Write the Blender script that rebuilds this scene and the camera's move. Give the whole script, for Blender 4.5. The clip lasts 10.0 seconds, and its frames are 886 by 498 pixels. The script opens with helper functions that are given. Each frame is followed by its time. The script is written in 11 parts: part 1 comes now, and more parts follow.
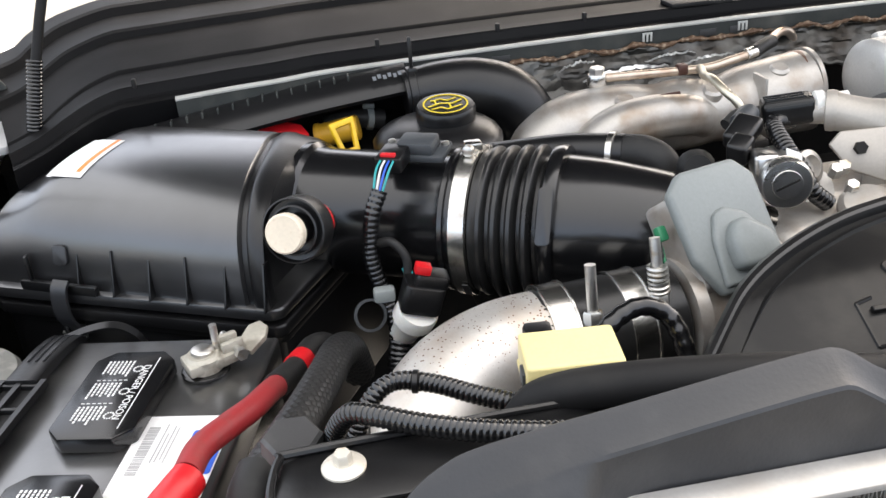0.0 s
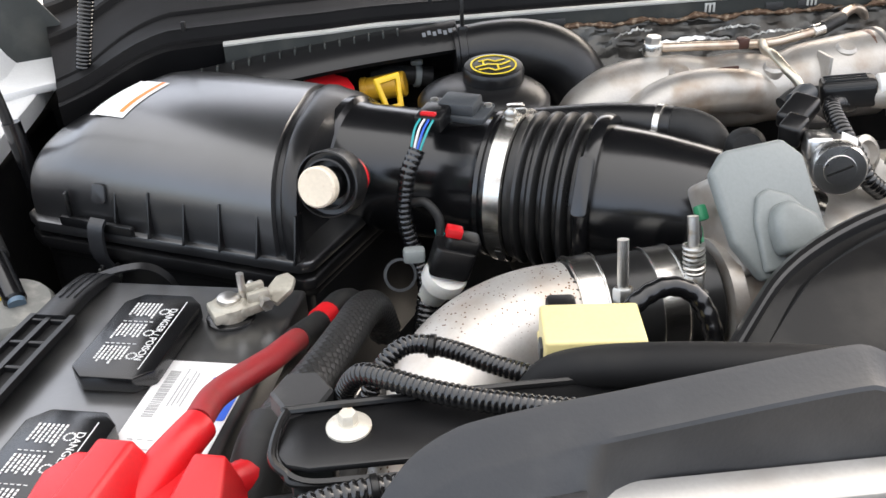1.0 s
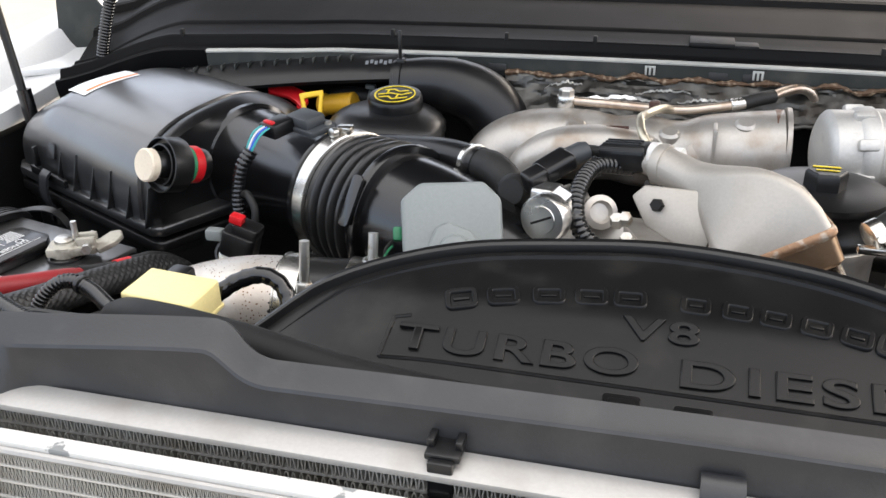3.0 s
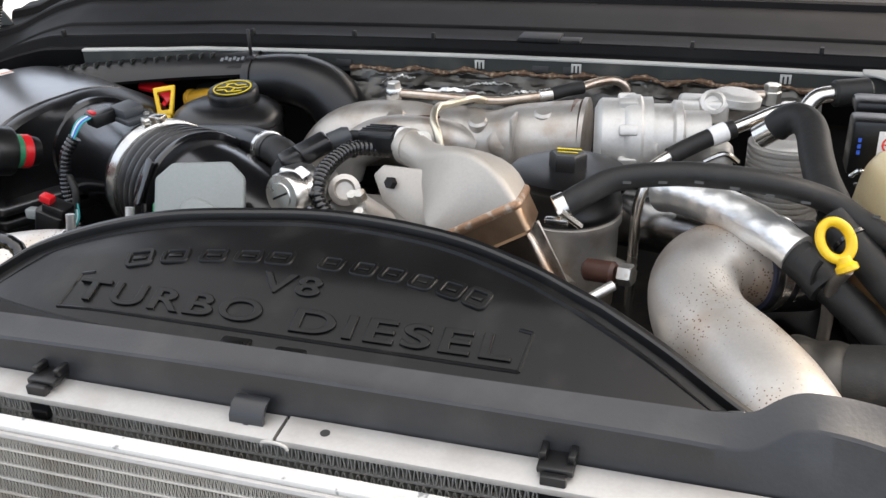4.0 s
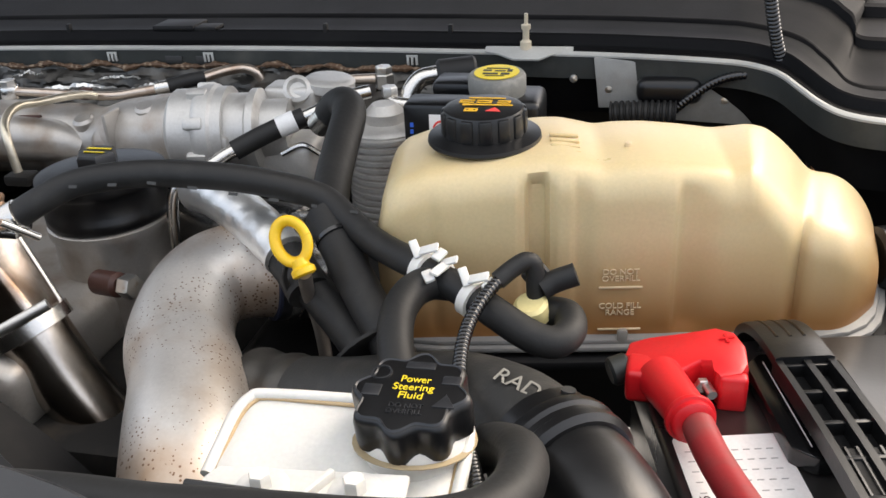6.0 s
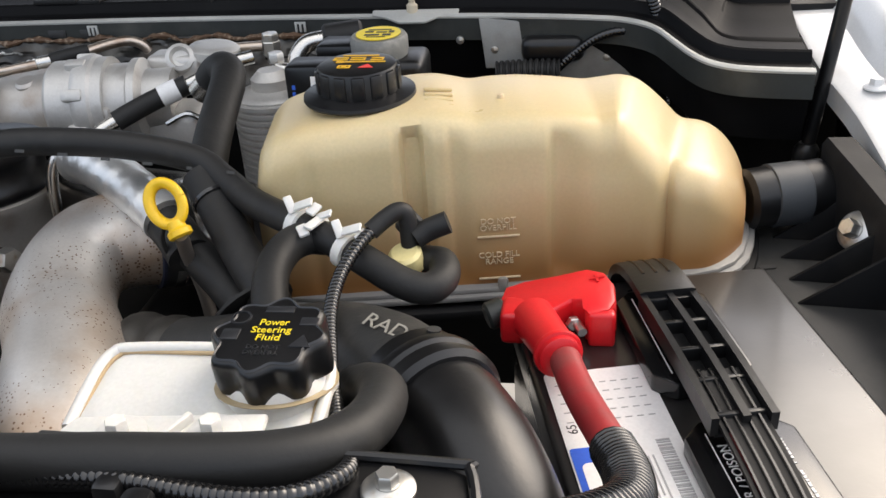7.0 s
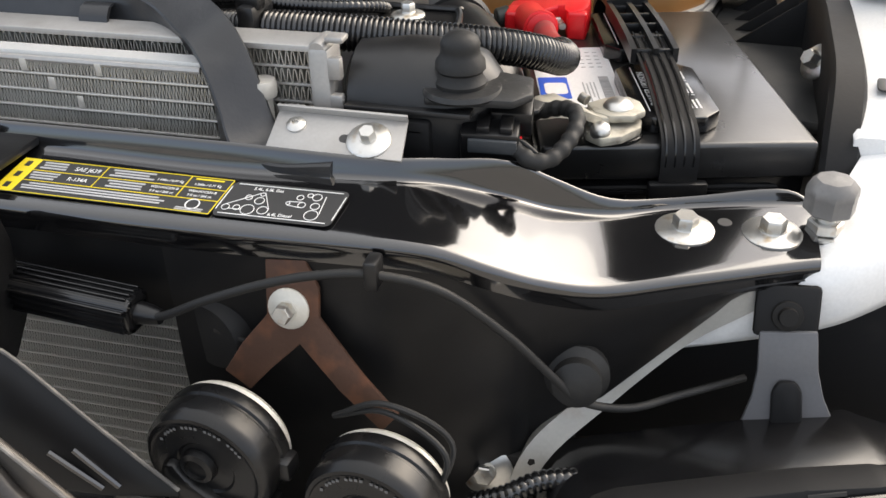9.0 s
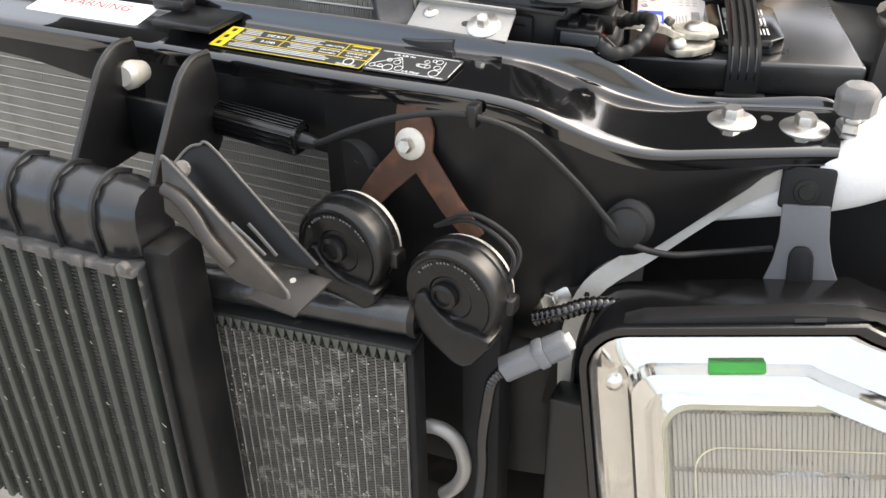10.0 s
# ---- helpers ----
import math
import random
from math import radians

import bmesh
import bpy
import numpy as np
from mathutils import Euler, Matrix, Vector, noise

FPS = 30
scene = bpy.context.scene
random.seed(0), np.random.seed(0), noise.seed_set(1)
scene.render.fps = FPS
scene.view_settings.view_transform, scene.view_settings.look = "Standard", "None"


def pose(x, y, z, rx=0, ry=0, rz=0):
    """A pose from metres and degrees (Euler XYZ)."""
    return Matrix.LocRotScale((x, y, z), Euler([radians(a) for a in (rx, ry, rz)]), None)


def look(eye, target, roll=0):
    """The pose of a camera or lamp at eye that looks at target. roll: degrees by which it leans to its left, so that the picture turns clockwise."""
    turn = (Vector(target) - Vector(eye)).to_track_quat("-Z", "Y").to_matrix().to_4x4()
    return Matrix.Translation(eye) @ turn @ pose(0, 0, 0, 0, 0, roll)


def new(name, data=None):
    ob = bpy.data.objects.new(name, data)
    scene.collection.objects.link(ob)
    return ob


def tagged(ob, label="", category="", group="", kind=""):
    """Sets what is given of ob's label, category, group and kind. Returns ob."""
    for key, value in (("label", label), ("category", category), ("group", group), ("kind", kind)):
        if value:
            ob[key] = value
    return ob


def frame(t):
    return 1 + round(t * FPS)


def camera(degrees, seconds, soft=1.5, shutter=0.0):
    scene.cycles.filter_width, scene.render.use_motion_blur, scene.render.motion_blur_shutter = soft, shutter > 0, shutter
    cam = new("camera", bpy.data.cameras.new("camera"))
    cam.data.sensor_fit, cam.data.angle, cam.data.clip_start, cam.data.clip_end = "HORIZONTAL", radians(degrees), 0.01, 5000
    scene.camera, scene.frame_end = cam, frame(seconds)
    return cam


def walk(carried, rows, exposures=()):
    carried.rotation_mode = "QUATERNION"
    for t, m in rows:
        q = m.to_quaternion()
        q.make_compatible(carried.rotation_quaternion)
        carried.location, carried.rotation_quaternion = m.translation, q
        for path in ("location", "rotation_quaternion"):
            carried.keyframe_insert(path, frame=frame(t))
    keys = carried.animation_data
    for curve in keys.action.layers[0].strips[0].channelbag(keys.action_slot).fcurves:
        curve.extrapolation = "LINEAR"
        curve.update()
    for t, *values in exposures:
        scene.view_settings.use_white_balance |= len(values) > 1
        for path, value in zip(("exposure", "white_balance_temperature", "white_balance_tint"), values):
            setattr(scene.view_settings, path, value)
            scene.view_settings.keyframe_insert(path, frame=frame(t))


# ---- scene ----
cam = camera(52.6, 10.0)
PATH = [
    (0, (-0.518, -0.36, 1.542), (-0.267, 1.412, 0.65), -4.7),
    (0.5, (-0.548, -0.343, 1.541), (-0.349, 1.409, 0.597), -2.9),
    (1, (-0.501, -0.351, 1.537), (-0.373, 1.398, 0.575), -2.6),
    (1.5, (-0.379, -0.366, 1.545), (-0.417, 1.395, 0.597), -2.2),
    (2, (-0.282, -0.376, 1.531), (-0.474, 1.385, 0.604), -1.3),
    (2.2, (-0.246, -0.372, 1.532), (-0.474, 1.387, 0.608), -0.8),
    (3.3, (0.01, -0.444, 1.557), (-0.514, 1.282, 0.694), -1.3),
    (3.5, (0.057, -0.451, 1.559), (-0.486, 1.272, 0.699), -1.8),
    (4, (0.216, -0.428, 1.554), (-0.342, 1.286, 0.687), -1.9),
    (4.5, (0.366, -0.373, 1.535), (-0.206, 1.326, 0.648), -1.4),
    (5, (0.462, -0.329, 1.518), (-0.142, 1.354, 0.622), -1.9),
    (5.5, (0.52, -0.288, 1.519), (-0.052, 1.407, 0.625), -2.7),
    (6, (0.561, -0.255, 1.518), (0.102, 1.473, 0.623), -3.4),
    (6.2, (0.573, -0.25, 1.517), (0.152, 1.485, 0.615), -3.7),
    (7.3, (0.608, -0.285, 1.497), (0.323, 1.45, 0.543), -3.3),
    (7.5, (0.611, -0.306, 1.496), (0.339, 1.426, 0.533), -2.9),
    (8, (0.63, -0.396, 1.501), (0.354, 1.323, 0.516), -2.5),
    (8.5, (0.662, -0.491, 1.468), (0.351, 1.201, 0.449), -2.0),
    (9, (0.698, -0.571, 1.432), (0.262, 1.072, 0.378), -1.3),
    (9.5, (0.777, -0.661, 1.424), (0.151, 0.908, 0.353), -1.5),
    (10, (0.794, -0.742, 1.425), (0.062, 0.796, 0.376), -0.9),
]
walk(cam, [(t, look(eye, target, roll)) for t, eye, target, roll in PATH], [(0.0, 1.66, 7300, 9), (2.0, 1.66, 7300, 9), (4.0, 1.42, 7200, 9), (5.0, 1.36, 7100, 9), (6.0, 1.05, 7100, 9), (7.5, 0.88, 7000, 9), (8.0, 0.88, 7000, 9), (9.0, 0.95, 7100, 8), (9.5, 1.27, 7100, 8), (10.0, 1.4, 7100, 8)])

# ---------------------------------------------------------------- world and light
world = bpy.data.worlds.new("sky")
scene.world = world
world.use_nodes = True
wn = world.node_tree
sky = wn.nodes.new("ShaderNodeTexSky")
sky.sky_type, sky.sun_disc = "NISHITA", False
SUN_EL, SUN_ROT = radians(40), radians(45)
sky.sun_elevation, sky.sun_rotation = SUN_EL, SUN_ROT
sky.air_density, sky.dust_density = 0.6, 3.0
cloud = wn.nodes.new("ShaderNodeMix")  # even cloud cover over the clear sky
cloud.data_type, cloud.blend_type = "RGBA", "ADD"
cloud.inputs[0].default_value = 1.0
up = wn.nodes.new("ShaderNodeTexCoord")
height = wn.nodes.new("ShaderNodeSeparateXYZ")
wn.links.new(up.outputs["Generated"], height.inputs[0])
ramp = wn.nodes.new("ShaderNodeMapRange")  # overcast sky: about three times as bright overhead as at the horizon
ramp.inputs[3].default_value, ramp.inputs[4].default_value = 0.8, 5.0
wn.links.new(height.outputs[2], ramp.inputs[0])
wn.links.new(ramp.outputs[0], cloud.inputs[7])
wn.links.new(sky.outputs[0], cloud.inputs[6])
wn.links.new(cloud.outputs[2], wn.nodes["Background"].inputs[0])
wn.nodes["Background"].inputs[1].default_value = 0.15
sun_data = bpy.data.lights.new("sun", "SUN")
sun_data.energy, sun_data.angle, sun_data.color = 0.7, radians(46), (1.0, 0.96, 0.9)
sun_ob = new("sun", sun_data)
sun_dir = Vector((math.sin(SUN_ROT) * math.cos(SUN_EL), math.cos(SUN_ROT) * math.cos(SUN_EL), math.sin(SUN_EL)))
sun_ob.rotation_euler = sun_dir.to_track_quat("Z", "Y").to_euler()

# ---------------------------------------------------------------- materials
def material(name, color, rough=0.5, metal=0.0, var=0.12, vscale=18.0, grain=0.09, gscale=420.0, bump=0.15, bscale=300.0,
             rvar=0.1, second=None, mix=(0.55, 0.7), sscale=25.0, coat=0.0, spec=0.5, sss=0.0, trans=0.0, bdist=0.0006, coatr=0.05):
    m = bpy.data.materials.new(name)
    m.use_nodes = True
    nt = m.node_tree
    N, L = nt.nodes, nt.links
    b = N["Principled BSDF"]
    tc = N.new("ShaderNodeTexCoord")
    def noise_node(scale, detail):
        n = N.new("ShaderNodeTexNoise")
        n.inputs["Scale"].default_value, n.inputs["Detail"].default_value = scale, detail
        L.new(tc.outputs["Object"], n.inputs["Vector"])
        return n
    def math_node(op, a, v):
        n = N.new("ShaderNodeMath")
        n.operation = op
        L.new(a, n.inputs[0])
        n.inputs[1].default_value = v
        return n.outputs[0]
    big, fine = noise_node(vscale, 5), noise_node(gscale, 3)
    hv = N.new("ShaderNodeHueSaturation")
    hv.inputs["Color"].default_value = (*color, 1)
    last = hv.outputs["Color"]
    amount = N.new("ShaderNodeMath")
    amount.operation = "ADD"
    L.new(math_node("MULTIPLY", big.outputs["Fac"], 2 * var), amount.inputs[0])
    L.new(math_node("MULTIPLY", fine.outputs["Fac"], 2 * grain), amount.inputs[1])
    L.new(math_node("ADD", amount.outputs[0], 1 - var - grain), hv.inputs["Value"])
    if second:
        patch = noise_node(sscale, 8)
        ramp = N.new("ShaderNodeValToRGB")
        ramp.color_ramp.elements[0].position, ramp.color_ramp.elements[1].position = mix
        L.new(patch.outputs["Fac"], ramp.inputs[0])
        mx = N.new("ShaderNodeMix")
        mx.data_type = "RGBA"
        L.new(ramp.outputs[0], mx.inputs[0])
        L.new(last, mx.inputs[6])
        mx.inputs[7].default_value = (*second, 1)
        last = mx.outputs[2]
    L.new(last, b.inputs["Base Color"])
    r = N.new("ShaderNodeMath")
    r.operation, r.use_clamp = "MULTIPLY_ADD", True
    L.new(big.outputs["Fac"], r.inputs[0])
    r.inputs[1].default_value, r.inputs[2].default_value = 2 * rvar, rough - rvar
    L.new(r.outputs[0], b.inputs["Roughness"])
    b.inputs["Metallic"].default_value = metal
    b.inputs["Specular IOR Level"].default_value = spec
    b.inputs["Coat Weight"].default_value = coat
    b.inputs["Coat Roughness"].default_value = coatr
    if sss:
        b.inputs["Subsurface Weight"].default_value = sss
        b.inputs["Subsurface Radius"].default_value = (0.02, 0.012, 0.006)
    b.inputs["Transmission Weight"].default_value = trans
    if bump:
        bn = noise_node(bscale, 4)
        bp = N.new("ShaderNodeBump")
        bp.inputs["Strength"].default_value, bp.inputs["Distance"].default_value = bump, bdist
        L.new(bn.outputs["Fac"], bp.inputs["Height"])
        L.new(bp.outputs[0], b.inputs["Normal"])
    return m


BLACK = material("black_plastic", (0.0065, 0.0065, 0.007), 0.33, var=0.25, second=(0.022, 0.021, 0.019), mix=(0.6, 0.85), sscale=14)
GLOSSY = material("glossy_black_plastic", (0.005, 0.005, 0.0055), 0.2, var=0.2, rvar=0.08, second=(0.016, 0.0155, 0.015), mix=(0.62, 0.9), sscale=12, bump=0.05, spec=0.7)
MATTE = material("matte_black_plastic", (0.009, 0.009, 0.0095), 0.6, var=0.25, second=(0.024, 0.0225, 0.02), mix=(0.55, 0.85), sscale=20, spec=0.25)
RUBBER = material("black_rubber_hose", (0.015, 0.015, 0.0148), 0.55, var=0.2, second=(0.04, 0.038, 0.035), mix=(0.55, 0.9), sscale=35, bump=0.35, spec=0.35, bscale=220)
SEAL = material("grey_black_seal_rubber", (0.019, 0.0198, 0.022), 0.36, var=0.22, rvar=0.10, second=(0.040, 0.040, 0.041), mix=(0.5, 0.85), sscale=30, spec=0.55, bump=0.2, bscale=420)
LOOM = material("corrugated_loom_plastic", (0.006, 0.006, 0.0065), 0.22, var=0.25, rvar=0.1, second=(0.02, 0.02, 0.019), mix=(0.55, 0.8), sscale=60, spec=0.8)
DARK = material("dark_grimy_metal", (0.016, 0.015, 0.014), 0.6, 0.3, var=0.4, second=(0.05, 0.04, 0.03), mix=(0.55, 0.8), sscale=30, spec=0.3)
PAINTED = material("gloss_black_paint", (0.005, 0.005, 0.0055), 0.11, var=0.2, rvar=0.03, spec=0.8, coat=1.0, bump=0.03, second=(0.012, 0.0115, 0.011), mix=(0.6, 0.9), sscale=10)
ALU = material("cast_aluminium", (0.50, 0.475, 0.44), 0.42, 0.65, var=0.2, rvar=0.12, second=(0.30, 0.22, 0.155), mix=(0.48, 0.78), sscale=26, bump=0.35, bscale=240)
PIPE = material("brushed_aluminium_pipe", (0.66, 0.64, 0.61), 0.34, 1.0, var=0.12, rvar=0.1, second=(0.42, 0.30, 0.2), mix=(0.6, 0.78), sscale=60, bump=0.12)
STEEL = material("stainless_steel_clamp", (0.68, 0.66, 0.62), 0.25, 1.0, var=0.15, second=(0.4, 0.33, 0.25), mix=(0.6, 0.85), sscale=40)
TINT0 = material("red_brown_heat_stain", (0.22, 0.12, 0.085), 0.45, 0.5, var=0.35, second=(0.42, 0.36, 0.30), mix=(0.45, 0.7), sscale=40)
ZINC = material("zinc_plated_bolt", (0.62, 0.61, 0.58), 0.38, 1.0, var=0.2, second=(0.45, 0.36, 0.25), mix=(0.55, 0.75), sscale=120)
HEAT = material("heat_tinted_steel", (0.62, 0.565, 0.50), 0.22, 1.0, var=0.25, rvar=0.1, second=(0.34, 0.21, 0.13), mix=(0.45, 0.75), sscale=22, bump=0.1)
BAR = material("scuffed_bare_aluminium", (0.41, 0.40, 0.385), 0.46, 0.55, var=0.08, second=(0.31, 0.29, 0.265), mix=(0.5, 0.85), sscale=24, rvar=0.08)
CHIPPED = material("chipped_white_bar", (0.52, 0.52, 0.505), 0.45, 0.2, var=0.06, second=(0.20, 0.21, 0.21), mix=(0.60, 0.615), sscale=38)
DULLFIN = material("dull_aluminium_fins", (0.46, 0.45, 0.42), 0.5, 0.6, var=0.2, second=(0.30, 0.27, 0.225), mix=(0.5, 0.75), sscale=22)
SILVER = material("silver_car_paint", (0.74, 0.74, 0.73), 0.32, 0.0, var=0.05, coat=0.6, bump=0.03)
RED = material("red_plastic", (0.62, 0.012, 0.018), 0.35, var=0.15, sss=0.05, bump=0.08)
REDCABLE = material("dusty_red_cable", (0.30, 0.02, 0.024), 0.5, var=0.25, second=(0.2, 0.05, 0.045), mix=(0.5, 0.8), sscale=40)
YELLOW = material("yellow_plastic", (0.83, 0.52, 0.02), 0.38, var=0.1, sss=0.05)
CREAM = material("pale_yellow_plastic", (0.80, 0.68, 0.32), 0.42, var=0.08, second=(0.62, 0.52, 0.26), mix=(0.6, 0.9), sscale=30)
GREY = material("grey_plastic", (0.21, 0.23, 0.225), 0.42, var=0.08, second=(0.16, 0.17, 0.17), mix=(0.6, 0.9), sscale=30)
WHITE = material("white_plastic", (0.70, 0.69, 0.65), 0.4, var=0.08, sss=0.1, second=(0.6, 0.54, 0.42), mix=(0.62, 0.85), sscale=25)
LEAD = material("corroded_lead_terminal", (0.45, 0.425, 0.36), 0.55, 0.4, var=0.3, second=(0.22, 0.20, 0.165), mix=(0.5, 0.68), sscale=60, bump=0.4)
RUST = material("rusty_steel", (0.075, 0.036, 0.022), 0.7, 0.2, var=0.4, second=(0.15, 0.06, 0.03), mix=(0.5, 0.75), sscale=60, bump=0.5)
FOIL = material("aluminium_foil_wrap", (0.80, 0.80, 0.78), 0.38, 0.85, var=0.12, bump=0.55, bscale=70, bdist=0.003)
DARKFOIL = material("dark_crinkled_foil", (0.10, 0.098, 0.092), 0.42, 0.9, var=0.5, vscale=30, bump=0.5, bscale=60, bdist=0.002, second=(0.04, 0.035, 0.03), mix=(0.45, 0.65), sscale=24)
PAPER = material("white_sticker_paper", (0.80, 0.80, 0.79), 0.45, var=0.05)
# black of the print, also painted on as the shade inside holes
INK_AND_HOLE = material("black_print_and_hole_shade", (0.03, 0.03, 0.03), 0.5)
GREYINK = material("grey_print", (0.42, 0.42, 0.42), 0.5)
WHITEINK = material("white_print", (0.75, 0.75, 0.74), 0.5)
BLUEINK = material("blue_print", (0.03, 0.12, 0.62), 0.4)
YELLOWINK = material("yellow_print", (0.78, 0.6, 0.03), 0.45)
REDINK = material("red_print", (0.75, 0.06, 0.05), 0.45)
ORANGEINK = material("orange_print", (0.8, 0.25, 0.05), 0.45)
TEAL = material("teal_wire", (0.02, 0.35, 0.36), 0.4)
GREEN = material("green_plastic", (0.02, 0.2, 0.09), 0.4)
COPPER = material("copper_brown_cap", (0.07, 0.028, 0.02), 0.5, var=0.3)
BRASS = material("tarnished_steel_line", (0.62, 0.52, 0.43), 0.32, 0.9, var=0.2, second=(0.35, 0.2, 0.12), mix=(0.5, 0.8), sscale=40)
CONCRETE = material("grey_concrete", (0.30, 0.28, 0.25), 0.85, var=0.2, vscale=2, gscale=60)


def speckled():
    m = material("speckled_aluminium", (0.66, 0.635, 0.60), 0.46, 0.7, var=0.14, rvar=0.1, second=(0.42, 0.29, 0.19), mix=(0.46, 0.72), sscale=11, bump=0.25, bscale=300)
    nt = m.node_tree
    N, L = nt.nodes, nt.links
    b = N["Principled BSDF"]
    old = b.inputs["Base Color"].links[0].from_socket
    tc = N.new("ShaderNodeTexCoord")
    vo = N.new("ShaderNodeTexVoronoi")
    vo.inputs["Scale"].default_value = 300
    no = N.new("ShaderNodeTexNoise")
    no.inputs["Scale"].default_value, no.inputs["Detail"].default_value = 9, 2
    L.new(tc.outputs["Object"], vo.inputs["Vector"])
    L.new(tc.outputs["Object"], no.inputs["Vector"])
    thr = N.new("ShaderNodeMath")
    thr.operation = "MULTIPLY_ADD"
    L.new(no.outputs["Fac"], thr.inputs[0])
    thr.inputs[1].default_value, thr.inputs[2].default_value = 1.05, -0.36
    less = N.new("ShaderNodeMath")
    less.operation = "LESS_THAN"
    L.new(vo.outputs["Distance"], less.inputs[0])
    L.new(thr.outputs[0], less.inputs[1])
    mx = N.new("ShaderNodeMix")
    mx.data_type = "RGBA"
    L.new(less.outputs[0], mx.inputs[0])
    L.new(old, mx.inputs[6])
    mx.inputs[7].default_value = (0.2, 0.12, 0.075, 1)
    L.new(mx.outputs[2], b.inputs["Base Color"])
    return m


SPECK = speckled()


def tank_material():
    m = material("aged_yellow_tank_plastic", (0.64, 0.515, 0.295), 0.32, var=0.08, vscale=9, sss=0.12, bump=0.12, bscale=60, second=(0.64, 0.46, 0.22), mix=(0.45, 0.8), sscale=7)
    nt = m.node_tree
    N, L = nt.nodes, nt.links
    b = N["Principled BSDF"]
    old = b.inputs["Base Color"].links[0].from_socket
    tc = N.new("ShaderNodeTexCoord")
    sep = N.new("ShaderNodeSeparateXYZ")
    L.new(tc.outputs["Object"], sep.inputs[0])
    ramp = N.new("ShaderNodeValToRGB")  # coolant inside shows through the wall up to its level
    ramp.color_ramp.elements[0].position, ramp.color_ramp.elements[0].color = 0.02, (0.95, 0.95, 0.95, 1)
    ramp.color_ramp.elements[1].position, ramp.color_ramp.elements[1].color = 0.095, (0, 0, 0, 1)
    L.new(sep.outputs[2], ramp.inputs[0])
    mx = N.new("ShaderNodeMix")
    mx.data_type = "RGBA"
    L.new(ramp.outputs[0], mx.inputs[0])
    L.new(old, mx.inputs[6])
    mx.inputs[7].default_value = (0.31, 0.135, 0.04, 1)
    L.new(mx.outputs[2], b.inputs["Base Color"])
    return m


TANK = tank_material()

# ---------------------------------------------------------------- mesh tools
def V(*a):
    return Vector(a)


def thing(name, loc, label, category, kind="", group=""):
    e = new(name)
    e.empty_display_size = 0.02
    e.location = loc
    return tagged(e, label, category, group, kind)


def origin(ob):
    o = Vector(ob.location)
    while ob.parent:
        ob = ob.parent
        o += ob.location
    return o


STUFF = ("fine_print", "bar_code", "print_mark", "print_frame", "diagram")


def part(name, bm, mtl, parent, label="", sharp=38, loc=None):
    """One mesh under a thing; the bmesh is in world metres."""
    base = origin(parent)
    bmesh.ops.translate(bm, verts=bm.verts, vec=-base)
    bmesh.ops.recalc_face_normals(bm, faces=bm.faces)
    me = bpy.data.meshes.new(name)
    bm.to_mesh(me)
    bm.free()
    me.materials.append(mtl)
    me.polygons.foreach_set("use_smooth", [True] * len(me.polygons))
    me.set_sharp_from_angle(angle=radians(sharp))
    ob = new(name, me)
    ob.parent = parent
    if label or name in STUFF:
        tagged(ob, label, kind="stuff" if name in STUFF else "")
    return ob


def axes(o, z, x=None):
    """A frame at o with its z along z and its x near x."""
    z = Vector(z).normalized()
    x = Vector(x) if x is not None else (Vector((1, 0, 0)) if abs(z.x) < 0.9 else Vector((0, 1, 0)))
    y = z.cross(x).normalized()
    x = y.cross(z)
    m = Matrix((x, y, z)).transposed().to_4x4()
    m.translation = o
    return m


def box(c, size, m=None, bev=0.002, seg=2, bm=None):
    """A bevelled box round c, in the frame m."""
    own = bmesh.new()
    bmesh.ops.create_cube(own, size=1.0)
    bmesh.ops.transform(own, matrix=Matrix.Diagonal((*size, 1)), verts=own.verts)
    if bev:
        bmesh.ops.bevel(own, geom=own.edges[:], offset=min(bev, min(size) * 0.45), segments=seg, affect="EDGES", profile=0.5)
    bmesh.ops.transform(own, matrix=(m or Matrix()) @ Matrix.Translation(c), verts=own.verts)
    return merge(bm, own)


def merge(bm, own):
    if bm is None:
        return own
    me = bpy.data.meshes.new("tmp")
    own.to_mesh(me)
    own.free()
    bm.from_mesh(me)
    bpy.data.meshes.remove(me)
    return bm


def rings(bm, sections, closed=True, caps=True):
    """Skin equal-length rings of points."""
    bm = bm or bmesh.new()
    rows = [[bm.verts.new(p) for p in s] for s in sections]
    n = len(rows[0])
    for a, b in zip(rows, rows[1:]):
        for i in range(n if closed else n - 1):
            j = (i + 1) % n
            bm.faces.new((a[i], a[j], b[j], b[i]))
    if caps and closed:
        bm.faces.new(rows[0][::-1])
        bm.faces.new(rows[-1])
    return bm


def lathe(p, axis, profile, n=32, bm=None, x=None, hollow=False):
    """Turn a profile of (radius, height) round an axis through p; hollow: the profile closes on itself."""
    m = axes(p, axis, x)
    profile = [*profile, profile[0]] if hollow else profile
    return rings(bm, [[m @ Vector((max(r, 1e-5) * math.cos(2 * math.pi * i / n), max(r, 1e-5) * math.sin(2 * math.pi * i / n), h)) for i in range(n)] for r, h in profile], caps=not hollow)


def rod(p0, p1, r, n=16, bm=None, r1=None, bev=0.0):
    p0, p1 = Vector(p0), Vector(p1)
    h = (p1 - p0).length
    r1 = r if r1 is None else r1
    prof = [(r, 0), (r1, h)]
    if bev:
        prof = [(r - bev, 0), (r, bev), (r1, h - bev), (r1 - bev, h)]
    return lathe(p0, p1 - p0, prof, n, bm)


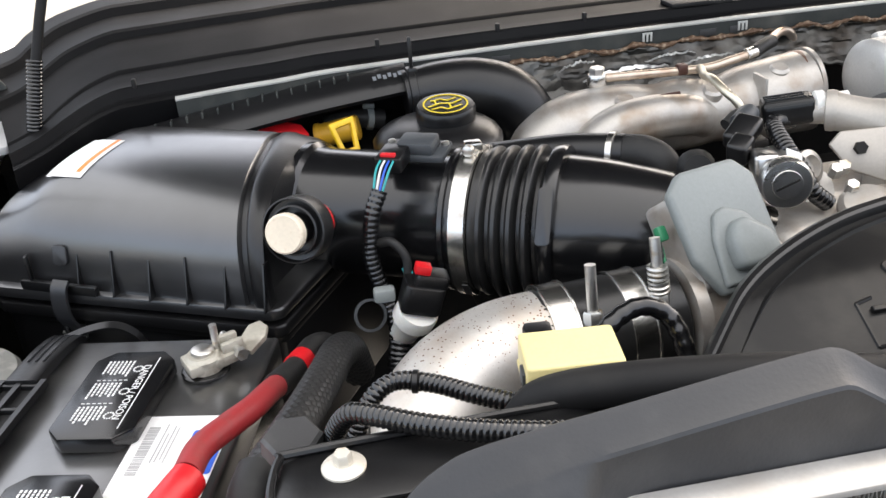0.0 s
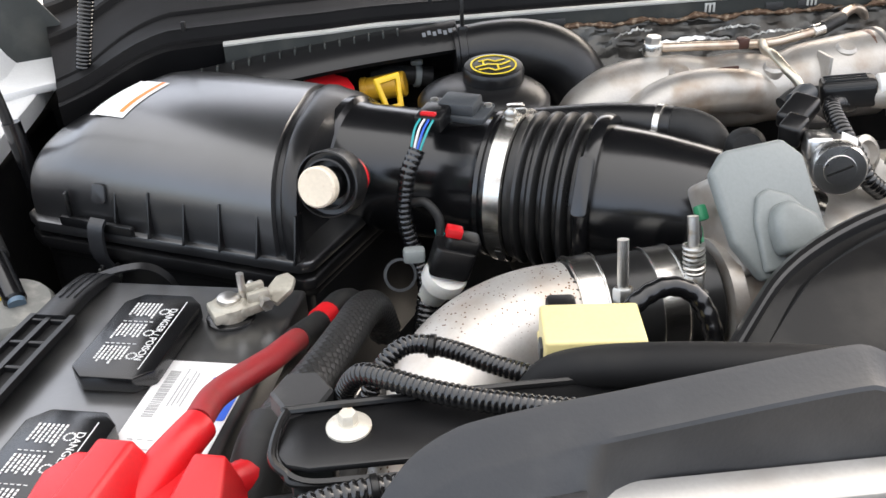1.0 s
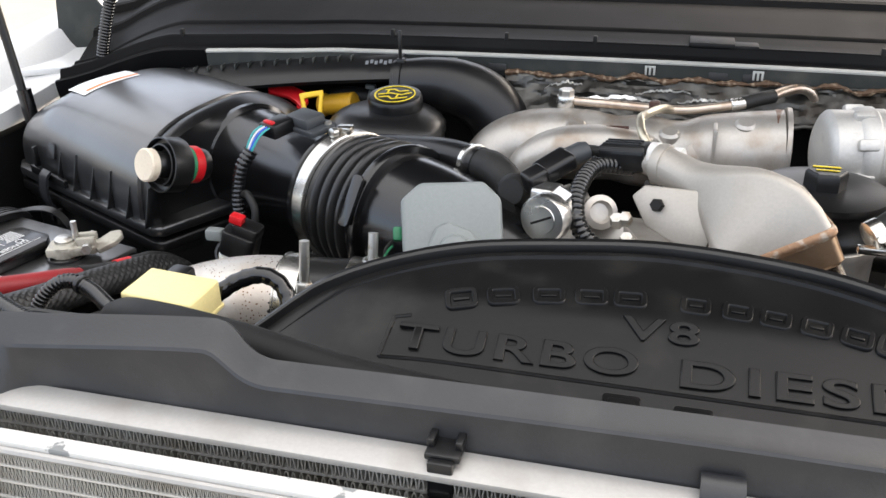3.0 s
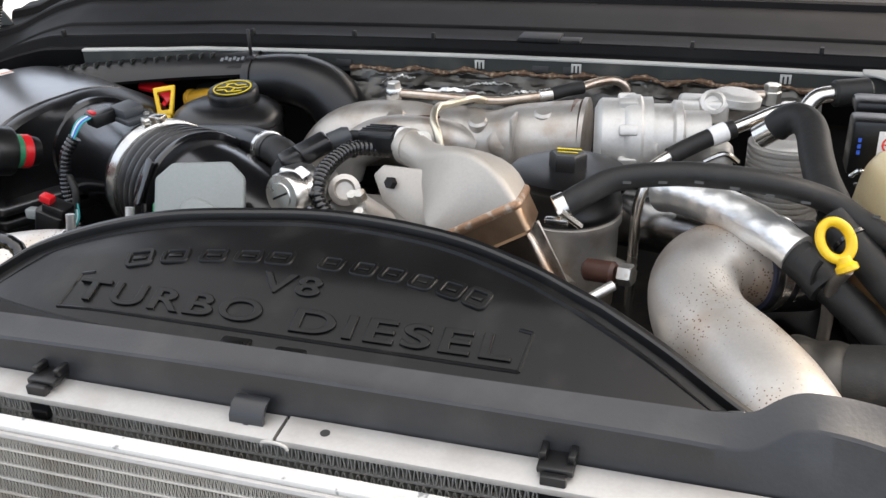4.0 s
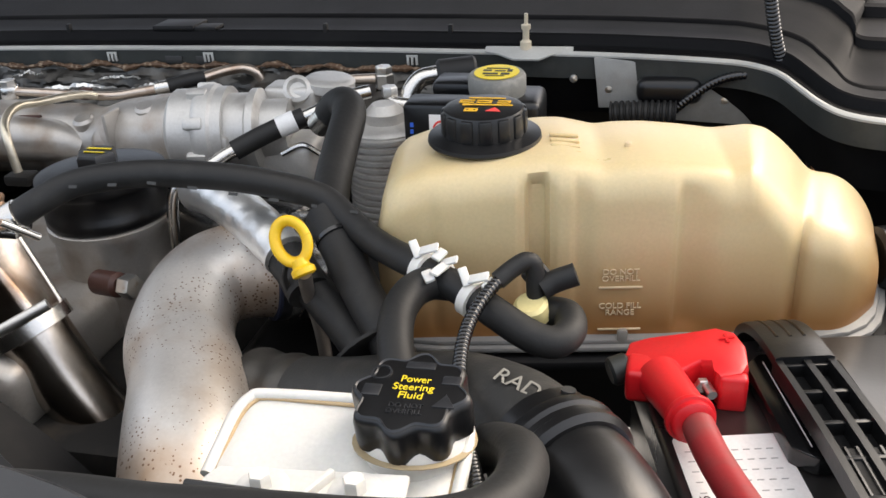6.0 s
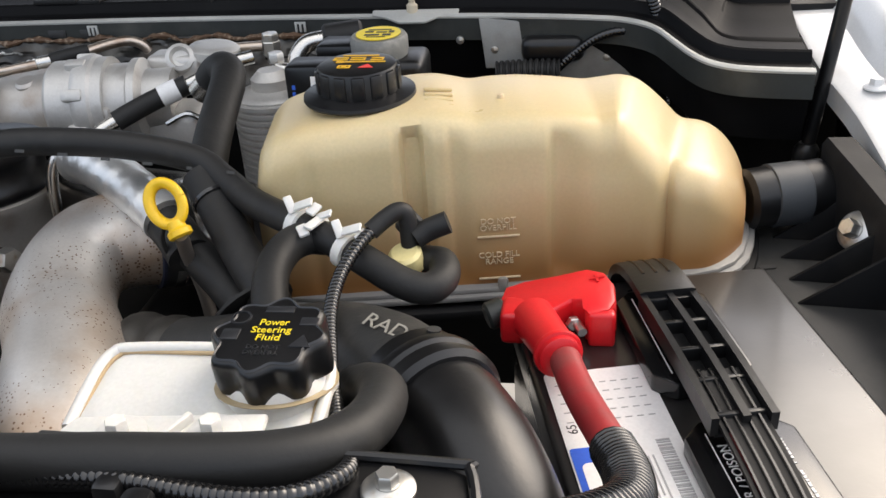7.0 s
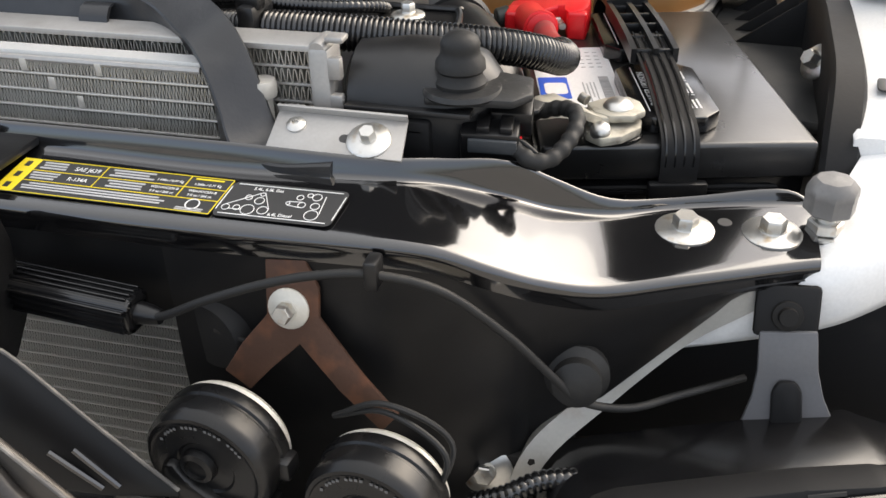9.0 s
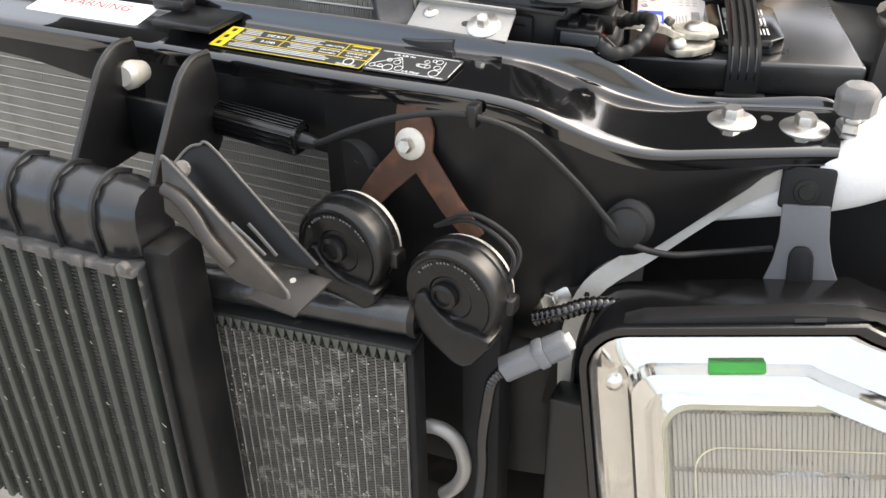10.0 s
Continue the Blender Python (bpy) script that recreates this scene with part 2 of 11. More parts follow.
def spline(pts, sub=8):
    pts = [Vector(p) for p in pts]
    ext = [2 * pts[0] - pts[1], *pts, 2 * pts[-1] - pts[-2]]
    out = []
    for i in range(1, len(ext) - 2):
        a, b, c, d = ext[i - 1 : i + 3]
        for k in range(sub):
            t = k / sub
            out.append(0.5 * (2 * b + (c - a) * t + (2 * a - 5 * b + 4 * c - d) * t * t + (3 * b - a - 3 * c + d) * t**3))
    return out + [pts[-1]]


def sweep(pts, r, n=14, sub=8, bm=None, step=None, shape=None, caps=True):
    """A tube through pts. r: a radius or a function of the share and the length from the start. shape: (x, y) of a cross-section of unit size."""
    line = spline(pts, sub)
    cum = [0.0]
    for a, b in zip(line, line[1:]):
        cum.append(cum[-1] + (b - a).length)
    if step:
        count = max(2, int(cum[-1] / step))
        fine, k = [], 0
        for i in range(count + 1):
            s = cum[-1] * i / count
            while k < len(cum) - 2 and cum[k + 1] < s:
                k += 1
            f = (s - cum[k]) / max(cum[k + 1] - cum[k], 1e-9)
            fine.append(line[k].lerp(line[k + 1], f))
        line, cum = fine, [cum[-1] * i / count for i in range(count + 1)]
    shape = shape or [(math.cos(2 * math.pi * i / n), math.sin(2 * math.pi * i / n)) for i in range(n)]
    tang = [(line[min(i + 1, len(line) - 1)] - line[max(i - 1, 0)]).normalized() for i in range(len(line))]
    up = Vector((0, 0, 1)) if abs(tang[0].z) < 0.9 else Vector((0, 1, 0))
    side = tang[0].cross(up).normalized()
    secs = []
    for p, t, s in zip(line, tang, cum):
        side = (side - t * side.dot(t)).normalized()
        nrm = side.cross(t)
        q = r(s / cum[-1], s) if callable(r) else r
        secs.append([p + side * (x * q) + nrm * (y * q) for x, y in shape])
    return rings(bm, secs, caps=caps)


def corrugated(pts, r, pitch=0.0045, depth=0.14, n=12, bm=None):
    return sweep(pts, lambda u, s: r * (1 - depth * (0.5 - 0.5 * math.cos(2 * math.pi * s / pitch)) ** 2), n=n, step=pitch / 5, bm=bm)


def prism(poly, m, depth, bev=0.001, seg=2, bm=None):
    """A plate: a polygon in the frame's xy, from 0 to depth along its z."""
    own = bmesh.new()
    low = [own.verts.new((x, y, 0)) for x, y in poly]
    f = own.faces.new(low)
    up = bmesh.ops.extrude_face_region(own, geom=[f])["geom"]
    bmesh.ops.translate(own, verts=[g for g in up if isinstance(g, bmesh.types.BMVert)], vec=(0, 0, depth))
    bmesh.ops.recalc_face_normals(own, faces=own.faces)
    if bev:
        bmesh.ops.bevel(own, geom=own.edges[:], offset=bev, segments=seg, affect="EDGES", profile=0.5)
    bmesh.ops.transform(own, matrix=m, verts=own.verts)
    return merge(bm, own)


def rounded(w, h, r, k=4):
    """A rounded rectangle's outline."""
    out = []
    for cx, cy, a in ((w / 2 - r, h / 2 - r, 0), (-w / 2 + r, h / 2 - r, 90), (-w / 2 + r, -h / 2 + r, 180), (w / 2 - r, -h / 2 + r, 270)):
        for i in range(k + 1):
            t = radians(a + 90 * i / k)
            out.append((cx + r * math.cos(t), cy + r * math.sin(t)))
    return out


def hexhead(p, axis, af, h, bm=None, x=None):
    m = axes(p, axis, x)
    r = af / math.sqrt(3)
    secs = [[m @ Vector((k * r * math.cos(math.pi / 3 * i), k * r * math.sin(math.pi / 3 * i), z)) for i in range(6)] for k, z in ((1, 0), (1, 0.85 * h), (0.88, h))]
    return rings(bm, secs)


def bolt(parent, p, axis, wr, af, h=0.006, mtl=None, wmtl=None, label=""):
    """A hexagon bolt with its flange washer, under parent."""
    p, axis = Vector(p), Vector(axis).normalized()
    w = part("bolt", lathe(p, axis, [(wr, 0), (wr, 0.0012), (wr * 0.92, 0.0022), (af * 0.62, 0.0035), (af * 0.6, 0.004)], 24), wmtl or mtl or ZINC, parent, label or "zinc plated hexagon bolt with washer")
    part("head", hexhead(p + axis * 0.0035, axis, af, h), mtl or ZINC, w)
    return w


def letters(name, text, size, m, mtl, parent, extrude=0.0004, align="CENTER", bevel=0.0, spacing=1.0, width=1.0, fill=0.0):
    """Text in Blender's own font, as a mesh in the frame m."""
    cu = bpy.data.curves.new(name, "FONT")
    cu.body, cu.size, cu.extrude, cu.align_x, cu.align_y = text, size, extrude, align, "CENTER"
    cu.bevel_depth, cu.space_character = bevel, spacing
    ob = bpy.data.objects.new(name, cu)
    scene.collection.objects.link(ob)
    me = bpy.data.meshes.new_from_object(ob.evaluated_get(bpy.context.evaluated_depsgraph_get()))
    bpy.data.objects.remove(ob)
    bpy.data.curves.remove(cu)
    bm = bmesh.new()
    bm.from_mesh(me)
    bpy.data.meshes.remove(me)
    if fill:
        xs = [v.co.x for v in bm.verts]
        width = fill / (max(xs) - min(xs))
    bmesh.ops.transform(bm, matrix=m @ Matrix.Diagonal((width, 1, 1, 1)), verts=bm.verts)
    return part(name, bm, mtl, parent)


def bars(m, rows, h=0.0003):
    """Plain print bars: (x, y, width, height) in the frame m."""
    bm = bmesh.new()
    for x, y, w, k in rows:
        box((x, y, h / 2), (w, k, h), m, 0, bm=bm)
    return bm

# ---------------------------------------------------------------- setting
def plane_sheet():
    bm = bmesh.new()
    bmesh.ops.create_grid(bm, x_segments=8, y_segments=8, size=400)
    g = thing("ground", (0, 0, 0), "light beige grey concrete yard under the truck", "ground", "structure")
    part("concrete_sheet", bm, CONCRETE, g)


plane_sheet()


def seam_y(x):
    """The cowl's front edge: nearly straight, bending forward at both ends."""
    a = abs(x - 0.05)
    return 0.708 - 0.09 * a * a - max(0.0, a - 0.52) ** 2 * 0.75


def cowl_path():
    """The cowl's front edge from left to right: place, direction to the back, share of the end fall."""
    pts = [(-0.808, 0.520, 1), (-0.795, 0.540, 0.95), (-0.780, 0.560, 0.8), (-0.762, 0.585, 0.5), (-0.74, 0.611, 0.2), (-0.715, 0.628, 0), (-0.685, 0.637, 0), (-0.65, 0.645, 0), (-0.60, 0.6575, 0), (-0.55, 0.666, 0)]
    pts += [(-0.50 + 0.05 * k, seam_y(-0.50 + 0.05 * k), 0) for k in range(21)]
    pts += [(0.575, 0.678, 0), (0.625, 0.666, 0), (0.652, 0.656, 0.1), (0.671, 0.640, 0.25), (0.686, 0.612, 0.5), (0.698, 0.588, 0.7), (0.713, 0.570, 0.9), (0.735, 0.558, 1), (0.765, 0.550, 1), (0.80, 0.545, 1)]
    line = spline([V(*p) for p in pts], 4)
    out = []
    for i, p in enumerate(line):
        d = line[min(i + 1, len(line) - 1)] - line[max(i - 1, 0)]
        n = Vector((-d.y, d.x, 0)).normalized()
        n = (n + V(0, 2.2, 0)).normalized()
        out.append((V(p.x, p.y, 0), n, max(0.0, p.z)))
    return out


def cowl():
    t = thing("cowl_panel", (0, 0.7, 1.25), "black plastic cowl panel with long ridges below the windscreen", "cowl panel", "structure")
    prof = [(-0.004, 1.262), (-0.006, 1.2715), (0.0, 1.2735), (0.010, 1.2735), (0.014, 1.2755), (0.018, 1.2845), (0.0205, 1.2865), (0.0245, 1.2865), (0.028, 1.2835), (0.033, 1.283), (0.050, 1.286), (0.070, 1.2895), (0.074, 1.2925), (0.077, 1.2935), (0.081, 1.292), (0.086, 1.2925),
            (0.120, 1.303), (0.160, 1.311), (0.166, 1.3185), (0.172, 1.321), (0.180, 1.3195), (0.24, 1.325), (0.248, 1.335), (0.256, 1.3375), (0.266, 1.334), (0.32, 1.338), (0.32, 1.20), (0.02, 1.20)]
    line = cowl_path()
    part("panel", rings(None, [[p + n * d + V(0, 0, z - f * (0.020 + 0.02 * min(1.0, d / 0.1))) for d, z in prof] for p, n, f in line]), COWL, t, sharp=22)
    fl = [(-0.009, 1.2455), (-0.0095, 1.2695), (-0.004, 1.2705), (0.004, 1.2695), (0.004, 1.2455)]
    mid = [q for q in line if -0.66 < q[0].x < 0.81]
    part("seam_flange", rings(None, [[p + n * d + V(0, 0, z - f * 0.02) for d, z in fl] for p, n, f in mid]), SEALGREY, t, "dull grey green seam flange under a pale edge")
    lip = [(-0.0108, 1.2692), (-0.0112, 1.2712), (-0.0085, 1.2730), (-0.004, 1.2732), (-0.004, 1.2696)]
    part("edge_strip", rings(None, [[p + n * d + V(0, 0, z - f * 0.02) for d, z in lip] for p, n, f in mid]), EDGE, t, "pale sealed sheet edge")
    for x in (-0.339, -0.091, 0.036, 0.287):
        y = seam_y(x) - 0.0105
        bm = box((x, y, 1.2655), (0.013, 0.002, 0.0025), None, 0.0004)
        for k in (-0.005, 0, 0.005):
            box((x + k, y, 1.2605), (0.0026, 0.0022, 0.010), None, 0.0004, bm=bm)
        part("clip", bm, EDGE, t, "small pale comb clip")
    for x in (-0.704, -0.430, -0.27, -0.16, 0.18, 0.33):
        p, n, f = min(line, key=lambda q: abs(q[0].x - x))
        part("tab", box(p + n * 0.021 + V(0, 0, 1.288), (0.005, 0.007, 0.012), None, 0.0012), MATTE, t)
    part("joint_cover", box((-0.02, seam_y(0) + 0.036, 1.2885), (0.055, 0.040, 0.006), None, 0.002), MATTE, t)
    part("joint_cover", box((0.018, seam_y(0) + 0.030, 1.287), (0.035, 0.024, 0.005), None, 0.0015), MATTE, t)
    # black plates painted on for the shade in the flange holes
    for x in (-0.32, -0.05, -0.01):
        part("flange_hole", box((x + 0.04, seam_y(x) - 0.0095, 1.2575), (0.022, 0.0012, 0.009), None, 0.0004), INK_AND_HOLE, t)
    # wiper grille and windscreen foot behind
    g = part("grille", box((0.3, 1.075, 1.345), (1.9, 0.10, 0.02), None, 0.006), SEAL, t, "grey slatted grille below the windscreen")
    for k in range(26):
        part("slat", box((-0.62 + 0.06 * k, 1.075, 1.3565), (0.010, 0.085, 0.004), None, 0.001), SEALGREY, g)


COWL = material("dusty_black_cowl_plastic", (0.005, 0.005, 0.0055), 0.58, var=0.25, second=(0.012, 0.012, 0.0118), mix=(0.5, 0.85), sscale=9, spec=0.1, bump=0.1)
SEALGREY = material("dull_grey_sheet_metal", (0.038, 0.042, 0.040), 0.5, 0.3, var=0.3, second=(0.09, 0.09, 0.08), mix=(0.5, 0.8), sscale=20)
SINGED = material("singed_brown_fibre", (0.10, 0.055, 0.03), 0.6, 0.3, var=0.4, second=(0.30, 0.22, 0.15), mix=(0.5, 0.65), sscale=180, bump=0.6)
GREYW2 = material("scuffed_pale_print", (0.16, 0.17, 0.18), 0.6)
EDGE = material("pale_sealed_edge", (0.5, 0.5, 0.47), 0.5, 0.3, var=0.25)
cowl()


def firewall():
    t = thing("wall_firewall", (0, 0.74, 1.0), "black firewall sheet behind the engine", "firewall", "structure")
    part("sheet", box((0, 0.76, 1.0), (1.9, 0.02, 0.52), None, 0.003), MATTE, t)
    bm = bmesh.new()
    random.seed(4)
    nx, nz = 150, 14
    def crumple(i, k):
        a = noise.noise((i * 0.06, k * 0.3, 1)) * 0.006 + abs(noise.noise((i * 0.14, k * 0.45, 5))) * 0.004 + noise.noise((i * 0.4, k * 0.8, 9)) * 0.0010
        return a
    grid = []
    for i in range(nx + 1):
        x = -0.27 + 0.60 * i / nx
        sag = 0.010 * noise.noise((i * 0.06, 0.3, 2)) + 0.004 * noise.noise((i * 0.3, 0.7, 4))
        col = []
        for k in range(nz + 1):
            u = k / nz
            col.append(bm.verts.new((x, seam_y(x) - 0.014 - 0.034 * (1 - u) ** 1.4 + crumple(i, k), 1.208 + sag * (1 - u) + 0.044 * u + 0.002 * noise.noise((i * 0.4, k * 0.4, 7)))))
        grid.append(col)
    for i in range(nx):
        for k in range(nz):
            bm.faces.new((grid[i][k], grid[i + 1][k], grid[i + 1][k + 1], grid[i][k + 1]))
    f = thing("heat_shield_foil", (0.1, 0.69, 1.23), "crinkled dark foil insulation below the cowl seam", "insulation")
    ob = part("foil", bm, DARKFOIL, f, sharp=14)
    md = ob.modifiers.new("thick", "SOLIDIFY")
    md.thickness = 0.002
    # singed brown fibre roll along the top of the foil
    part("upper_fold", sweep([(-0.27 + 0.02 * k, seam_y(-0.27 + 0.02 * k) - 0.0145 + 0.0025 * math.sin(k * 2.3), 1.2515 + 0.0022 * math.sin(k * 1.7) + 0.0014 * math.sin(k * 4.1)) for k in range(31)], lambda u, s: 0.0030 + 0.0011 * math.sin(s * 160) + 0.0008 * math.sin(s * 470), 8, step=0.004), SINGED, f, "singed brown upper edge")
    for x0, x1, z0, wide in ((-0.185, -0.075, 1.2260, 0.0040), (-0.105, -0.040, 1.2385, 0.0022), (-0.055, 0.015, 1.2300, 0.0022), (-0.215, -0.170, 1.2420, 0.0020)):
        n = 26
        secs = []
        for k in range(n + 1):
            u = k / n
            x = x0 + (x1 - x0) * u
            w = wide * (0.35 + 0.65 * math.sin(math.pi * u)) * (0.75 + 0.5 * noise.noise((k * 0.5, x0 * 40, 3)))
            p = V(x, seam_y(x) - 0.041 + 0.004 * noise.noise((k * 0.4, 2, x0 * 9)), z0 + 0.016 * u * (1.3 - u) + 0.003 * noise.noise((k * 0.6, 8, x0 * 7)))
            secs.append([p + V(0, 0.002, -w), p + V(0, -0.002, -0.2 * w), p + V(0, 0.001, w), p + V(0, 0.003, 0)])
        part("loose_edge", rings(None, secs), FOIL, f, "bright torn foil edge", sharp=10)


firewall()


def bay():
    """Plain inner walls, floor and frame that close the engine bay."""
    t = thing("wall_engine_bay", (0, 0.3, 0.6), "dark inner sheet metal of the engine bay", "engine bay", "structure")
    part("left_apron", box((-0.9, 0.35, 0.95), (0.02, 0.9, 0.46), None, 0.004), MATTE, t)
    part("right_apron", box((0.885, 0.36, 0.93), (0.02, 0.74, 0.42), None, 0.004), MATTE, t)
    part("floor_pan", box((0, 0.35, 0.62), (1.86, 0.95, 0.03), None, 0.004), DARK, t)
    part("rear_left_wall", box((-0.86, 0.74, 1.08), (0.2, 0.02, 0.3), None, 0.004), MATTE, t)
    part("cross_member", box((0, -0.13, 0.72), (1.5, 0.08, 0.08), None, 0.006), DARK, t)


bay()


def engine():
    t = thing("engine_block", (0.0, 0.4, 0.7), "dark grimy engine block below the pipes", "engine")
    part("block", box((0, 0.42, 0.93), (0.46, 0.46, 0.34), None, 0.02), DARK, t)
    for s in (-1, 1):
        part("valve_cover", box((s * 0.29, 0.46, 1.06), (0.14, 0.42, 0.11), Matrix.Rotation(0, 4, "Z"), 0.02, 3), BLACK, t)
    part("front_cover", box((0.05, 0.2, 0.95), (0.3, 0.06, 0.26), None, 0.02), DARK, t)
    part("intake_valley", box((-0.05, 0.35, 1.12), (0.3, 0.3, 0.07), None, 0.02, 3), ALU, t, "stained cast aluminium valley cover")


engine()


def hood():
    t = thing("hood", (0, 0.93, 1.36), "open silver hood above the engine bay", "hood")
    m = axes(V(0, 0.93, 1.40), V(0, -math.sin(radians(68)), -math.cos(radians(68))) , V(1, 0, 0))
    # local y runs along the panel, up and forward
    part("outer_panel", prism(rounded(1.75, 1.15, 0.12, 6), m @ Matrix.Translation((0, 0.62, -0.03)), 0.012, 0.004), SILVER, t)
    part("inner_pad", prism(rounded(1.72, 1.09, 0.1, 5), m @ Matrix.Translation((0, 0.62, -0.012)), 0.02, 0.006), MATTE, t, "black fibre hood liner")


hood()


def fender(s):
    t = thing("fender", (s * 0.93, 0.2, 1.1), "silver painted front fender with a flat inner flange", "fender")
    # flange: flat lip along the bay, with holes' rims, then the crown outwards
    path = [(0.055, 0.832, 1.16), (0.12, 0.830, 1.172), (0.25, 0.835, 1.188), (0.37, 0.835, 1.202), (0.52, 0.836, 1.214), (0.62, 0.820, 1.232), (0.75, 0.815, 1.25), (0.95, 0.80, 1.27)]
    secs = []
    if s < 0:
        path = [(y, x + 0.045, z) for y, x, z in path[3:]]
    for y, x, z in spline([(a, b, c) for a, b, c in path], 4):
        secs.append([V(s * x, y, z - 0.02), V(s * x, y, z), V(s * (x + 0.003), y, z + 0.002), V(s * (x + 0.045), y, z + 0.003), V(s * (x + 0.052), y, z + 0.012), V(s * (x + 0.062), y, z + 0.03), V(s * (x + 0.075), y, z + 0.036),
                     V(s * (x + 0.11), y, z + 0.035), V(s * (x + 0.16), y, z + 0.015), V(s * (x + 0.2), y, z - 0.04), V(s * (x + 0.21), y, z - 0.3), V(s * (x + 0.20), y, z - 0.3), V(s * (x + 0.17), y, z - 0.06)])
    part("panel", rings(None, secs), SILVER, t)
    return t


FR = fender(1)
FL = fender(-1)
part("rear_ledge", prism([(-0.95, 0.57), (-0.90, 0.60), (-0.845, 0.635), (-0.842, 0.82), (-0.95, 0.82)], Matrix.Translation((0, 0, 1.232)), 0.010, 0.003), SILVER, FL)
for p, ax in (((0.872, 0.372, 1.207), (0, 0, 1)), ((0.86, 0.565, 1.226), (0, 0, 1))):
    bolt(FR, p, ax, 0.011, 0.011, mtl=SILVER, wmtl=SILVER, label="painted fender bolt")
# fender slots are black inlays in place of their inner shade
for y, x, z in ((0.515, 0.866, 1.2155), (0.335, 0.872, 1.2035), (0.12, 0.857, 1.177)):
    part("slot", prism(rounded(0.022, 0.009, 0.004), axes(V(x, y, z), (0.02, -0.07, 1), (0.1, 1, 0)), 0.0016, 0.0002), INK_AND_HOLE, FR)


def corner_panel():
    """The fender's rounded front corner beside the support, over the headlight."""
    t = thing("fender_corner", (0.85, -0.03, 1.1), "silver painted front corner of the body beside the support", "body panel")
    low = spline([(0.700, -0.088, 1.056), (0.752, -0.086, 1.071), (0.807, -0.081, 1.087), (0.84, -0.067, 1.097), (0.88, -0.036, 1.108), (0.93, 0.01, 1.122), (0.98, 0.05, 1.13)], 6)
    bend = spline([(0.700, -0.084, 1.061), (0.745, -0.084, 1.100), (0.80, -0.081, 1.134), (0.84, -0.062, 1.145), (0.88, -0.028, 1.152), (0.93, 0.02, 1.158), (0.98, 0.06, 1.16)], 6)
    secs = []
    for a, b in zip(low, bend):
        deep = 0.02 + 0.12 * min(1.0, max(0.0, (b.x - 0.79) / 0.06))
        rise = 0.004 * min(1.0, max(0.0, (b.x - 0.79) / 0.04))
        out = V(0.35, -0.93, 0) * 0.004 * min(1.0, (b - a).length / 0.03)
        secs.append([b + V(0, deep, rise - 0.014), b + V(0, deep, rise), b + V(0, 0.5 * deep, rise), b + V(0, 0.012, 0.0012), b + V(0, 0.005, -0.0004), b + V(0, 0.0012, -0.004), b.lerp(a, 0.35) + out, b.lerp(a, 0.75) + out * 0.8,
                     a + V(0, 0.001, 0.002), a + V(0, 0.004, 0), a + V(0, 0.012, 0.002), b + V(0, 0.016, -0.016)])
    part("panel", rings(None, secs), SILVER, t)
    # diagonal brace edge that runs down to the frame
    line = spline([(0.772, -0.084, 1.116), (0.752, -0.088, 1.103), (0.722, -0.094, 1.080), (0.68, -0.12, 1.045), (0.645, -0.155, 1.02), (0.632, -0.165, 0.97), (0.632, -0.165, 0.9)], 5)
    part("brace", rings(None, [[p + V(-0.005, -0.003, 0.007), p + V(0.007, -0.003, -0.005), p + V(0.009, 0.016, -0.005), p + V(-0.003, 0.016, 0.007)] for p in line]), ALUPAINT, t, "dull silver diagonal brace edge")


ALUPAINT = material("dull_silver_paint", (0.42, 0.41, 0.38), 0.5, 0.3, var=0.2, second=(0.3, 0.22, 0.15), mix=(0.6, 0.85), sscale=25)
corner_panel()

SHEET = material("dusty_satin_black_paint", (0.0075, 0.0075, 0.008), 0.36, var=0.3, rvar=0.1, second=(0.022, 0.021, 0.0195), mix=(0.5, 0.85), sscale=14, spec=0.28, bump=0.1)


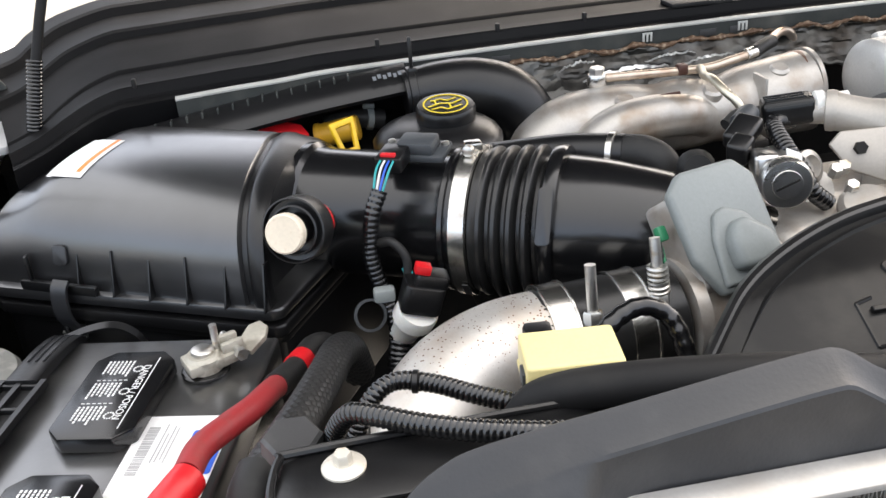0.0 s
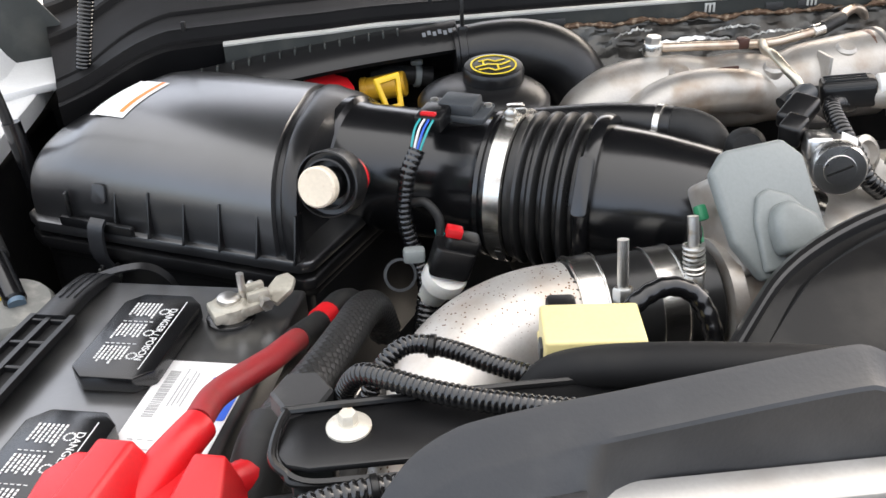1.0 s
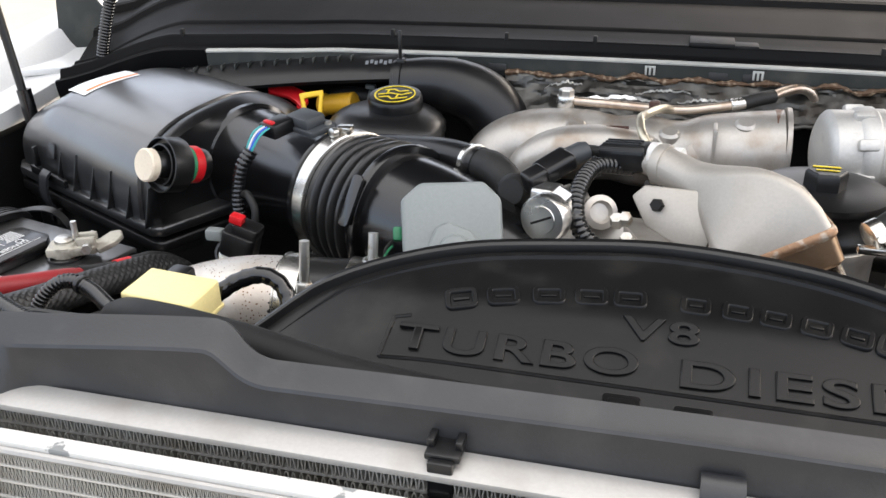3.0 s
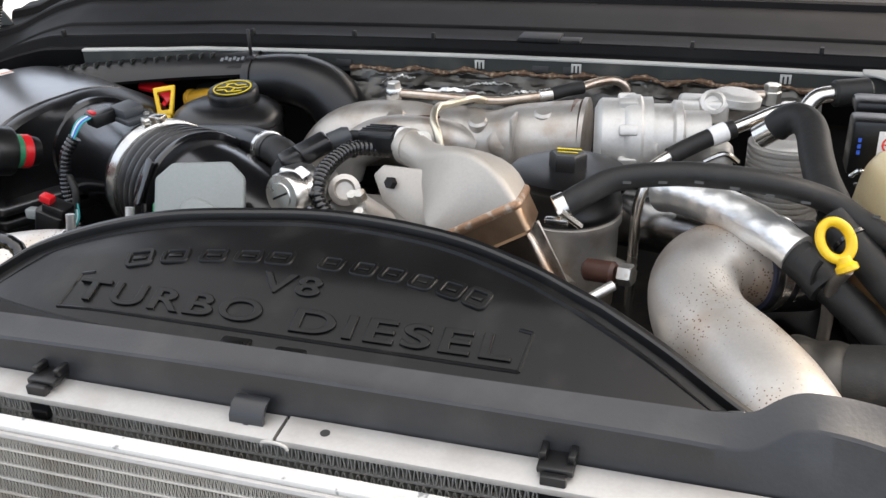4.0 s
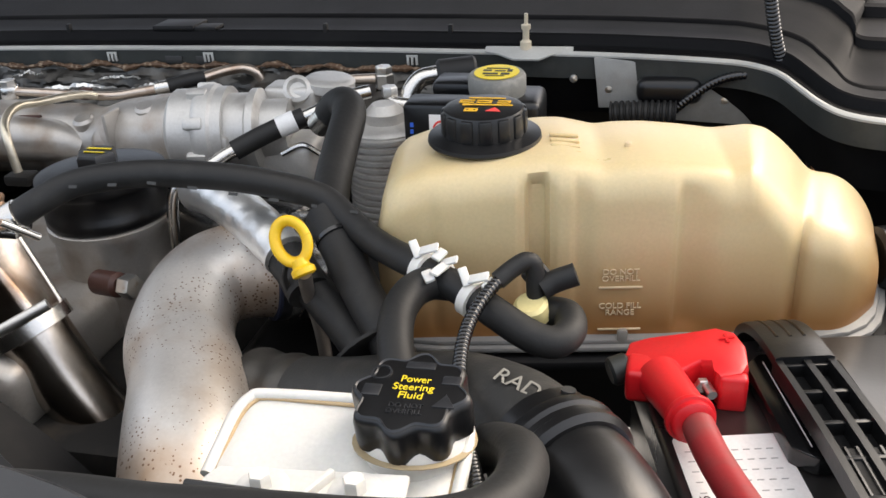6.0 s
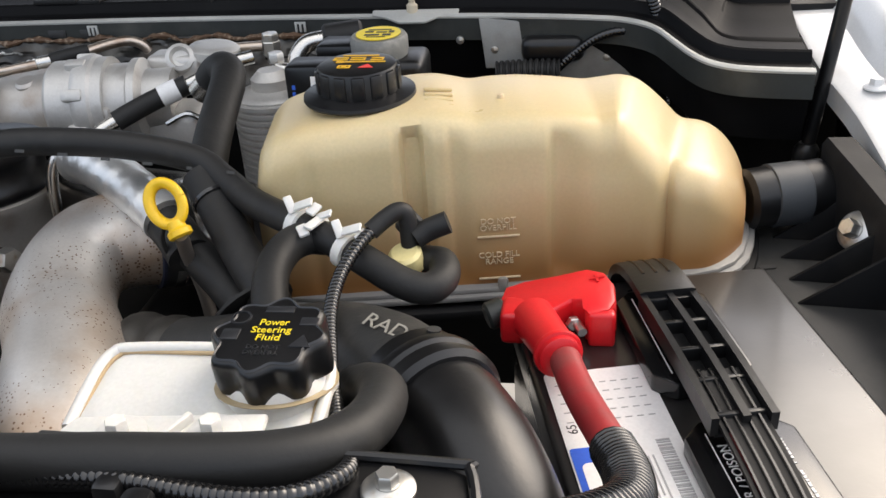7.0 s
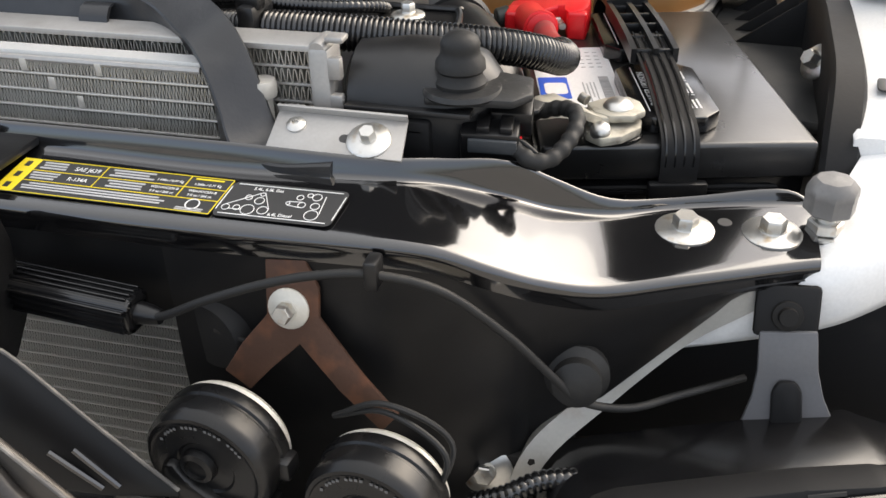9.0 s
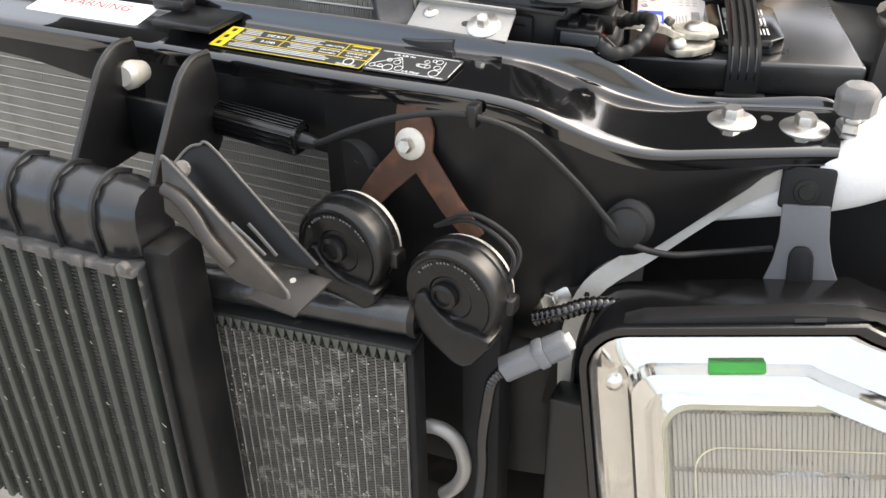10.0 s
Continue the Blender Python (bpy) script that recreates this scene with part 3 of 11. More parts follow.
def support():
    t = thing("radiator_support", (0.3, -0.15, 1.0), "glossy black painted radiator support crossmember", "radiator support")
    # stations: foot of the rear lip, its top edge, the front edge
    st = [((-0.62, -0.135, 1.193), (-0.62, -0.131, 1.2065), (-0.62, -0.189, 1.181)), ((0.20, -0.135, 1.193), (0.20, -0.131, 1.2065), (0.20, -0.189, 1.181)), ((0.33, -0.135, 1.193), (0.33, -0.131, 1.2065), (0.33, -0.189, 1.181)), ((0.45, -0.138, 1.193), (0.45, -0.134, 1.2080), (0.45, -0.189, 1.181)), ((0.537, -0.130, 1.192), (0.536, -0.126, 1.2030), (0.54, -0.185, 1.181)),
          ((0.577, -0.111, 1.183), (0.576, -0.107, 1.1968), (0.585, -0.175, 1.1752)), ((0.613, -0.092, 1.168), (0.612, -0.088, 1.190), (0.618, -0.167, 1.163)), ((0.64, -0.076, 1.154), (0.639, -0.072, 1.1725), (0.645, -0.154, 1.1495)), ((0.674, -0.060, 1.145), (0.6735, -0.0565, 1.1540), (0.678, -0.138, 1.139)), ((0.716, -0.038, 1.143), (0.7157, -0.0352, 1.1482), (0.719, -0.118, 1.138)),
          ((0.778, -0.023, 1.1455), (0.7775, -0.0190, 1.1530), (0.779, -0.090, 1.1378)), ((0.80, -0.020, 1.1458), (0.80, -0.019, 1.1466), (0.802, -0.080, 1.1377))]
    secs = []
    for a, c, b in zip(*[spline([Vector(s[k]) for s in st], 5) for k in range(3)]):
        up = (c - a).normalized()
        way = (b - a).normalized()
        nrm = V(0, -way.z, way.y) * (1 if way.y > 0 else -1)
        secs.append([c + V(0, 0.0030, -0.010), c + V(0, 0.0026, -0.0016), c + V(0, 0.0012, 0.0004), c, c - up * 0.0014 + V(0, -0.0004, 0), c.lerp(a, 0.4) + V(0, -0.0003, 0), c.lerp(a, 0.6) + V(0, -0.0003, 0), a + up * 0.0022, a + up * 0.0006 + way * 0.0004, a + way * 0.0022, a + way * 0.0045, a + way * 0.009, a.lerp(b, 0.5), b - way * 0.013, b - way * 0.0065, b - way * 0.004 - nrm * 0.0004, b - way * 0.0012 - nrm * 0.0022,
                     b - nrm * 0.0046, b - nrm * 0.008 + V(0, 0.001, 0), b + V(0, 0.0025, -0.016), b + V(0, 0.006, -0.016), b + V(0, 0.012, -0.008), a + V(0, 0.001, -0.010)])
    part("top_rail", rings(None, secs), PAINTED, t, sharp=50)
    # front sheet below the rail
    cols = []
    for b in spline([Vector(q[2]) for q in st], 5):
        if b.x > 0.42:
            hi, y = b.z - 0.010, b.y + 0.0035
            lo = 0.80 if b.x < 0.635 else min(hi - 0.01, 1.005 + (b.x - 0.635) * 0.87)
            cols.append([V(b.x, y, hi), V(b.x, y - 0.002, hi + (lo - hi) * 0.25), V(b.x, y + 0.002, hi + (lo - hi) * 0.6), V(b.x, y + 0.010, lo), V(b.x, y + 0.026, lo), V(b.x, y + 0.020, hi - 0.008)])
    part("front_sheet", rings(None, cols), SHEET, t)
    part("centre_sheet", prism([(-0.16, 0.012), (0.43, 0.012), (0.43, -0.064), (0.33, -0.058), (0.10, -0.028), (-0.16, -0.018)], axes(V(0, -0.170, 1.170), V(0, -1, 0.06), V(1, 0, 0)), 0.004, 0.001), SHEET, t)
    part("backing_panel", box((0.83, -0.02, 0.975), (0.34, 0.008, 0.25), None, 0.003), MATTE, t)
    for x, y in ((0.721, -0.062), (0.774, -0.055)):
        bolt(t, (x, y, 1.1408), (0, -0.06, 1), 0.0185, 0.014, 0.008, label="silver flange bolt with a wide washer")
    # black disc for the dark inside of the hole
    part("hole", lathe(V(0.7455, -0.050, 1.1418), (0, -0.06, 1), [(0.0045, 0), (0.0045, 0.0010), (0.0001, 0.0010)], 16), INK_AND_HOLE, t)
    # sheet holes with their shade put in as black
    for x, z, r in ((0.497, 1.128, 0.014), (0.46, 1.15, 0.011)):
        part("hole", lathe(V(x, -0.178, z), (0, -1, 0.1), [(r, 0), (r, 0.003), (r * 0.8, 0.004), (r * 0.75, 0.001), (0.0001, 0.001)], 20), INK_AND_HOLE, t)
    # left post with moulded bulge beside the condenser gap
    part("grommet", lathe(V(0.667, -0.146, 1.08), (0.1, -1, 0.2), [(0.02, -0.006), (0.02, 0.0), (0.015, 0.004), (0.015, 0.012), (0.006, 0.016), (0.001, 0.016)], 24), RUBBER, t, "black rubber grommet")
    # stickers
    tilt = V(0.0, -0.225, 1).normalized()
    m = axes(V(0.3885, -0.1630, 1.1872), tilt, V(1, -0.006, 0))
    s1 = thing("emissions_sticker", (0.389, -0.163, 1.187), "black and yellow refrigerant sticker on the radiator support", "sticker")
    shear = Matrix(((1, 0.12, 0, 0), (0, 1, 0, 0), (0, 0, 1, 0), (0, 0, 0, 1)))
    m = m @ shear @ pose(0, 0, 0.0008)
    part("backing", prism(rounded(0.142, 0.031, 0.002), m, 0.0003, 0), INK_AND_HOLE, s1)
    part("yellow_end", prism(rounded(0.0125, 0.0305, 0.001), m @ pose(-0.0648, 0, 0.0004), 0.0003, 0), YELLOWINK, s1)
    part("sign", bars(m @ pose(-0.0648, 0, 0.0008), [(0, y, 0.0035, 0.0045) for y in (-0.010, 0, 0.010)]), INK_AND_HOLE, s1)
    rows = [(0.006, 0.0150, 0.129, 0.0005), (0.006, -0.0150, 0.129, 0.0005), (0.0705, 0, 0.0005, 0.0300), (-0.012, 0.0055, 0.0005, 0.0190), (0.0435, 0.0055, 0.0005, 0.0190), (0.006, -0.0042, 0.129, 0.0005), (0.006, 0.0052, 0.129, 0.0005), (0.056, 0.0130, 0.018, 0.0012)]
    part("print_frame", bars(m @ pose(0, 0, 0.0004), rows), YELLOWINK, s1)
    random.seed(7)
    rows = []
    for x, w in ((-0.0465, 0.022), (0.007, 0.030)):
        for y in (0.0128, 0.0104, 0.0080, 0.0032, 0.0008, -0.0016):
            rows.append((x + random.uniform(-0.001, 0.001), y, w * random.uniform(0.7, 1.0), 0.0013))
    rows += [(-0.008 + random.uniform(-0.001, 0.001), -0.0066 - 0.0022 * k, random.uniform(0.085, 0.097), 0.0012) for k in range(3)]
    rows += [(0.057, -0.0122, 0.017, 0.0009), (0.057, -0.0137, 0.017, 0.0009)]
    part("fine_print", bars(m @ pose(0, 0, 0.0004), rows), GREYINK, s1)
    part("print_badge", lathe(m @ V(0.057, -0.0085, 0.0004), tilt, [(0.0045, 0), (0.0045, 0.0003), (0.0038, 0.0003), (0.0038, 0)], 20, hollow=True), WHITEINK, s1)
    for text, x, y, size, mtl in (("SAE J639", -0.0235, 0.0098, 0.0048, WHITEINK), ("R-134A", -0.0245, 0.0005, 0.0044, WHITEINK), ("1.69lbs / 0.77 Kg", 0.0325, 0.0090, 0.0026, WHITEINK), ("1.56lbs / 0.71 Kg", 0.057, 0.0085, 0.0026, WHITEINK),
                                  ("WSH-M1C231-B", 0.0325, 0.0025, 0.0026, WHITEINK), ("9 fl oz / 266 cc", 0.0325, -0.0012, 0.0026, WHITEINK), ("WSH-M1C231-B", 0.057, 0.0025, 0.0026, WHITEINK), ("9 fl oz / 266 cc", 0.057, -0.0012, 0.0026, WHITEINK)):
        letters("print_line", text, size, m @ pose(x, y, 0.0005), mtl, s1, 0.0001)
    s2 = thing("belt_routing_sticker", (0.495, -0.163, 1.187), "black belt routing sticker with white pulley circles", "sticker")
    m2 = axes(V(0.4955, -0.1632, 1.1880), tilt, V(1, 0.01, 0)) @ shear
    part("backing", prism(rounded(0.071, 0.030, 0.004), m2, 0.0003, 0), INK_AND_HOLE, s2)
    ring_rows = [(0, 0.0128, 0.064, 0.0005), (0, -0.0128, 0.064, 0.0005), (-0.0348, 0, 0.0005, 0.02), (0.0348, 0, 0.0005, 0.02)]
    bm = bars(m2 @ Matrix.Translation((0, 0, 0.0004)), ring_rows)
    for cx, cy, r in ((-0.030, -0.0075, 0.0025), (-0.0235, -0.0072, 0.0022), (-0.0165, -0.0080, 0.0042), (-0.0075, -0.0075, 0.0033), (-0.0205, 0.002, 0.0022), (-0.013, 0.0, 0.003), (-0.0135, 0.0055, 0.0016),
                      (0.009, 0.006, 0.0022), (0.0185, 0.0075, 0.003), (0.0125, 0.0, 0.0024), (0.0205, 0.0, 0.0028), (0.0215, -0.0075, 0.0042), (0.004, 0.0005, 0.0014), (0.014, 0.0085, 0.0018)):
        lathe(m2 @ V(cx, cy, 0.0004), m2.to_3x3() @ V(0, 0, 1), [(r, 0), (r, 0.0003), (r - 0.0004, 0.0003), (r - 0.0004, 0)], 20, bm, hollow=True)
    for x0, y0, x1, y1 in ((-0.0125, 0.0068, -0.0045, -0.006), (-0.0148, 0.0065, -0.0315, -0.0055), (-0.028, -0.0085, -0.02, -0.0085), (0.0235, 0.0085, 0.0255, -0.006), (0.004, 0.002, 0.012, 0.0025), (0.004, -0.001, 0.012, -0.0022)):
        q = axes(m2 @ V((x0 + x1) / 2, (y0 + y1) / 2, 0.0005), m2.to_3x3() @ V(0, 0, 1), m2.to_3x3() @ V(x1 - x0, y1 - y0, 0))
        box((0, 0, 0), (math.hypot(x1 - x0, y1 - y0), 0.0004, 0.0003), q, 0, bm=bm)
    part("diagram", bm, WHITEINK, s2)
    letters("print_petrol", "5.4L, 6.8L Gas", 0.0032, m2 @ pose(-0.012, 0.0098, 0.0005), WHITEINK, s2, 0.0001)
    letters("print_diesel", "6.4L Diesel", 0.0032, m2 @ pose(0.004, -0.0102, 0.0005), WHITEINK, s2, 0.0001)
    return t


support()


SATIN = material("satin_black_tank", (0.011, 0.011, 0.0115), 0.38, var=0.25, second=(0.03, 0.029, 0.028), mix=(0.5, 0.85), sscale=25, bump=0.12)
PALEPIPE = material("pale_grey_cap", (0.46, 0.44, 0.40), 0.5, 0.2, var=0.1)
BRIGHTTUBE = material("bright_flat_tube", (0.56, 0.545, 0.51), 0.4, 0.5, var=0.08)


def serpentine(x0, x1, z0, h, period, y0, depth, wire, per=8):
    """One row of folded fin stock between two flat tubes: a ribbon with a visible edge."""
    bm = bmesh.new()
    n = int((x1 - x0) / period) * per
    line = []
    for i in range(n + 1):
        q = math.sin(2 * math.pi * i / per)
        lean = 0.10 * period * math.sin(i * 0.013) + 0.05 * period * math.sin(i * 0.41)
        line.append((x0 + (x1 - x0) * i / n + lean, z0 + 0.5 * h * math.copysign(abs(q) ** 0.55, q)))
    rows = []
    for i, (x, z) in enumerate(line):
        (xa, za), (xb, zb) = line[max(i - 1, 0)], line[min(i + 1, n)]
        l = max(math.hypot(xb - xa, zb - za), 1e-6)
        nx, nz = -(zb - za) / l * wire, (xb - xa) / l * wire
        rows.append([bm.verts.new(p) for p in ((x + nx, y0 + depth, z + nz), (x + nx, y0, z + nz), (x - nx, y0, z - nz), (x - nx, y0 + depth, z - nz))])
    for a, b in zip(rows, rows[1:]):
        for k in range(3):
            bm.faces.new((a[k], b[k], b[k + 1], a[k + 1]))
    return bm


def repeat_down(ob, count, pitch):
    """Copies of a part below it, sharing its mesh."""
    for k in range(1, count):
        o = new(ob.name.split(".")[0], ob.data)
        o.parent = ob.parent
        o.location = ob.location + V(0, 0, -pitch * k)
        if ob.name.startswith("corrugation"):
            tagged(o, kind="stuff")


def radiator():
    t = thing("intercooler", (0.0, -0.06, 0.9), "bare aluminium intercooler core with zigzag fins", "intercooler")
    prof = [(-0.0605, 1.2470), (-0.0605, 1.2522), (-0.0612, 1.2530), (-0.0790, 1.2512), (-0.0802, 1.2504), (-0.0806, 1.2490), (-0.0806, 1.2470), (-0.0796, 1.2466)]
    part("top_bar", rings(None, [[V(x, y, z) for y, z in prof] for x in (-0.4925, -0.25, 0.001)]), BAR, t, "scuffed bare aluminium top bar")
    part("top_bar", rings(None, [[V(x, y, z + 0.0006) for y, z in prof] for x in (0.0035, 0.25, 0.4925)]), BAR, t, "scuffed bare aluminium top bar")
    part("notch", sweep([(-0.0055, -0.0812, 1.2468), (-0.004, -0.0812, 1.2492), (0.003, -0.0812, 1.2498), (0.0085, -0.0812, 1.2486), (0.0105, -0.0812, 1.2462)], 0.0012, 8), DULLFIN, t)
    # black plug instead of a shaded hole in the bar
    part("hole", lathe(V(0.028, -0.0695, 1.2515), (0, 0, 1), [(0.0028, 0), (0.0028, 0.0016), (0.0001, 0.0016)], 14), INK_AND_HOLE, t)
    part("core", box((0.0, -0.052, 1.05), (0.97, 0.026, 0.395), None, 0.001), DARK, t)
    repeat_down(part("tube", box((0.0, -0.071, 1.2362), (0.975, 0.013, 0.0021), None, 0.0006), BAR, t), 9, 0.0115)
    c0 = part("corrugation", serpentine(-0.486, 0.486, 1.2419, 0.0090, 0.0042, -0.0778, 0.012, 0.00042, 10), DULLFIN, t, sharp=40)
    tagged(c0, kind="stuff")
    repeat_down(c0, 9, 0.0115)
    for s in (-1, 1):
        bm = box((s * 0.492, -0.0705, 1.148), (0.014, 0.024, 0.205), None, 0.003)
        lathe(V(s * 0.4915, -0.0595, 1.2490), (0, -1, 0), [(0.0055, 0), (0.006, 0.002), (0.006, 0.020), (0.005, 0.022)], 20, bm)
        for k in range(8):
            box((s * 0.5015, -0.0785, 1.238 - 0.024 * k), (0.009, 0.007, 0.0145), None, 0.0015, bm=bm)
        box((s * 0.502, -0.074, 1.2555), (0.012, 0.012, 0.004), axes(V(0, 0, 0), V(0, 0, 1), V(1, 0, 0)), 0.0015, bm=bm)
        part("header_plate", bm, BAR, t, "crimped aluminium header plate")
        sec = []
        for x, r in ((0.503, 0.026), (0.508, 0.034), (0.54, 0.037), (0.57, 0.036), (0.588, 0.030), (0.598, 0.018)):
            sec.append([V(s * x, -0.045 + 1.15 * r * a * 0.9, 1.212 + r * b * (1.0 if s > 0 else 0.4) if b > 0 else 1.212 + b * 0.18) for a, b in [(math.cos(2 * math.pi * i / 20), math.sin(2 * math.pi * i / 20)) for i in range(20)]])
        part("end_tank", rings(None, sec), SATIN, t, "black plastic end tank")
        part("tank_rib", box((s * 0.548, -0.0815, 1.216), (0.080, 0.012, 0.004), None, 0.001), SATIN, t)
        part("tank_rib", box((s * 0.543, -0.0850, 1.204), (0.030, 0.006, 0.003), None, 0.001), SATIN, t)
        part("tank_pad", box((s * 0.545, -0.082, 1.196), (0.036, 0.012, 0.030), None, 0.003), MATTE, t)
    c = thing("condenser", (0.0, -0.095, 0.8), "aluminium air conditioning condenser with flat tubes", "condenser")
    prof = [(-0.0925, 1.2405), (-0.0925, 1.2448), (-0.0932, 1.2454), (-0.1015, 1.2438), (-0.1020, 1.2430), (-0.1020, 1.2405)]
    part("top_bar", rings(None, [[V(x, y, z) for y, z in prof] for x in (-0.443, 0.0, 0.428)]), CHIPPED, c, "white top bar with chipped grey patches")
    prof = [(-0.1020, 1.2375), (-0.1020, 1.2412), (-0.1035, 1.2418), (-0.1050, 1.2412), (-0.1058, 1.2395), (-0.1052, 1.2380)]
    part("top_edge", rings(None, [[V(x, y, z) for y, z in prof] for x in (-0.443, 0.0, 0.424)]), BAR, c)
    part("back", box((-0.01, -0.0895, 1.04), (0.86, 0.004, 0.39), None, 0.001), DARK, c)
    part("side_pipe", lathe(V(0.4565, -0.090, 0.85), (0, 0, 1), [(0.006, 0), (0.006, 0.370), (0.0088, 0.371), (0.0095, 0.373), (0.0095, 0.3795), (0.0085, 0.3815), (0.0001, 0.3825)], 24), PALEPIPE, c, "pale capped side pipe")
    repeat_down(part("tube", box((-0.003, -0.0985, 1.2302), (0.884, 0.0145, 0.0017), None, 0.0006), BRIGHTTUBE, c), 32, 0.0114)
    c0 = part("corrugation", serpentine(-0.436, 0.430, 1.2357, 0.0090, 0.0024, -0.1048, 0.010, 0.00030, 8), DULLFIN, c, sharp=40)
    tagged(c0, kind="stuff")
    repeat_down(c0, 32, 0.0114)
    random.seed(19)
    for k in range(7):
        x = 0.30 + 0.018 * k if k < 4 else -0.1 + 0.06 * k
        part("bent_fin", box((x, -0.1052, 1.2357 - 0.0114 * (k % 3)), (random.uniform(0.003, 0.006), 0.0012, 0.0085), pose(0, 0, 0), 0.0004), BRIGHTTUBE, c, "flattened shiny fin")
    # mounting plate
    p = thing("mounting_plate", (0.51, -0.105, 1.2), "bare aluminium mounting plate bolted to the support", "bracket")
    f = axes(V(0.5115, -0.1105, 1.2085), V(0.03, -0.42, 0.9), V(1, 0.02, 0))
    part("plate", prism([(-0.040, -0.0155), (0.044, -0.0165), (0.0415, 0.0135), (-0.040, 0.0145)], f, 0.002, 0.0006), BAR, p)
    part("flange", box((0.0005, 0.0142, 0.0035), (0.082, 0.002, 0.006), f, 0.0006), BAR, p)
    part("rear_leg", box((-0.030, 0.017, -0.008), (0.012, 0.004, 0.022), f, 0.001), BAR, p)
    bolt(p, f @ V(0.0215, -0.004, 0.002), f.to_3x3() @ V(0, 0, 1), 0.0135, 0.009, label="zinc bolt with washer")
    part("rivet", lathe(f @ V(-0.026, 0.003, 0.002), f.to_3x3() @ V(0, 0, 1), [(0.0060, 0), (0.0060, 0.001), (0.0035, 0.0026), (0.0020, 0.0028), (0.0018, 0.0012), (0.0001, 0.0012)], 18), ZINC, p)
    # black inlay in place of the shaded slot
    part("slot", prism(rounded(0.012, 0.006, 0.0029), f @ pose(0.009, -0.004, 0.0004), 0.0019, 0), INK_AND_HOLE, p)


radiator()


def seal_strip():
    """The wavy rubber air deflector on top of the radiator."""
    t = thing("radiator_air_deflector", (0, -0.05, 1.25), "dark grey rubber air deflector with a wavy top edge", "rubber seal")
    # x, top edge y, z; crease y, z; foot y, z
    st = [(-0.60, -0.098, 1.160, -0.106, 1.150, -0.100, 1.09), (-0.560, -0.090, 1.212, -0.100, 1.200, -0.098, 1.13), (-0.532, -0.080, 1.246, -0.092, 1.232, -0.096, 1.165), (-0.514, -0.074, 1.264, -0.086, 1.249, -0.108, 1.190), (-0.498, -0.067, 1.2815, -0.078, 1.266, -0.106, 1.208), (-0.480, -0.060, 1.2885, -0.071, 1.2735, -0.104, 1.222),
          (-0.465, -0.056, 1.2898, -0.068, 1.2748, -0.102, 1.228), (-0.445, -0.053, 1.2905, -0.066, 1.2765, -0.097, 1.236), (-0.425, -0.0505, 1.2915, -0.064, 1.2785, -0.084, 1.2445), (-0.40, -0.048, 1.2925, -0.062, 1.2800, -0.062, 1.2475), (-0.335, -0.041, 1.2958, -0.058, 1.2860, -0.061, 1.248), (-0.300, -0.0385, 1.2976, -0.0565, 1.2888, -0.061, 1.248), (-0.290, -0.0385, 1.2972, -0.0563, 1.2880, -0.061, 1.248), (-0.282, -0.041, 1.2945, -0.0575, 1.2835, -0.061, 1.248),
          (-0.272, -0.046, 1.2882, -0.0595, 1.2775, -0.061, 1.247), (-0.260, -0.0485, 1.2838, -0.0605, 1.2742, -0.061, 1.247), (-0.240, -0.047, 1.2822, -0.0595, 1.2735, -0.061, 1.247), (-0.17, -0.044, 1.2815, -0.058, 1.2745, -0.061, 1.247), (-0.03, -0.042, 1.2815, -0.057, 1.2765, -0.061, 1.247), (0.10, -0.042, 1.2820, -0.057, 1.2765, -0.061, 1.247), (0.20, -0.042, 1.2832, -0.0565, 1.2755, -0.061, 1.246),
          (0.232, -0.042, 1.2838, -0.055, 1.2735, -0.061, 1.246), (0.247, -0.041, 1.2862, -0.053, 1.2735, -0.061, 1.246), (0.257, -0.037, 1.2915, -0.050, 1.2780, -0.061, 1.246), (0.266, -0.033, 1.2945, -0.0475, 1.2842, -0.061, 1.246), (0.278, -0.030, 1.2945, -0.0465, 1.2852, -0.061, 1.245), (0.30, -0.026, 1.2905, -0.0465, 1.2825, -0.061, 1.243)]
    tail = [((0.342, -0.030, 1.2850), (0.336, -0.049, 1.2745), (0.345, -0.061, 1.238)), ((0.366, -0.036, 1.2800), (0.357, -0.056, 1.2690), (0.368, -0.064, 1.234)), ((0.384, -0.044, 1.2770), (0.374, -0.064, 1.2650), (0.384, -0.067, 1.231)), ((0.410, -0.062, 1.2730), (0.394, -0.080, 1.2600), (0.402, -0.072, 1.226)),
            ((0.436, -0.084, 1.2660), (0.417, -0.100, 1.2540), (0.418, -0.084, 1.217)), ((0.451, -0.094, 1.2500), (0.431, -0.112, 1.2420), (0.428, -0.100, 1.205)), ((0.459, -0.098, 1.2300), (0.441, -0.120, 1.2230), (0.436, -0.114, 1.19)),
            ((0.470, -0.104, 1.2060), (0.452, -0.130, 1.2030), (0.449, -0.127, 1.182)), ((0.492, -0.112, 1.2000), (0.480, -0.137, 1.1985), (0.478, -0.139, 1.184)), ((0.515, -0.116, 1.2020), (0.516, -0.135, 1.2010), (0.515, -0.139, 1.187))]
    cs = [spline([Vector((s[0], s[a], s[a + 1])) for s in st] + [Vector(q[a // 2]) for q in tail], 5) for a in (1, 3, 5)]
    secs = []
    for a, b, c in zip(*cs):
        d = (b - a).normalized()
        e = (c - b).normalized()
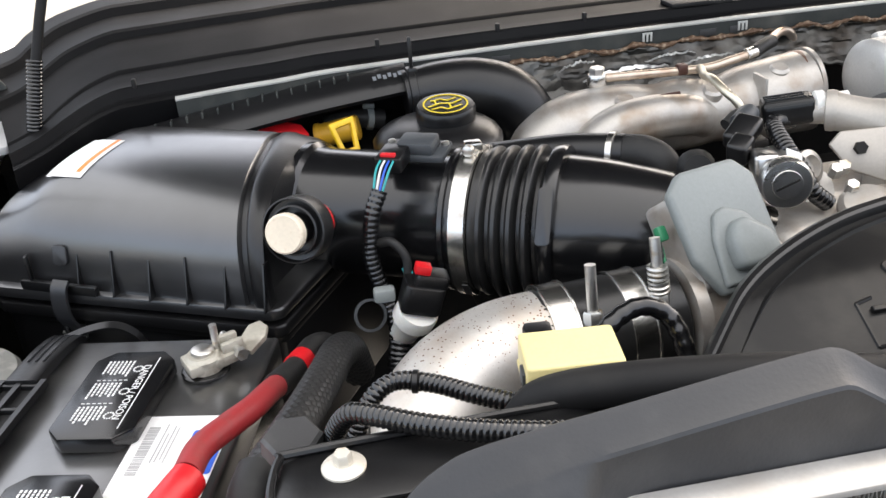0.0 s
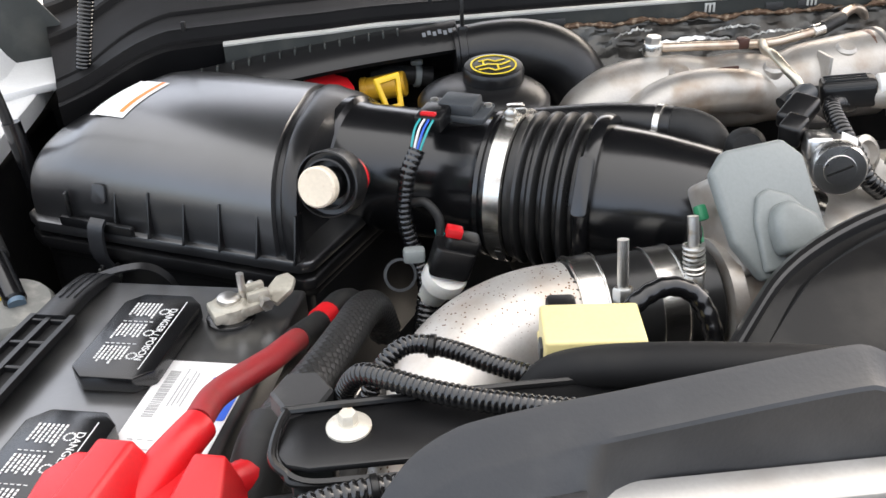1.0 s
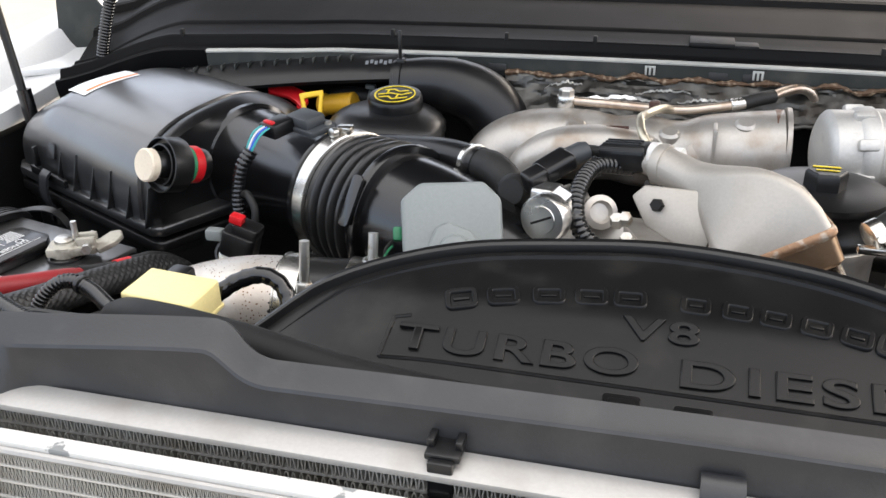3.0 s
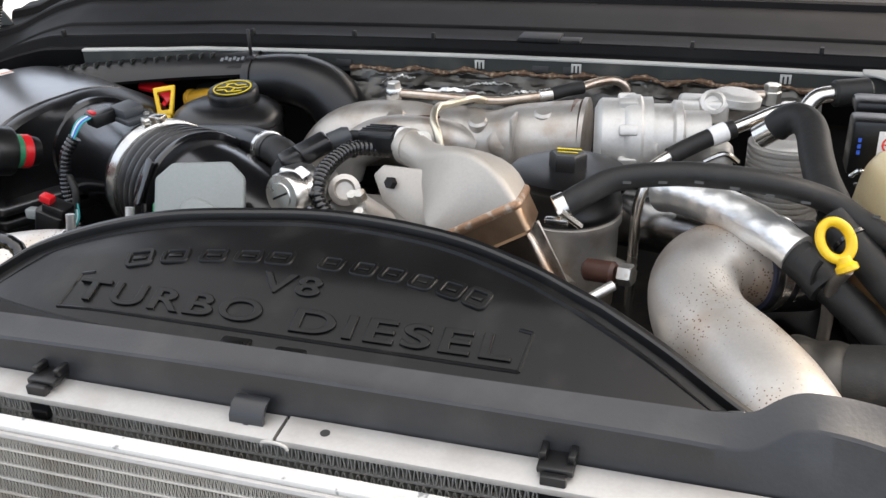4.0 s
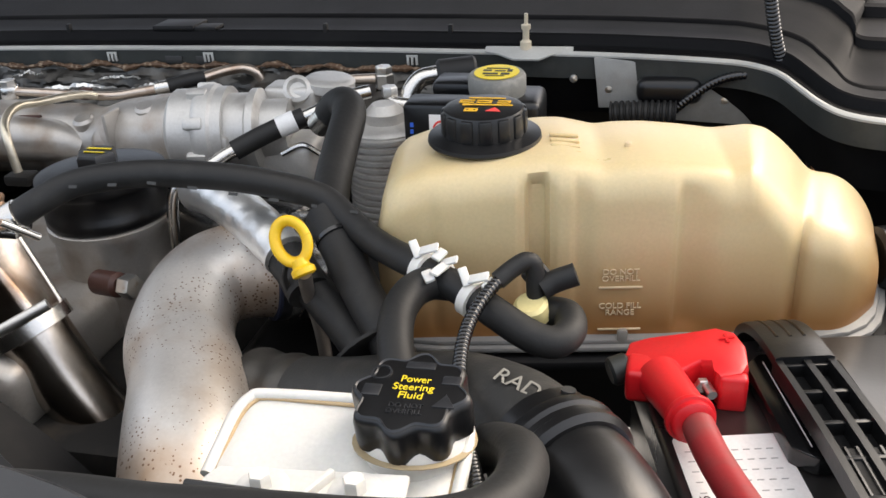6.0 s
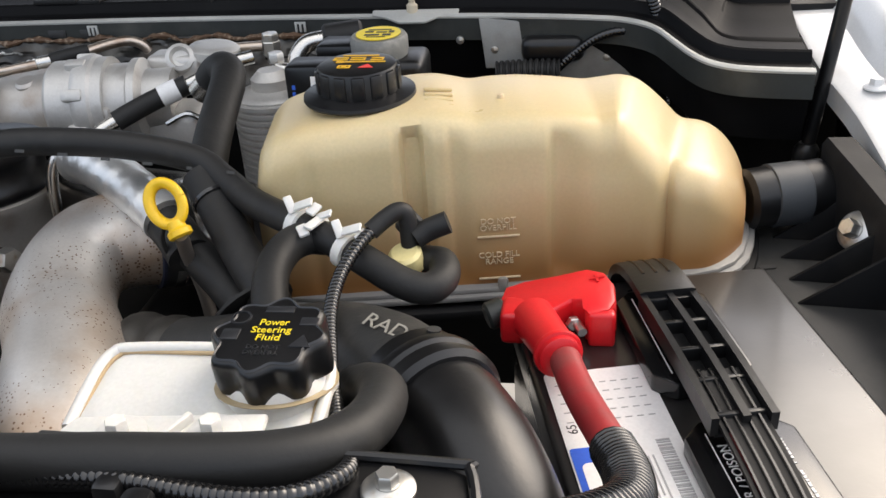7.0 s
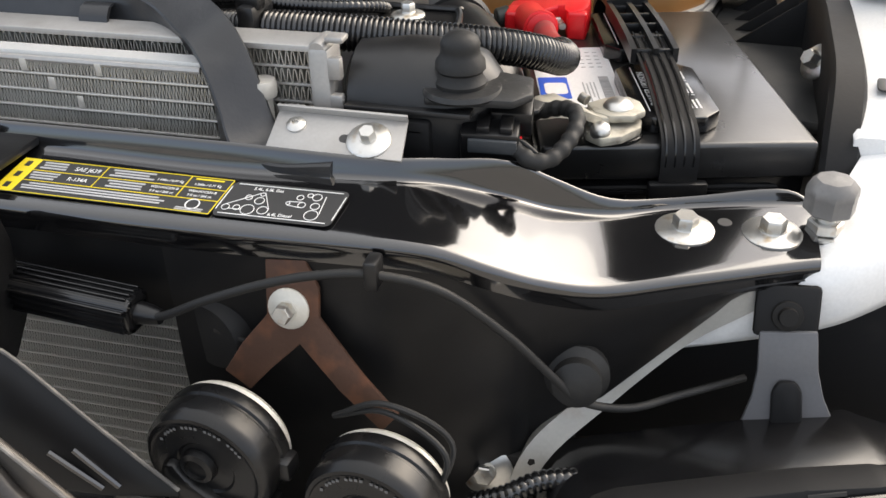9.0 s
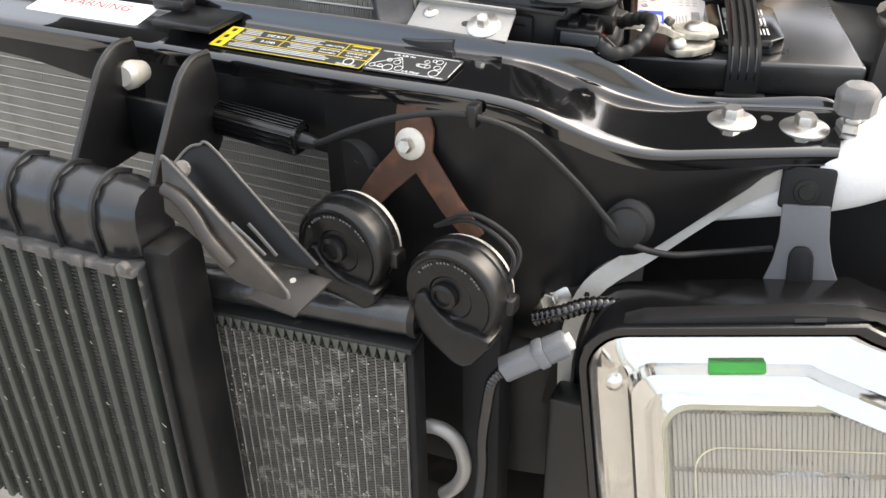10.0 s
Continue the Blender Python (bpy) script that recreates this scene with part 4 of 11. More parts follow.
        secs.append([a + V(0, 0.0045, -0.006), a + V(0, 0.0035, -0.001), a + V(0, 0.001, 0.001), a + d * 0.002 + V(0, 0, 0.0004), a.lerp(b, 0.5) + V(0, 0.0006, -0.0004), b - d * 0.0012, b + e * 0.0012, b.lerp(c, 0.55) + V(0, 0.0012, 0), c - e * 0.002, c, c + V(0, 0.004, 0.001),
                     b + V(0, 0.006, -0.006), a + V(0, 0.003, -0.008)])
    part("strip", rings(None, secs), SEAL, t, sharp=24)
    for x in (-0.435, -0.019, 0.33):
        y0 = -0.0800 if x < -0.4 else -0.0655 if x < 0 else -0.060
        prof = [(y0 + 0.004, 1.263), (y0 - 0.002, 1.2615), (y0 - 0.0065, 1.256), (y0 - 0.0075, 1.2475), (y0 - 0.0078, 1.239)]
        bm = rings(None, [[V(x + k, y, z) for y, z in prof] + [V(x + k, y + 0.0026, z - 0.0008) for y, z in reversed(prof)] for k in (-0.0105, -0.0095, 0.0095, 0.0105)])
        c = part("tab", bm, SEAL, t)
        part("push_pin", lathe(V(x, y0 - 0.0070, 1.2465), (0, -1, 0.2), [(0.0058, 0), (0.0055, 0.0016), (0.0035, 0.0026), (0.0001, 0.0026)], 18), BLACK, c)
    for x in (-0.1555, 0.1555):
        b = box((x, -0.066, 1.2565), (0.019, 0.016, 0.004), None, 0.0012)
        box((x - 0.0075, -0.061, 1.2605), (0.004, 0.014, 0.005), None, 0.001, bm=b)
        box((x + 0.0075, -0.061, 1.2605), (0.004, 0.014, 0.005), None, 0.001, bm=b)
        box((x, -0.0765, 1.246), (0.0135, 0.005, 0.022), None, 0.0012, bm=b)
        box((x, -0.0785, 1.2375), (0.0110, 0.004, 0.006), None, 0.001, bm=b)
        part("clip", b, BLACK, t, "black plastic clip over the top bar")


seal_strip()


def shroud():
    t = thing("fan_shroud", (-0.03, 0.05, 1.2), "black plastic fan shroud with raised lettering and arched rim", "fan shroud")
    def top(x, y):
        return 1.2425 + 0.40 * min(y, 0.07) + 0.14 * max(0.0, y - 0.07) - 0.9 * max(0.0, abs(x + 0.03) - 0.14) ** 2
    def arch(x):
        for p, q in zip(rim, rim[1:]):
            if x <= q.x:
                return p.y + (q.y - p.y) * (x - p.x) / (q.x - p.x)
        return rim[-1].y
    rim = spline([(-0.345, 0.006, 0), (-0.308, 0.044, 0), (-0.26, 0.085, 0), (-0.192, 0.116, 0), (-0.123, 0.132, 0), (-0.05, 0.140, 0), (0.036, 0.128, 0), (0.10, 0.102, 0), (0.145, 0.076, 0), (0.20, 0.049, 0), (0.243, 0.027, 0), (0.29, 0.010, 0)], 6)
    xs = [-0.345 + 0.635 * i / 110 for i in range(111)]
    secs = []
    for x in xs:
        e = arch(x)
        ys = [-0.040 + (e + 0.040) * k / 24 for k in range(25)]
        secs.append([V(x, y, top(x, max(y, 0.0)) - 0.006 * (y < -0.02)) for y in ys] + [V(x, e, top(x, e) - 0.03), V(x, -0.04, 1.215)])
    part("panel", rings(None, secs), SHROUD, t)
    line = [V(x, arch(x) + 0.002, top(x, arch(x)) + 0.001) for x in xs]
    part("rim", rings(None, [[p + V(0, -0.004, 0.0), p + V(0, -0.003, 0.004), p + V(0, -0.001, 0.0055), p + V(0, 0.003, 0.006), p + V(0, 0.008, 0.003), p + V(0, 0.011, -0.004), p + V(0, 0.012, -0.02), p + V(0, -0.002, -0.02)] for p in line]), BLACK, t, sharp=25)
    line = [V(-0.033 + (x + 0.033) * 0.955, arch(x) * 0.955 - 0.002, top(x, arch(x) * 0.955) + 0.0005) for x in xs]
    part("inner_rim", rings(None, [[p + V(0, -0.002, -0.001), p + V(0, -0.001, 0.0015), p + V(0, 0.002, 0.0015), p + V(0, 0.003, -0.001)] for p in line[6:-6]]), SHROUD, t)
    part("fan_ring", lathe(V(-0.03, 0.15, 0.94), (0, -1, 0), [(0.28, 0), (0.29, 0), (0.29, 0.12), (0.28, 0.12)], 48), MATTE, t)
    def flat(cx, cy, spin=0.0):
        h = 0.006
        n = V(-(top(cx + h, cy) - top(cx - h, cy)) / (2 * h), -(top(cx, cy + h) - top(cx, cy - h)) / (2 * h), 1)
        return axes(V(cx, cy, top(cx, cy)), n, V(math.cos(spin), math.sin(spin), 0))
    def outlined(w, h, r, k, m, z=0.0014):
        """A raised line round a rounded field, with a bevelled top."""
        bm = bmesh.new()
        loops = []
        for inset, hz in ((0, -0.001), (0.0004, z * 0.7), (0.0009, z), (k - 0.0009, z), (k - 0.0004, z * 0.7), (k, -0.001)):
            pts = rounded(w - 2 * inset, h - 2 * inset, max(r - inset, 0.0006), 3)
            loops.append([bm.verts.new(m @ V(a, b, hz)) for a, b in pts])
        n = len(loops[0])
        for lo, hi in zip(loops, loops[1:]):
            for j in range(n):
                q = (j + 1) % n
                bm.faces.new((lo[j], lo[q], hi[q], hi[j]))
        return bm
    # name row: plain raised frames of the letters' size, along the arch
    xs_row = [-0.179, -0.153, -0.1245, -0.098, -0.074, -0.034, -0.009, 0.013, 0.036, 0.058, 0.077]
    for x in xs_row:
        q = (x + 0.05) / 0.14
        m = flat(x, 0.0865 - 0.0225 * q * q, -0.34 * q)
        wide = 0.0215 if x < -0.05 else 0.019
        part("raised_mark", outlined(wide, 0.0185, 0.0048, 0.0042, m), SHROUD, t)
        part("raised_mark", box((0, 0, 0.0003), (wide - 0.011, 0.0034, 0.0018), m, 0.0006), SHROUD, t)
    for word, cx, cy, size, wd in (("V8", -0.053, 0.0595, 0.0235, 0.046), ("TURBO", -0.138, 0.0345, 0.0265, 0.148), ("DIESEL", 0.033, 0.0325, 0.0265, 0.150)):
        letters("raised_word", word, size, flat(cx, cy) @ Matrix.Translation((0, 0, 0.0002)), SHROUD, t, 0.0010, bevel=0.0006, fill=wd, spacing=1.15)
    # raised frame round the words
    for x0, y0, x1, y1 in ((-0.2205, 0.021, 0.116, 0.019), (-0.2205, 0.021, -0.2185, 0.050), (0.116, 0.019, 0.119, 0.047), (-0.2185, 0.050, -0.208, 0.052), (0.119, 0.047, 0.110, 0.0485)):
        line = [V(x0 + (x1 - x0) * k / 16, y0 + (y1 - y0) * k / 16, 0) for k in range(17)]
        line = [V(p.x, p.y, top(p.x, p.y)) for p in line]
        part("raised_frame", sweep(line, 0.0013, 6, 1), SHROUD, t)
    m = flat(0.03, 0.006)
    random.seed(9)
    part("moulded_mark", bars(m @ Matrix.Translation((0, 0, 0.0004)), [(-0.040 + 0.0058 * k, 0.0, random.uniform(0.002, 0.0046), random.uniform(0.0025, 0.0048)) for k in range(14)], 0.0003), SMUDGE, t, "faint moulded part mark")
    for x, y in ((-0.072, 0.009), (-0.032, 0.007)):
        p = V(x, y, top(x, y))
        bm = box(p + V(0, -0.004, 0.001), (0.0215, 0.020, 0.005), None, 0.0018)
        box(p + V(0, -0.006, 0.0035), (0.015, 0.011, 0.004), None, 0.0014, bm=bm)
        part("latch", bm, BLACK, t)
    part("latch_bridge", box((-0.052, -0.001, 1.244), (0.018, 0.010, 0.005), None, 0.0015), BLACK, t)
    # front roll, a soft tube where the shroud meets the deflector
    part("front_roll", sweep([(-0.44, 0.045, 1.195), (-0.425, 0.042, 1.222), (-0.41, 0.034, 1.243), (-0.37, 0.014, 1.258), (-0.30, -0.004, 1.262), (-0.2, -0.012, 1.250), (0.0, -0.022, 1.246), (0.2, -0.016, 1.246), (0.3, -0.002, 1.248)], 0.0125, 12), MATTE, t)


SMUDGE = material("dusty_moulded_mark", (0.09, 0.085, 0.07), 0.6)
SHROUD = material("satin_black_shroud", (0.0065, 0.0065, 0.0068), 0.36, var=0.25, second=(0.022, 0.021, 0.019), mix=(0.52, 0.8), sscale=28, bump=0.1, spec=0.25, rvar=0.14)
shroud()


STAINED = material("stained_pale_washer", (0.66, 0.62, 0.54), 0.45, 0.3, var=0.1, second=(0.45, 0.26, 0.10), mix=(0.6, 0.72), sscale=110)


def top_bracket(s):
    t = thing("radiator_bracket", (s * 0.5, 0.0, 1.22), "black steel radiator bracket with rolled edge and a bolt", "bracket")
    poly = [(-0.562, -0.014), (-0.556, -0.022), (-0.545, -0.026), (-0.36, -0.026), (-0.36, 0.022), (-0.45, 0.020), (-0.548, 0.016), (-0.557, 0.012)]
    poly = [(s * x, y) for x, y in poly]
    part("plate", prism(poly if s < 0 else poly[::-1], Matrix.Translation((0, 0, 1.243)), 0.004, 0.0015), BLACK, t)
    part("rolled_edge", sweep([(s * 0.36, 0.022, 1.247), (s * 0.45, 0.020, 1.248), (s * 0.548, 0.016, 1.249), (s * 0.558, 0.012, 1.249), (s * 0.563, -0.014, 1.247), (s * 0.557, -0.023, 1.243), (s * 0.543, -0.027, 1.238), (s * 0.45, -0.027, 1.236)], 0.0024, 8), BLACK, t)
    lip = [(s * x, y, z) for x, y, z in ((0.5600, 0.002, 1.245), (0.5615, -0.012, 1.243), (0.5565, -0.022, 1.240), (0.545, -0.0268, 1.237), (0.52, -0.0272, 1.2365), (0.46, -0.0272, 1.236))]
    part("front_lip", sweep(lip, 1.0, sub=5, shape=[(-0.0012, -0.006), (0.0012, -0.006), (0.0012, 0.005), (-0.0012, 0.005)]), SATIN, t)
    part("post", box((s * 0.545, -0.005, 1.2), (0.022, 0.03, 0.085), None, 0.004), SEALGREY, t)
    bolt(t, (s * 0.526, 0.0, 1.2475), (0, 0, 1), 0.0115, 0.0085, 0.006, mtl=STAINED if s < 0 else ZINC, wmtl=STAINED if s < 0 else ZINC, label="pale bolt with a wide washer")


top_bracket(-1)
top_bracket(1)

# ---------------------------------------------------------------- passenger's side: air filter, battery, harness
U, W2 = V(0.883, -0.469, 0), V(0.469, 0.883, 0)
A0 = V(-0.377, 0.39, 1.19)


def P(s, v=0.0, z=0.0):
    """A place along the intake's axis, across it and above it."""
    return A0 + U * s + W2 * v + V(0, 0, z)


def air_box():
    t = thing("air_filter_housing", P(-0.3, 0, -0.15), "black plastic air filter housing with ribbed lower edge and latch", "air filter housing")
    n = 44
    base = -0.030
    def section(s, a, h, ex=3.2):
        """A half round over the flange; h is its top over the axis."""
        out = []
        for i in range(n + 1):
            q = math.pi * i / n
            c, d = math.cos(q), math.sin(q)
            e = ex if c < 0 else 1.8  # rounder at the back
            v = a * math.copysign(abs(c) ** (2 / e), c)
            k = min(1.0, max(0.0, (s + 0.39) / 0.168)) * min(1.0, max(0.0, (-0.161 - s) / 0.032))
            out.append(P(s + k * (0.010 - 0.30 * v), v, base + (h - base) * d ** (2 / e)))
        return out
    secs = [section(-0.450, 0.128, 0.030), section(-0.4495, 0.139, 0.038), section(-0.446, 0.1445, 0.0425), section(-0.440, 0.1462, 0.0455), section(-0.428, 0.147, 0.0500), section(-0.412, 0.147, 0.0575), section(-0.399, 0.147, 0.0640), section(-0.389, 0.147, 0.0680), section(-0.378, 0.147, 0.0695),
            section(-0.29, 0.147, 0.0690), section(-0.230, 0.147, 0.0680), section(-0.2235, 0.1465, 0.0675), section(-0.221, 0.143, 0.0640)]
    part("lid", rings(None, secs), LID, t)
    secs = [section(-0.222, 0.1425, 0.0638), section(-0.216, 0.1425, 0.0638), section(-0.2145, 0.146, 0.0668), section(-0.212, 0.1475, 0.0685), section(-0.204, 0.1475, 0.0685), section(-0.199, 0.146, 0.0668),
            section(-0.184, 0.141, 0.0640), section(-0.174, 0.130, 0.060), section(-0.166, 0.114, 0.055), section(-0.161, 0.09, 0.050)]
    part("lid_collar", rings(None, secs), BLACK, t)
    flange = [(-0.466, -0.10), (-0.455, -0.146), (-0.432, -0.158), (-0.145, -0.150), (-0.136, -0.142), (-0.128, 0.15), (-0.45, 0.15), (-0.466, 0.10)]
    m = Matrix((U, W2, V(0, 0, 1))).transposed().to_4x4()
    m.translation = P(0, 0, -0.040)
    part("lid_flange", prism(flange, m, 0.012, 0.003), LID, t)
    m.translation = P(0, 0, -0.20)
    tray = [(x * 0.985 - 0.004, y * 0.93) for x, y in flange]
    part("tray", prism(tray, m, 0.150, 0.006), BLACK, t)
    m.translation = P(0, 0, -0.058)
    part("tray_flange", prism(flange, m, 0.013, 0.003), BLACK, t)
    m.translation = P(0, 0, -0.066)
    part("tray_groove", prism([(x * 0.985 - 0.004, y * 0.965) for x, y in flange], m, 0.010, 0.002), BLACK, t)
    for k in range(6):
        s = -0.340 + 0.0385 * k
        q = axes(P(s, -0.1475, -0.026), U, W2 * -1)
        part("rib", prism([(-0.012, 0.002), (0.0085, 0.002), (0.0065, -0.004), (-0.002, -0.034 - 0.006 * (k % 2)), (-0.012, -0.040)], q, 0.0020, 0.0004), BLACK, t)
    q = axes(P(-0.36, -0.152, -0.020), W2 * -1, U)
    part("catch_frame", prism(rounded(0.085, 0.010, 0.002), q @ Matrix.Translation((0, -0.004, 0)), 0.005, 0.001), BLACK, t)
    part("catch_post", box(P(-0.392, -0.152, -0.008), (0.003, 0.008, 0.026), None, 0.0008), BLACK, t)
    bm = sweep([P(-0.352, -0.158, -0.014), P(-0.352, -0.164, -0.020), P(-0.352, -0.167, -0.034), P(-0.352, -0.166, -0.050), P(-0.352, -0.158, -0.066)], 1.0, sub=6, shape=[(-0.0085, -0.0016), (0.0085, -0.0016), (0.0085, 0.0016), (-0.0085, 0.0016)])
    latch = part("latch", bm, SEAL, t, "grey black spring latch")
    for k in (-0.008, 0.008):
        part("hinge", box(P(-0.352 + k, -0.158, -0.070), (0.005, 0.012, 0.018), None, 0.0018), BLACK, latch)
    part("hinge_pin", rod(P(-0.365, -0.160, -0.070), P(-0.339, -0.160, -0.070), 0.0022, 10), SEALGREY, latch)
    part("tab", prism(rounded(0.014, 0.019, 0.004), axes(P(-0.356, -0.1455, 0.006), V(-0.25, -0.92, 0.22), U), 0.004, 0.001), SEAL, t)
    # sticker that follows the lid
    secs = []
    for s in [(-0.397 + 0.034 * i / 8) for i in range(9)]:
        row = []
        for i in range(15):
            q = math.pi * (0.665 - 0.155 * i / 14)
            c, d = math.cos(q), math.sin(q)
            k = min(1.0, max(0.0, (s + 0.39) / 0.168))
            h = 0.0692 if s > -0.392 else 0.0682
            v = 0.147 * math.copysign(abs(c) ** (2 / 3.2), c)
            row.append(P(s + k * (0.010 - 0.30 * v), v * 1.004, base + (h - base) * d ** (2 / 3.2) + 0.0008))
        secs.append(row)
    st = part("sticker", rings(None, secs, closed=False), PAPER, t, "white sticker with an orange stripe")
    part("stripe", rings(None, [[p + V(0, 0, 0.0004) for p in r[2:]] for r in secs[6:8]], closed=False), ORANGEINK, st)
    # inlet snorkel at the outer end
    part("snorkel", sweep([P(-0.44, 0.03, -0.02), P(-0.50, 0.05, -0.006), P(-0.56, 0.09, -0.008), P(-0.6, 0.12, -0.06)], 0.045, 20), BLACK, t)


LID = material("scuffed_lid_plastic", (0.009, 0.009, 0.0095), 0.34, var=0.3, rvar=0.08, second=(0.036, 0.037, 0.04), mix=(0.4, 0.9), sscale=11, bump=0.08, spec=1.0, coat=1.0, coatr=0.24)
air_box()


def intake_tube():
    t = thing("air_intake_tube", P(-0.02, 0, -0.07), "black plastic air intake tube with ribbed bellows and steel clamp", "intake tube")
    part("meter_body", lathe(P(-0.175), U, [(0.062, 0), (0.066, 0.004), (0.0665, 0.012), (0.062, 0.016), (0.0605, 0.03), (0.0605, 0.150), (0.064, 0.158), (0.066, 0.162), (0.066, 0.17)], 48), GLOSSY, t)
    part("body_ridge", lathe(P(-0.02), U, [(0.064, 0), (0.0675, 0.002), (0.0675, 0.006), (0.064, 0.008)], 48), GLOSSY, t)
    band = part("hose_clamp", lathe(P(-0.008), U, [(0.0685, 0), (0.0705, 0.001), (0.0705, 0.015), (0.0685, 0.016)], 48), STEEL, t, "stainless steel band clamp")
    part("screw_housing", box(P(0.0, 0.0, 0.0735), (0.016, 0.014, 0.008), None, 0.002), STEEL, band)
    part("screw", lathe(P(0.0, -0.012, 0.074), W2 * -1, [(0.005, 0), (0.005, 0.006), (0.003, 0.007)], 12), ZINC, band)
    # band slot's shade put on as a black strip
    part("band_slot", prism(rounded(0.006, 0.02, 0.001), axes(P(0.004, -0.0565, -0.043), P(0, -0.0565, -0.043) - P(0), U), 0.0012, 0), INK_AND_HOLE, band)
    prof = [(0.0665, 0.0)]
    h = 0.0
    for k, (lo, hi) in enumerate(((0.0625, 0.0695), (0.061, 0.0705), (0.061, 0.0715), (0.062, 0.0725))):
        h0 = 0.006 + 0.0138 * k
        prof += [(hi - 0.002, h0), (hi, h0 + 0.0022), (hi, h0 + 0.0052), (hi - 0.002, h0 + 0.0072), (lo, h0 + 0.0088), (lo, h0 + 0.0118)]
    prof += [(0.067, 0.063)]
    part("bellows", lathe(P(0.009), U, prof, 56), RUBBERG, t, "ribbed black rubber bellows")
    part("retaining_ring", lathe(P(0.072), U, [(0.067, 0), (0.0725, 0.001), (0.0735, 0.003), (0.0735, 0.010), (0.072, 0.0125), (0.066, 0.013)], 56), GLOSSY, t)
    # clip buckle on the ring
    part("ring_clip", prism(rounded(0.013, 0.05, 0.004), axes(P(0.0785, -0.064, 0.037), P(0, -0.064, 0.037) - P(0), U), 0.004, 0.001), GLOSSY, t)
    rr = lambda u, s: 0.065 - 0.022 * min(1.0, u * 1.15) ** 1.2
    part("elbow", sweep([P(0.084), P(0.12), P(0.165, 0, -0.003), P(0.21, 0, -0.01), P(0.25, 0.004, -0.02), P(0.29, 0.02, -0.04)], rr, 40), GLOSSY, t)
    s = thing("air_flow_sensor", P(-0.055, -0.02, 0.066), "dark grey air flow sensor with red locking tab on the tube", "sensor")
    m = axes(P(-0.052, -0.008, 0.0665), V(0, 0, 1) - W2 * 0.12, U)
    bm = prism(rounded(0.062, 0.034, 0.004), m, 0.006, 0.0015)
    part("plate", bm, GREYBLACK, s)
    part("body", box((0.004, -0.002, 0.011), (0.034, 0.026, 0.012), m, 0.003), GREYBLACK, s)
    part("socket", box((-0.012, -0.026, 0.008), (0.024, 0.03, 0.015), m, 0.002), BLACK, s)
    part("locking_tab", box((-0.012, -0.036, 0.0165), (0.014, 0.005, 0.003), m, 0.0008), RED, s, "red locking tab")
    for k in (-0.026, 0.026):
        part("screw", lathe(m @ V(k, 0.009, 0.006), m.to_3x3() @ V(0, 0, 1), [(0.0038, 0), (0.0036, 0.002), (0.002, 0.0025)], 12), ZINC, s)
    # breather pipe that lies behind the tube
    b = thing("breather_hose", (-0.24, 0.41, 1.23), "dark plastic breather pipe with steel clamp and rubber elbow", "hose")
    part("pipe", sweep([(-0.40, 0.49, 1.205), (-0.33, 0.45, 1.222), (-0.28, 0.415, 1.234), (-0.235, 0.385, 1.238)], 0.0185, 20), BLACK, b)
    part("clamp", lathe(V(-0.247, 0.392, 1.237), V(0.8, -0.58, 0.08), [(0.019, 0), (0.0205, 0.0005), (0.0205, 0.006), (0.019, 0.0065)], 24), STEEL, b)
    part("elbow", sweep([(-0.238, 0.387, 1.238), (-0.222, 0.376, 1.239), (-0.208, 0.366, 1.230), (-0.203, 0.36, 1.205), (-0.203, 0.36, 1.17)], 0.0175, 18), RUBBER, b)


RUBBERG = material("glossy_black_rubber", (0.014, 0.014, 0.014), 0.3, var=0.2, rvar=0.08, bump=0.05)
GREYBLACK = material("dark_grey_plastic", (0.045, 0.05, 0.055), 0.5, var=0.15)
intake_tube()


def minder():
    p0, p1 = V(-0.527, 0.349, 1.228), V(-0.554, 0.291, 1.2465)
    d = (p1 - p0).normalized()
    t = thing("air_filter_gauge", p0, "black air filter gauge with pale cap and red green band", "gauge")
    part("stem", lathe(p0 - d * 0.010, d, [(0.016, 0), (0.018, 0.008), (0.0185, 0.03)], 28), BLACK, t)
    part("red_band", lathe(p0, d, [(0.0186, 0), (0.0192, 0.0005), (0.0192, 0.0095), (0.0186, 0.010)], 28), RED, t, "red band of the gauge")
    part("green_band", lathe(p0 + d * 0.010, d, [(0.0186, 0), (0.0192, 0.0005), (0.0192, 0.0075), (0.0186, 0.008)], 28), GREEN, t, "green band of the gauge")
    part("collar", lathe(p0 + d * 0.018, d, [(0.019, 0), (0.0265, 0.002), (0.0275, 0.004), (0.0275, 0.024), (0.0262, 0.0245), (0.0255, 0.018), (0.0215, 0.0175), (0.021, 0.024), (0.0195, 0.0245), (0.019, 0.012), (0.014, 0.012)], 40), BLACK, t)
    part("knob", lathe(p0 + d * 0.03, d, [(0.0135, 0), (0.0135, 0.021), (0.0128, 0.022)], 28), BLACK, t)
    part("cap", lathe(p0 + d * 0.051, d, [(0.0155, 0), (0.0165, 0.001), (0.0165, 0.008), (0.015, 0.0095), (0.013, 0.0092), (0.0001, 0.0092)], 32), WHITECAP, t, "dusty cream push cap")


WHITECAP = material("dusty_cream_plastic", (0.72, 0.63, 0.5), 0.55, var=0.15, second=(0.55, 0.42, 0.3), mix=(0.6, 0.8), sscale=150)
minder()


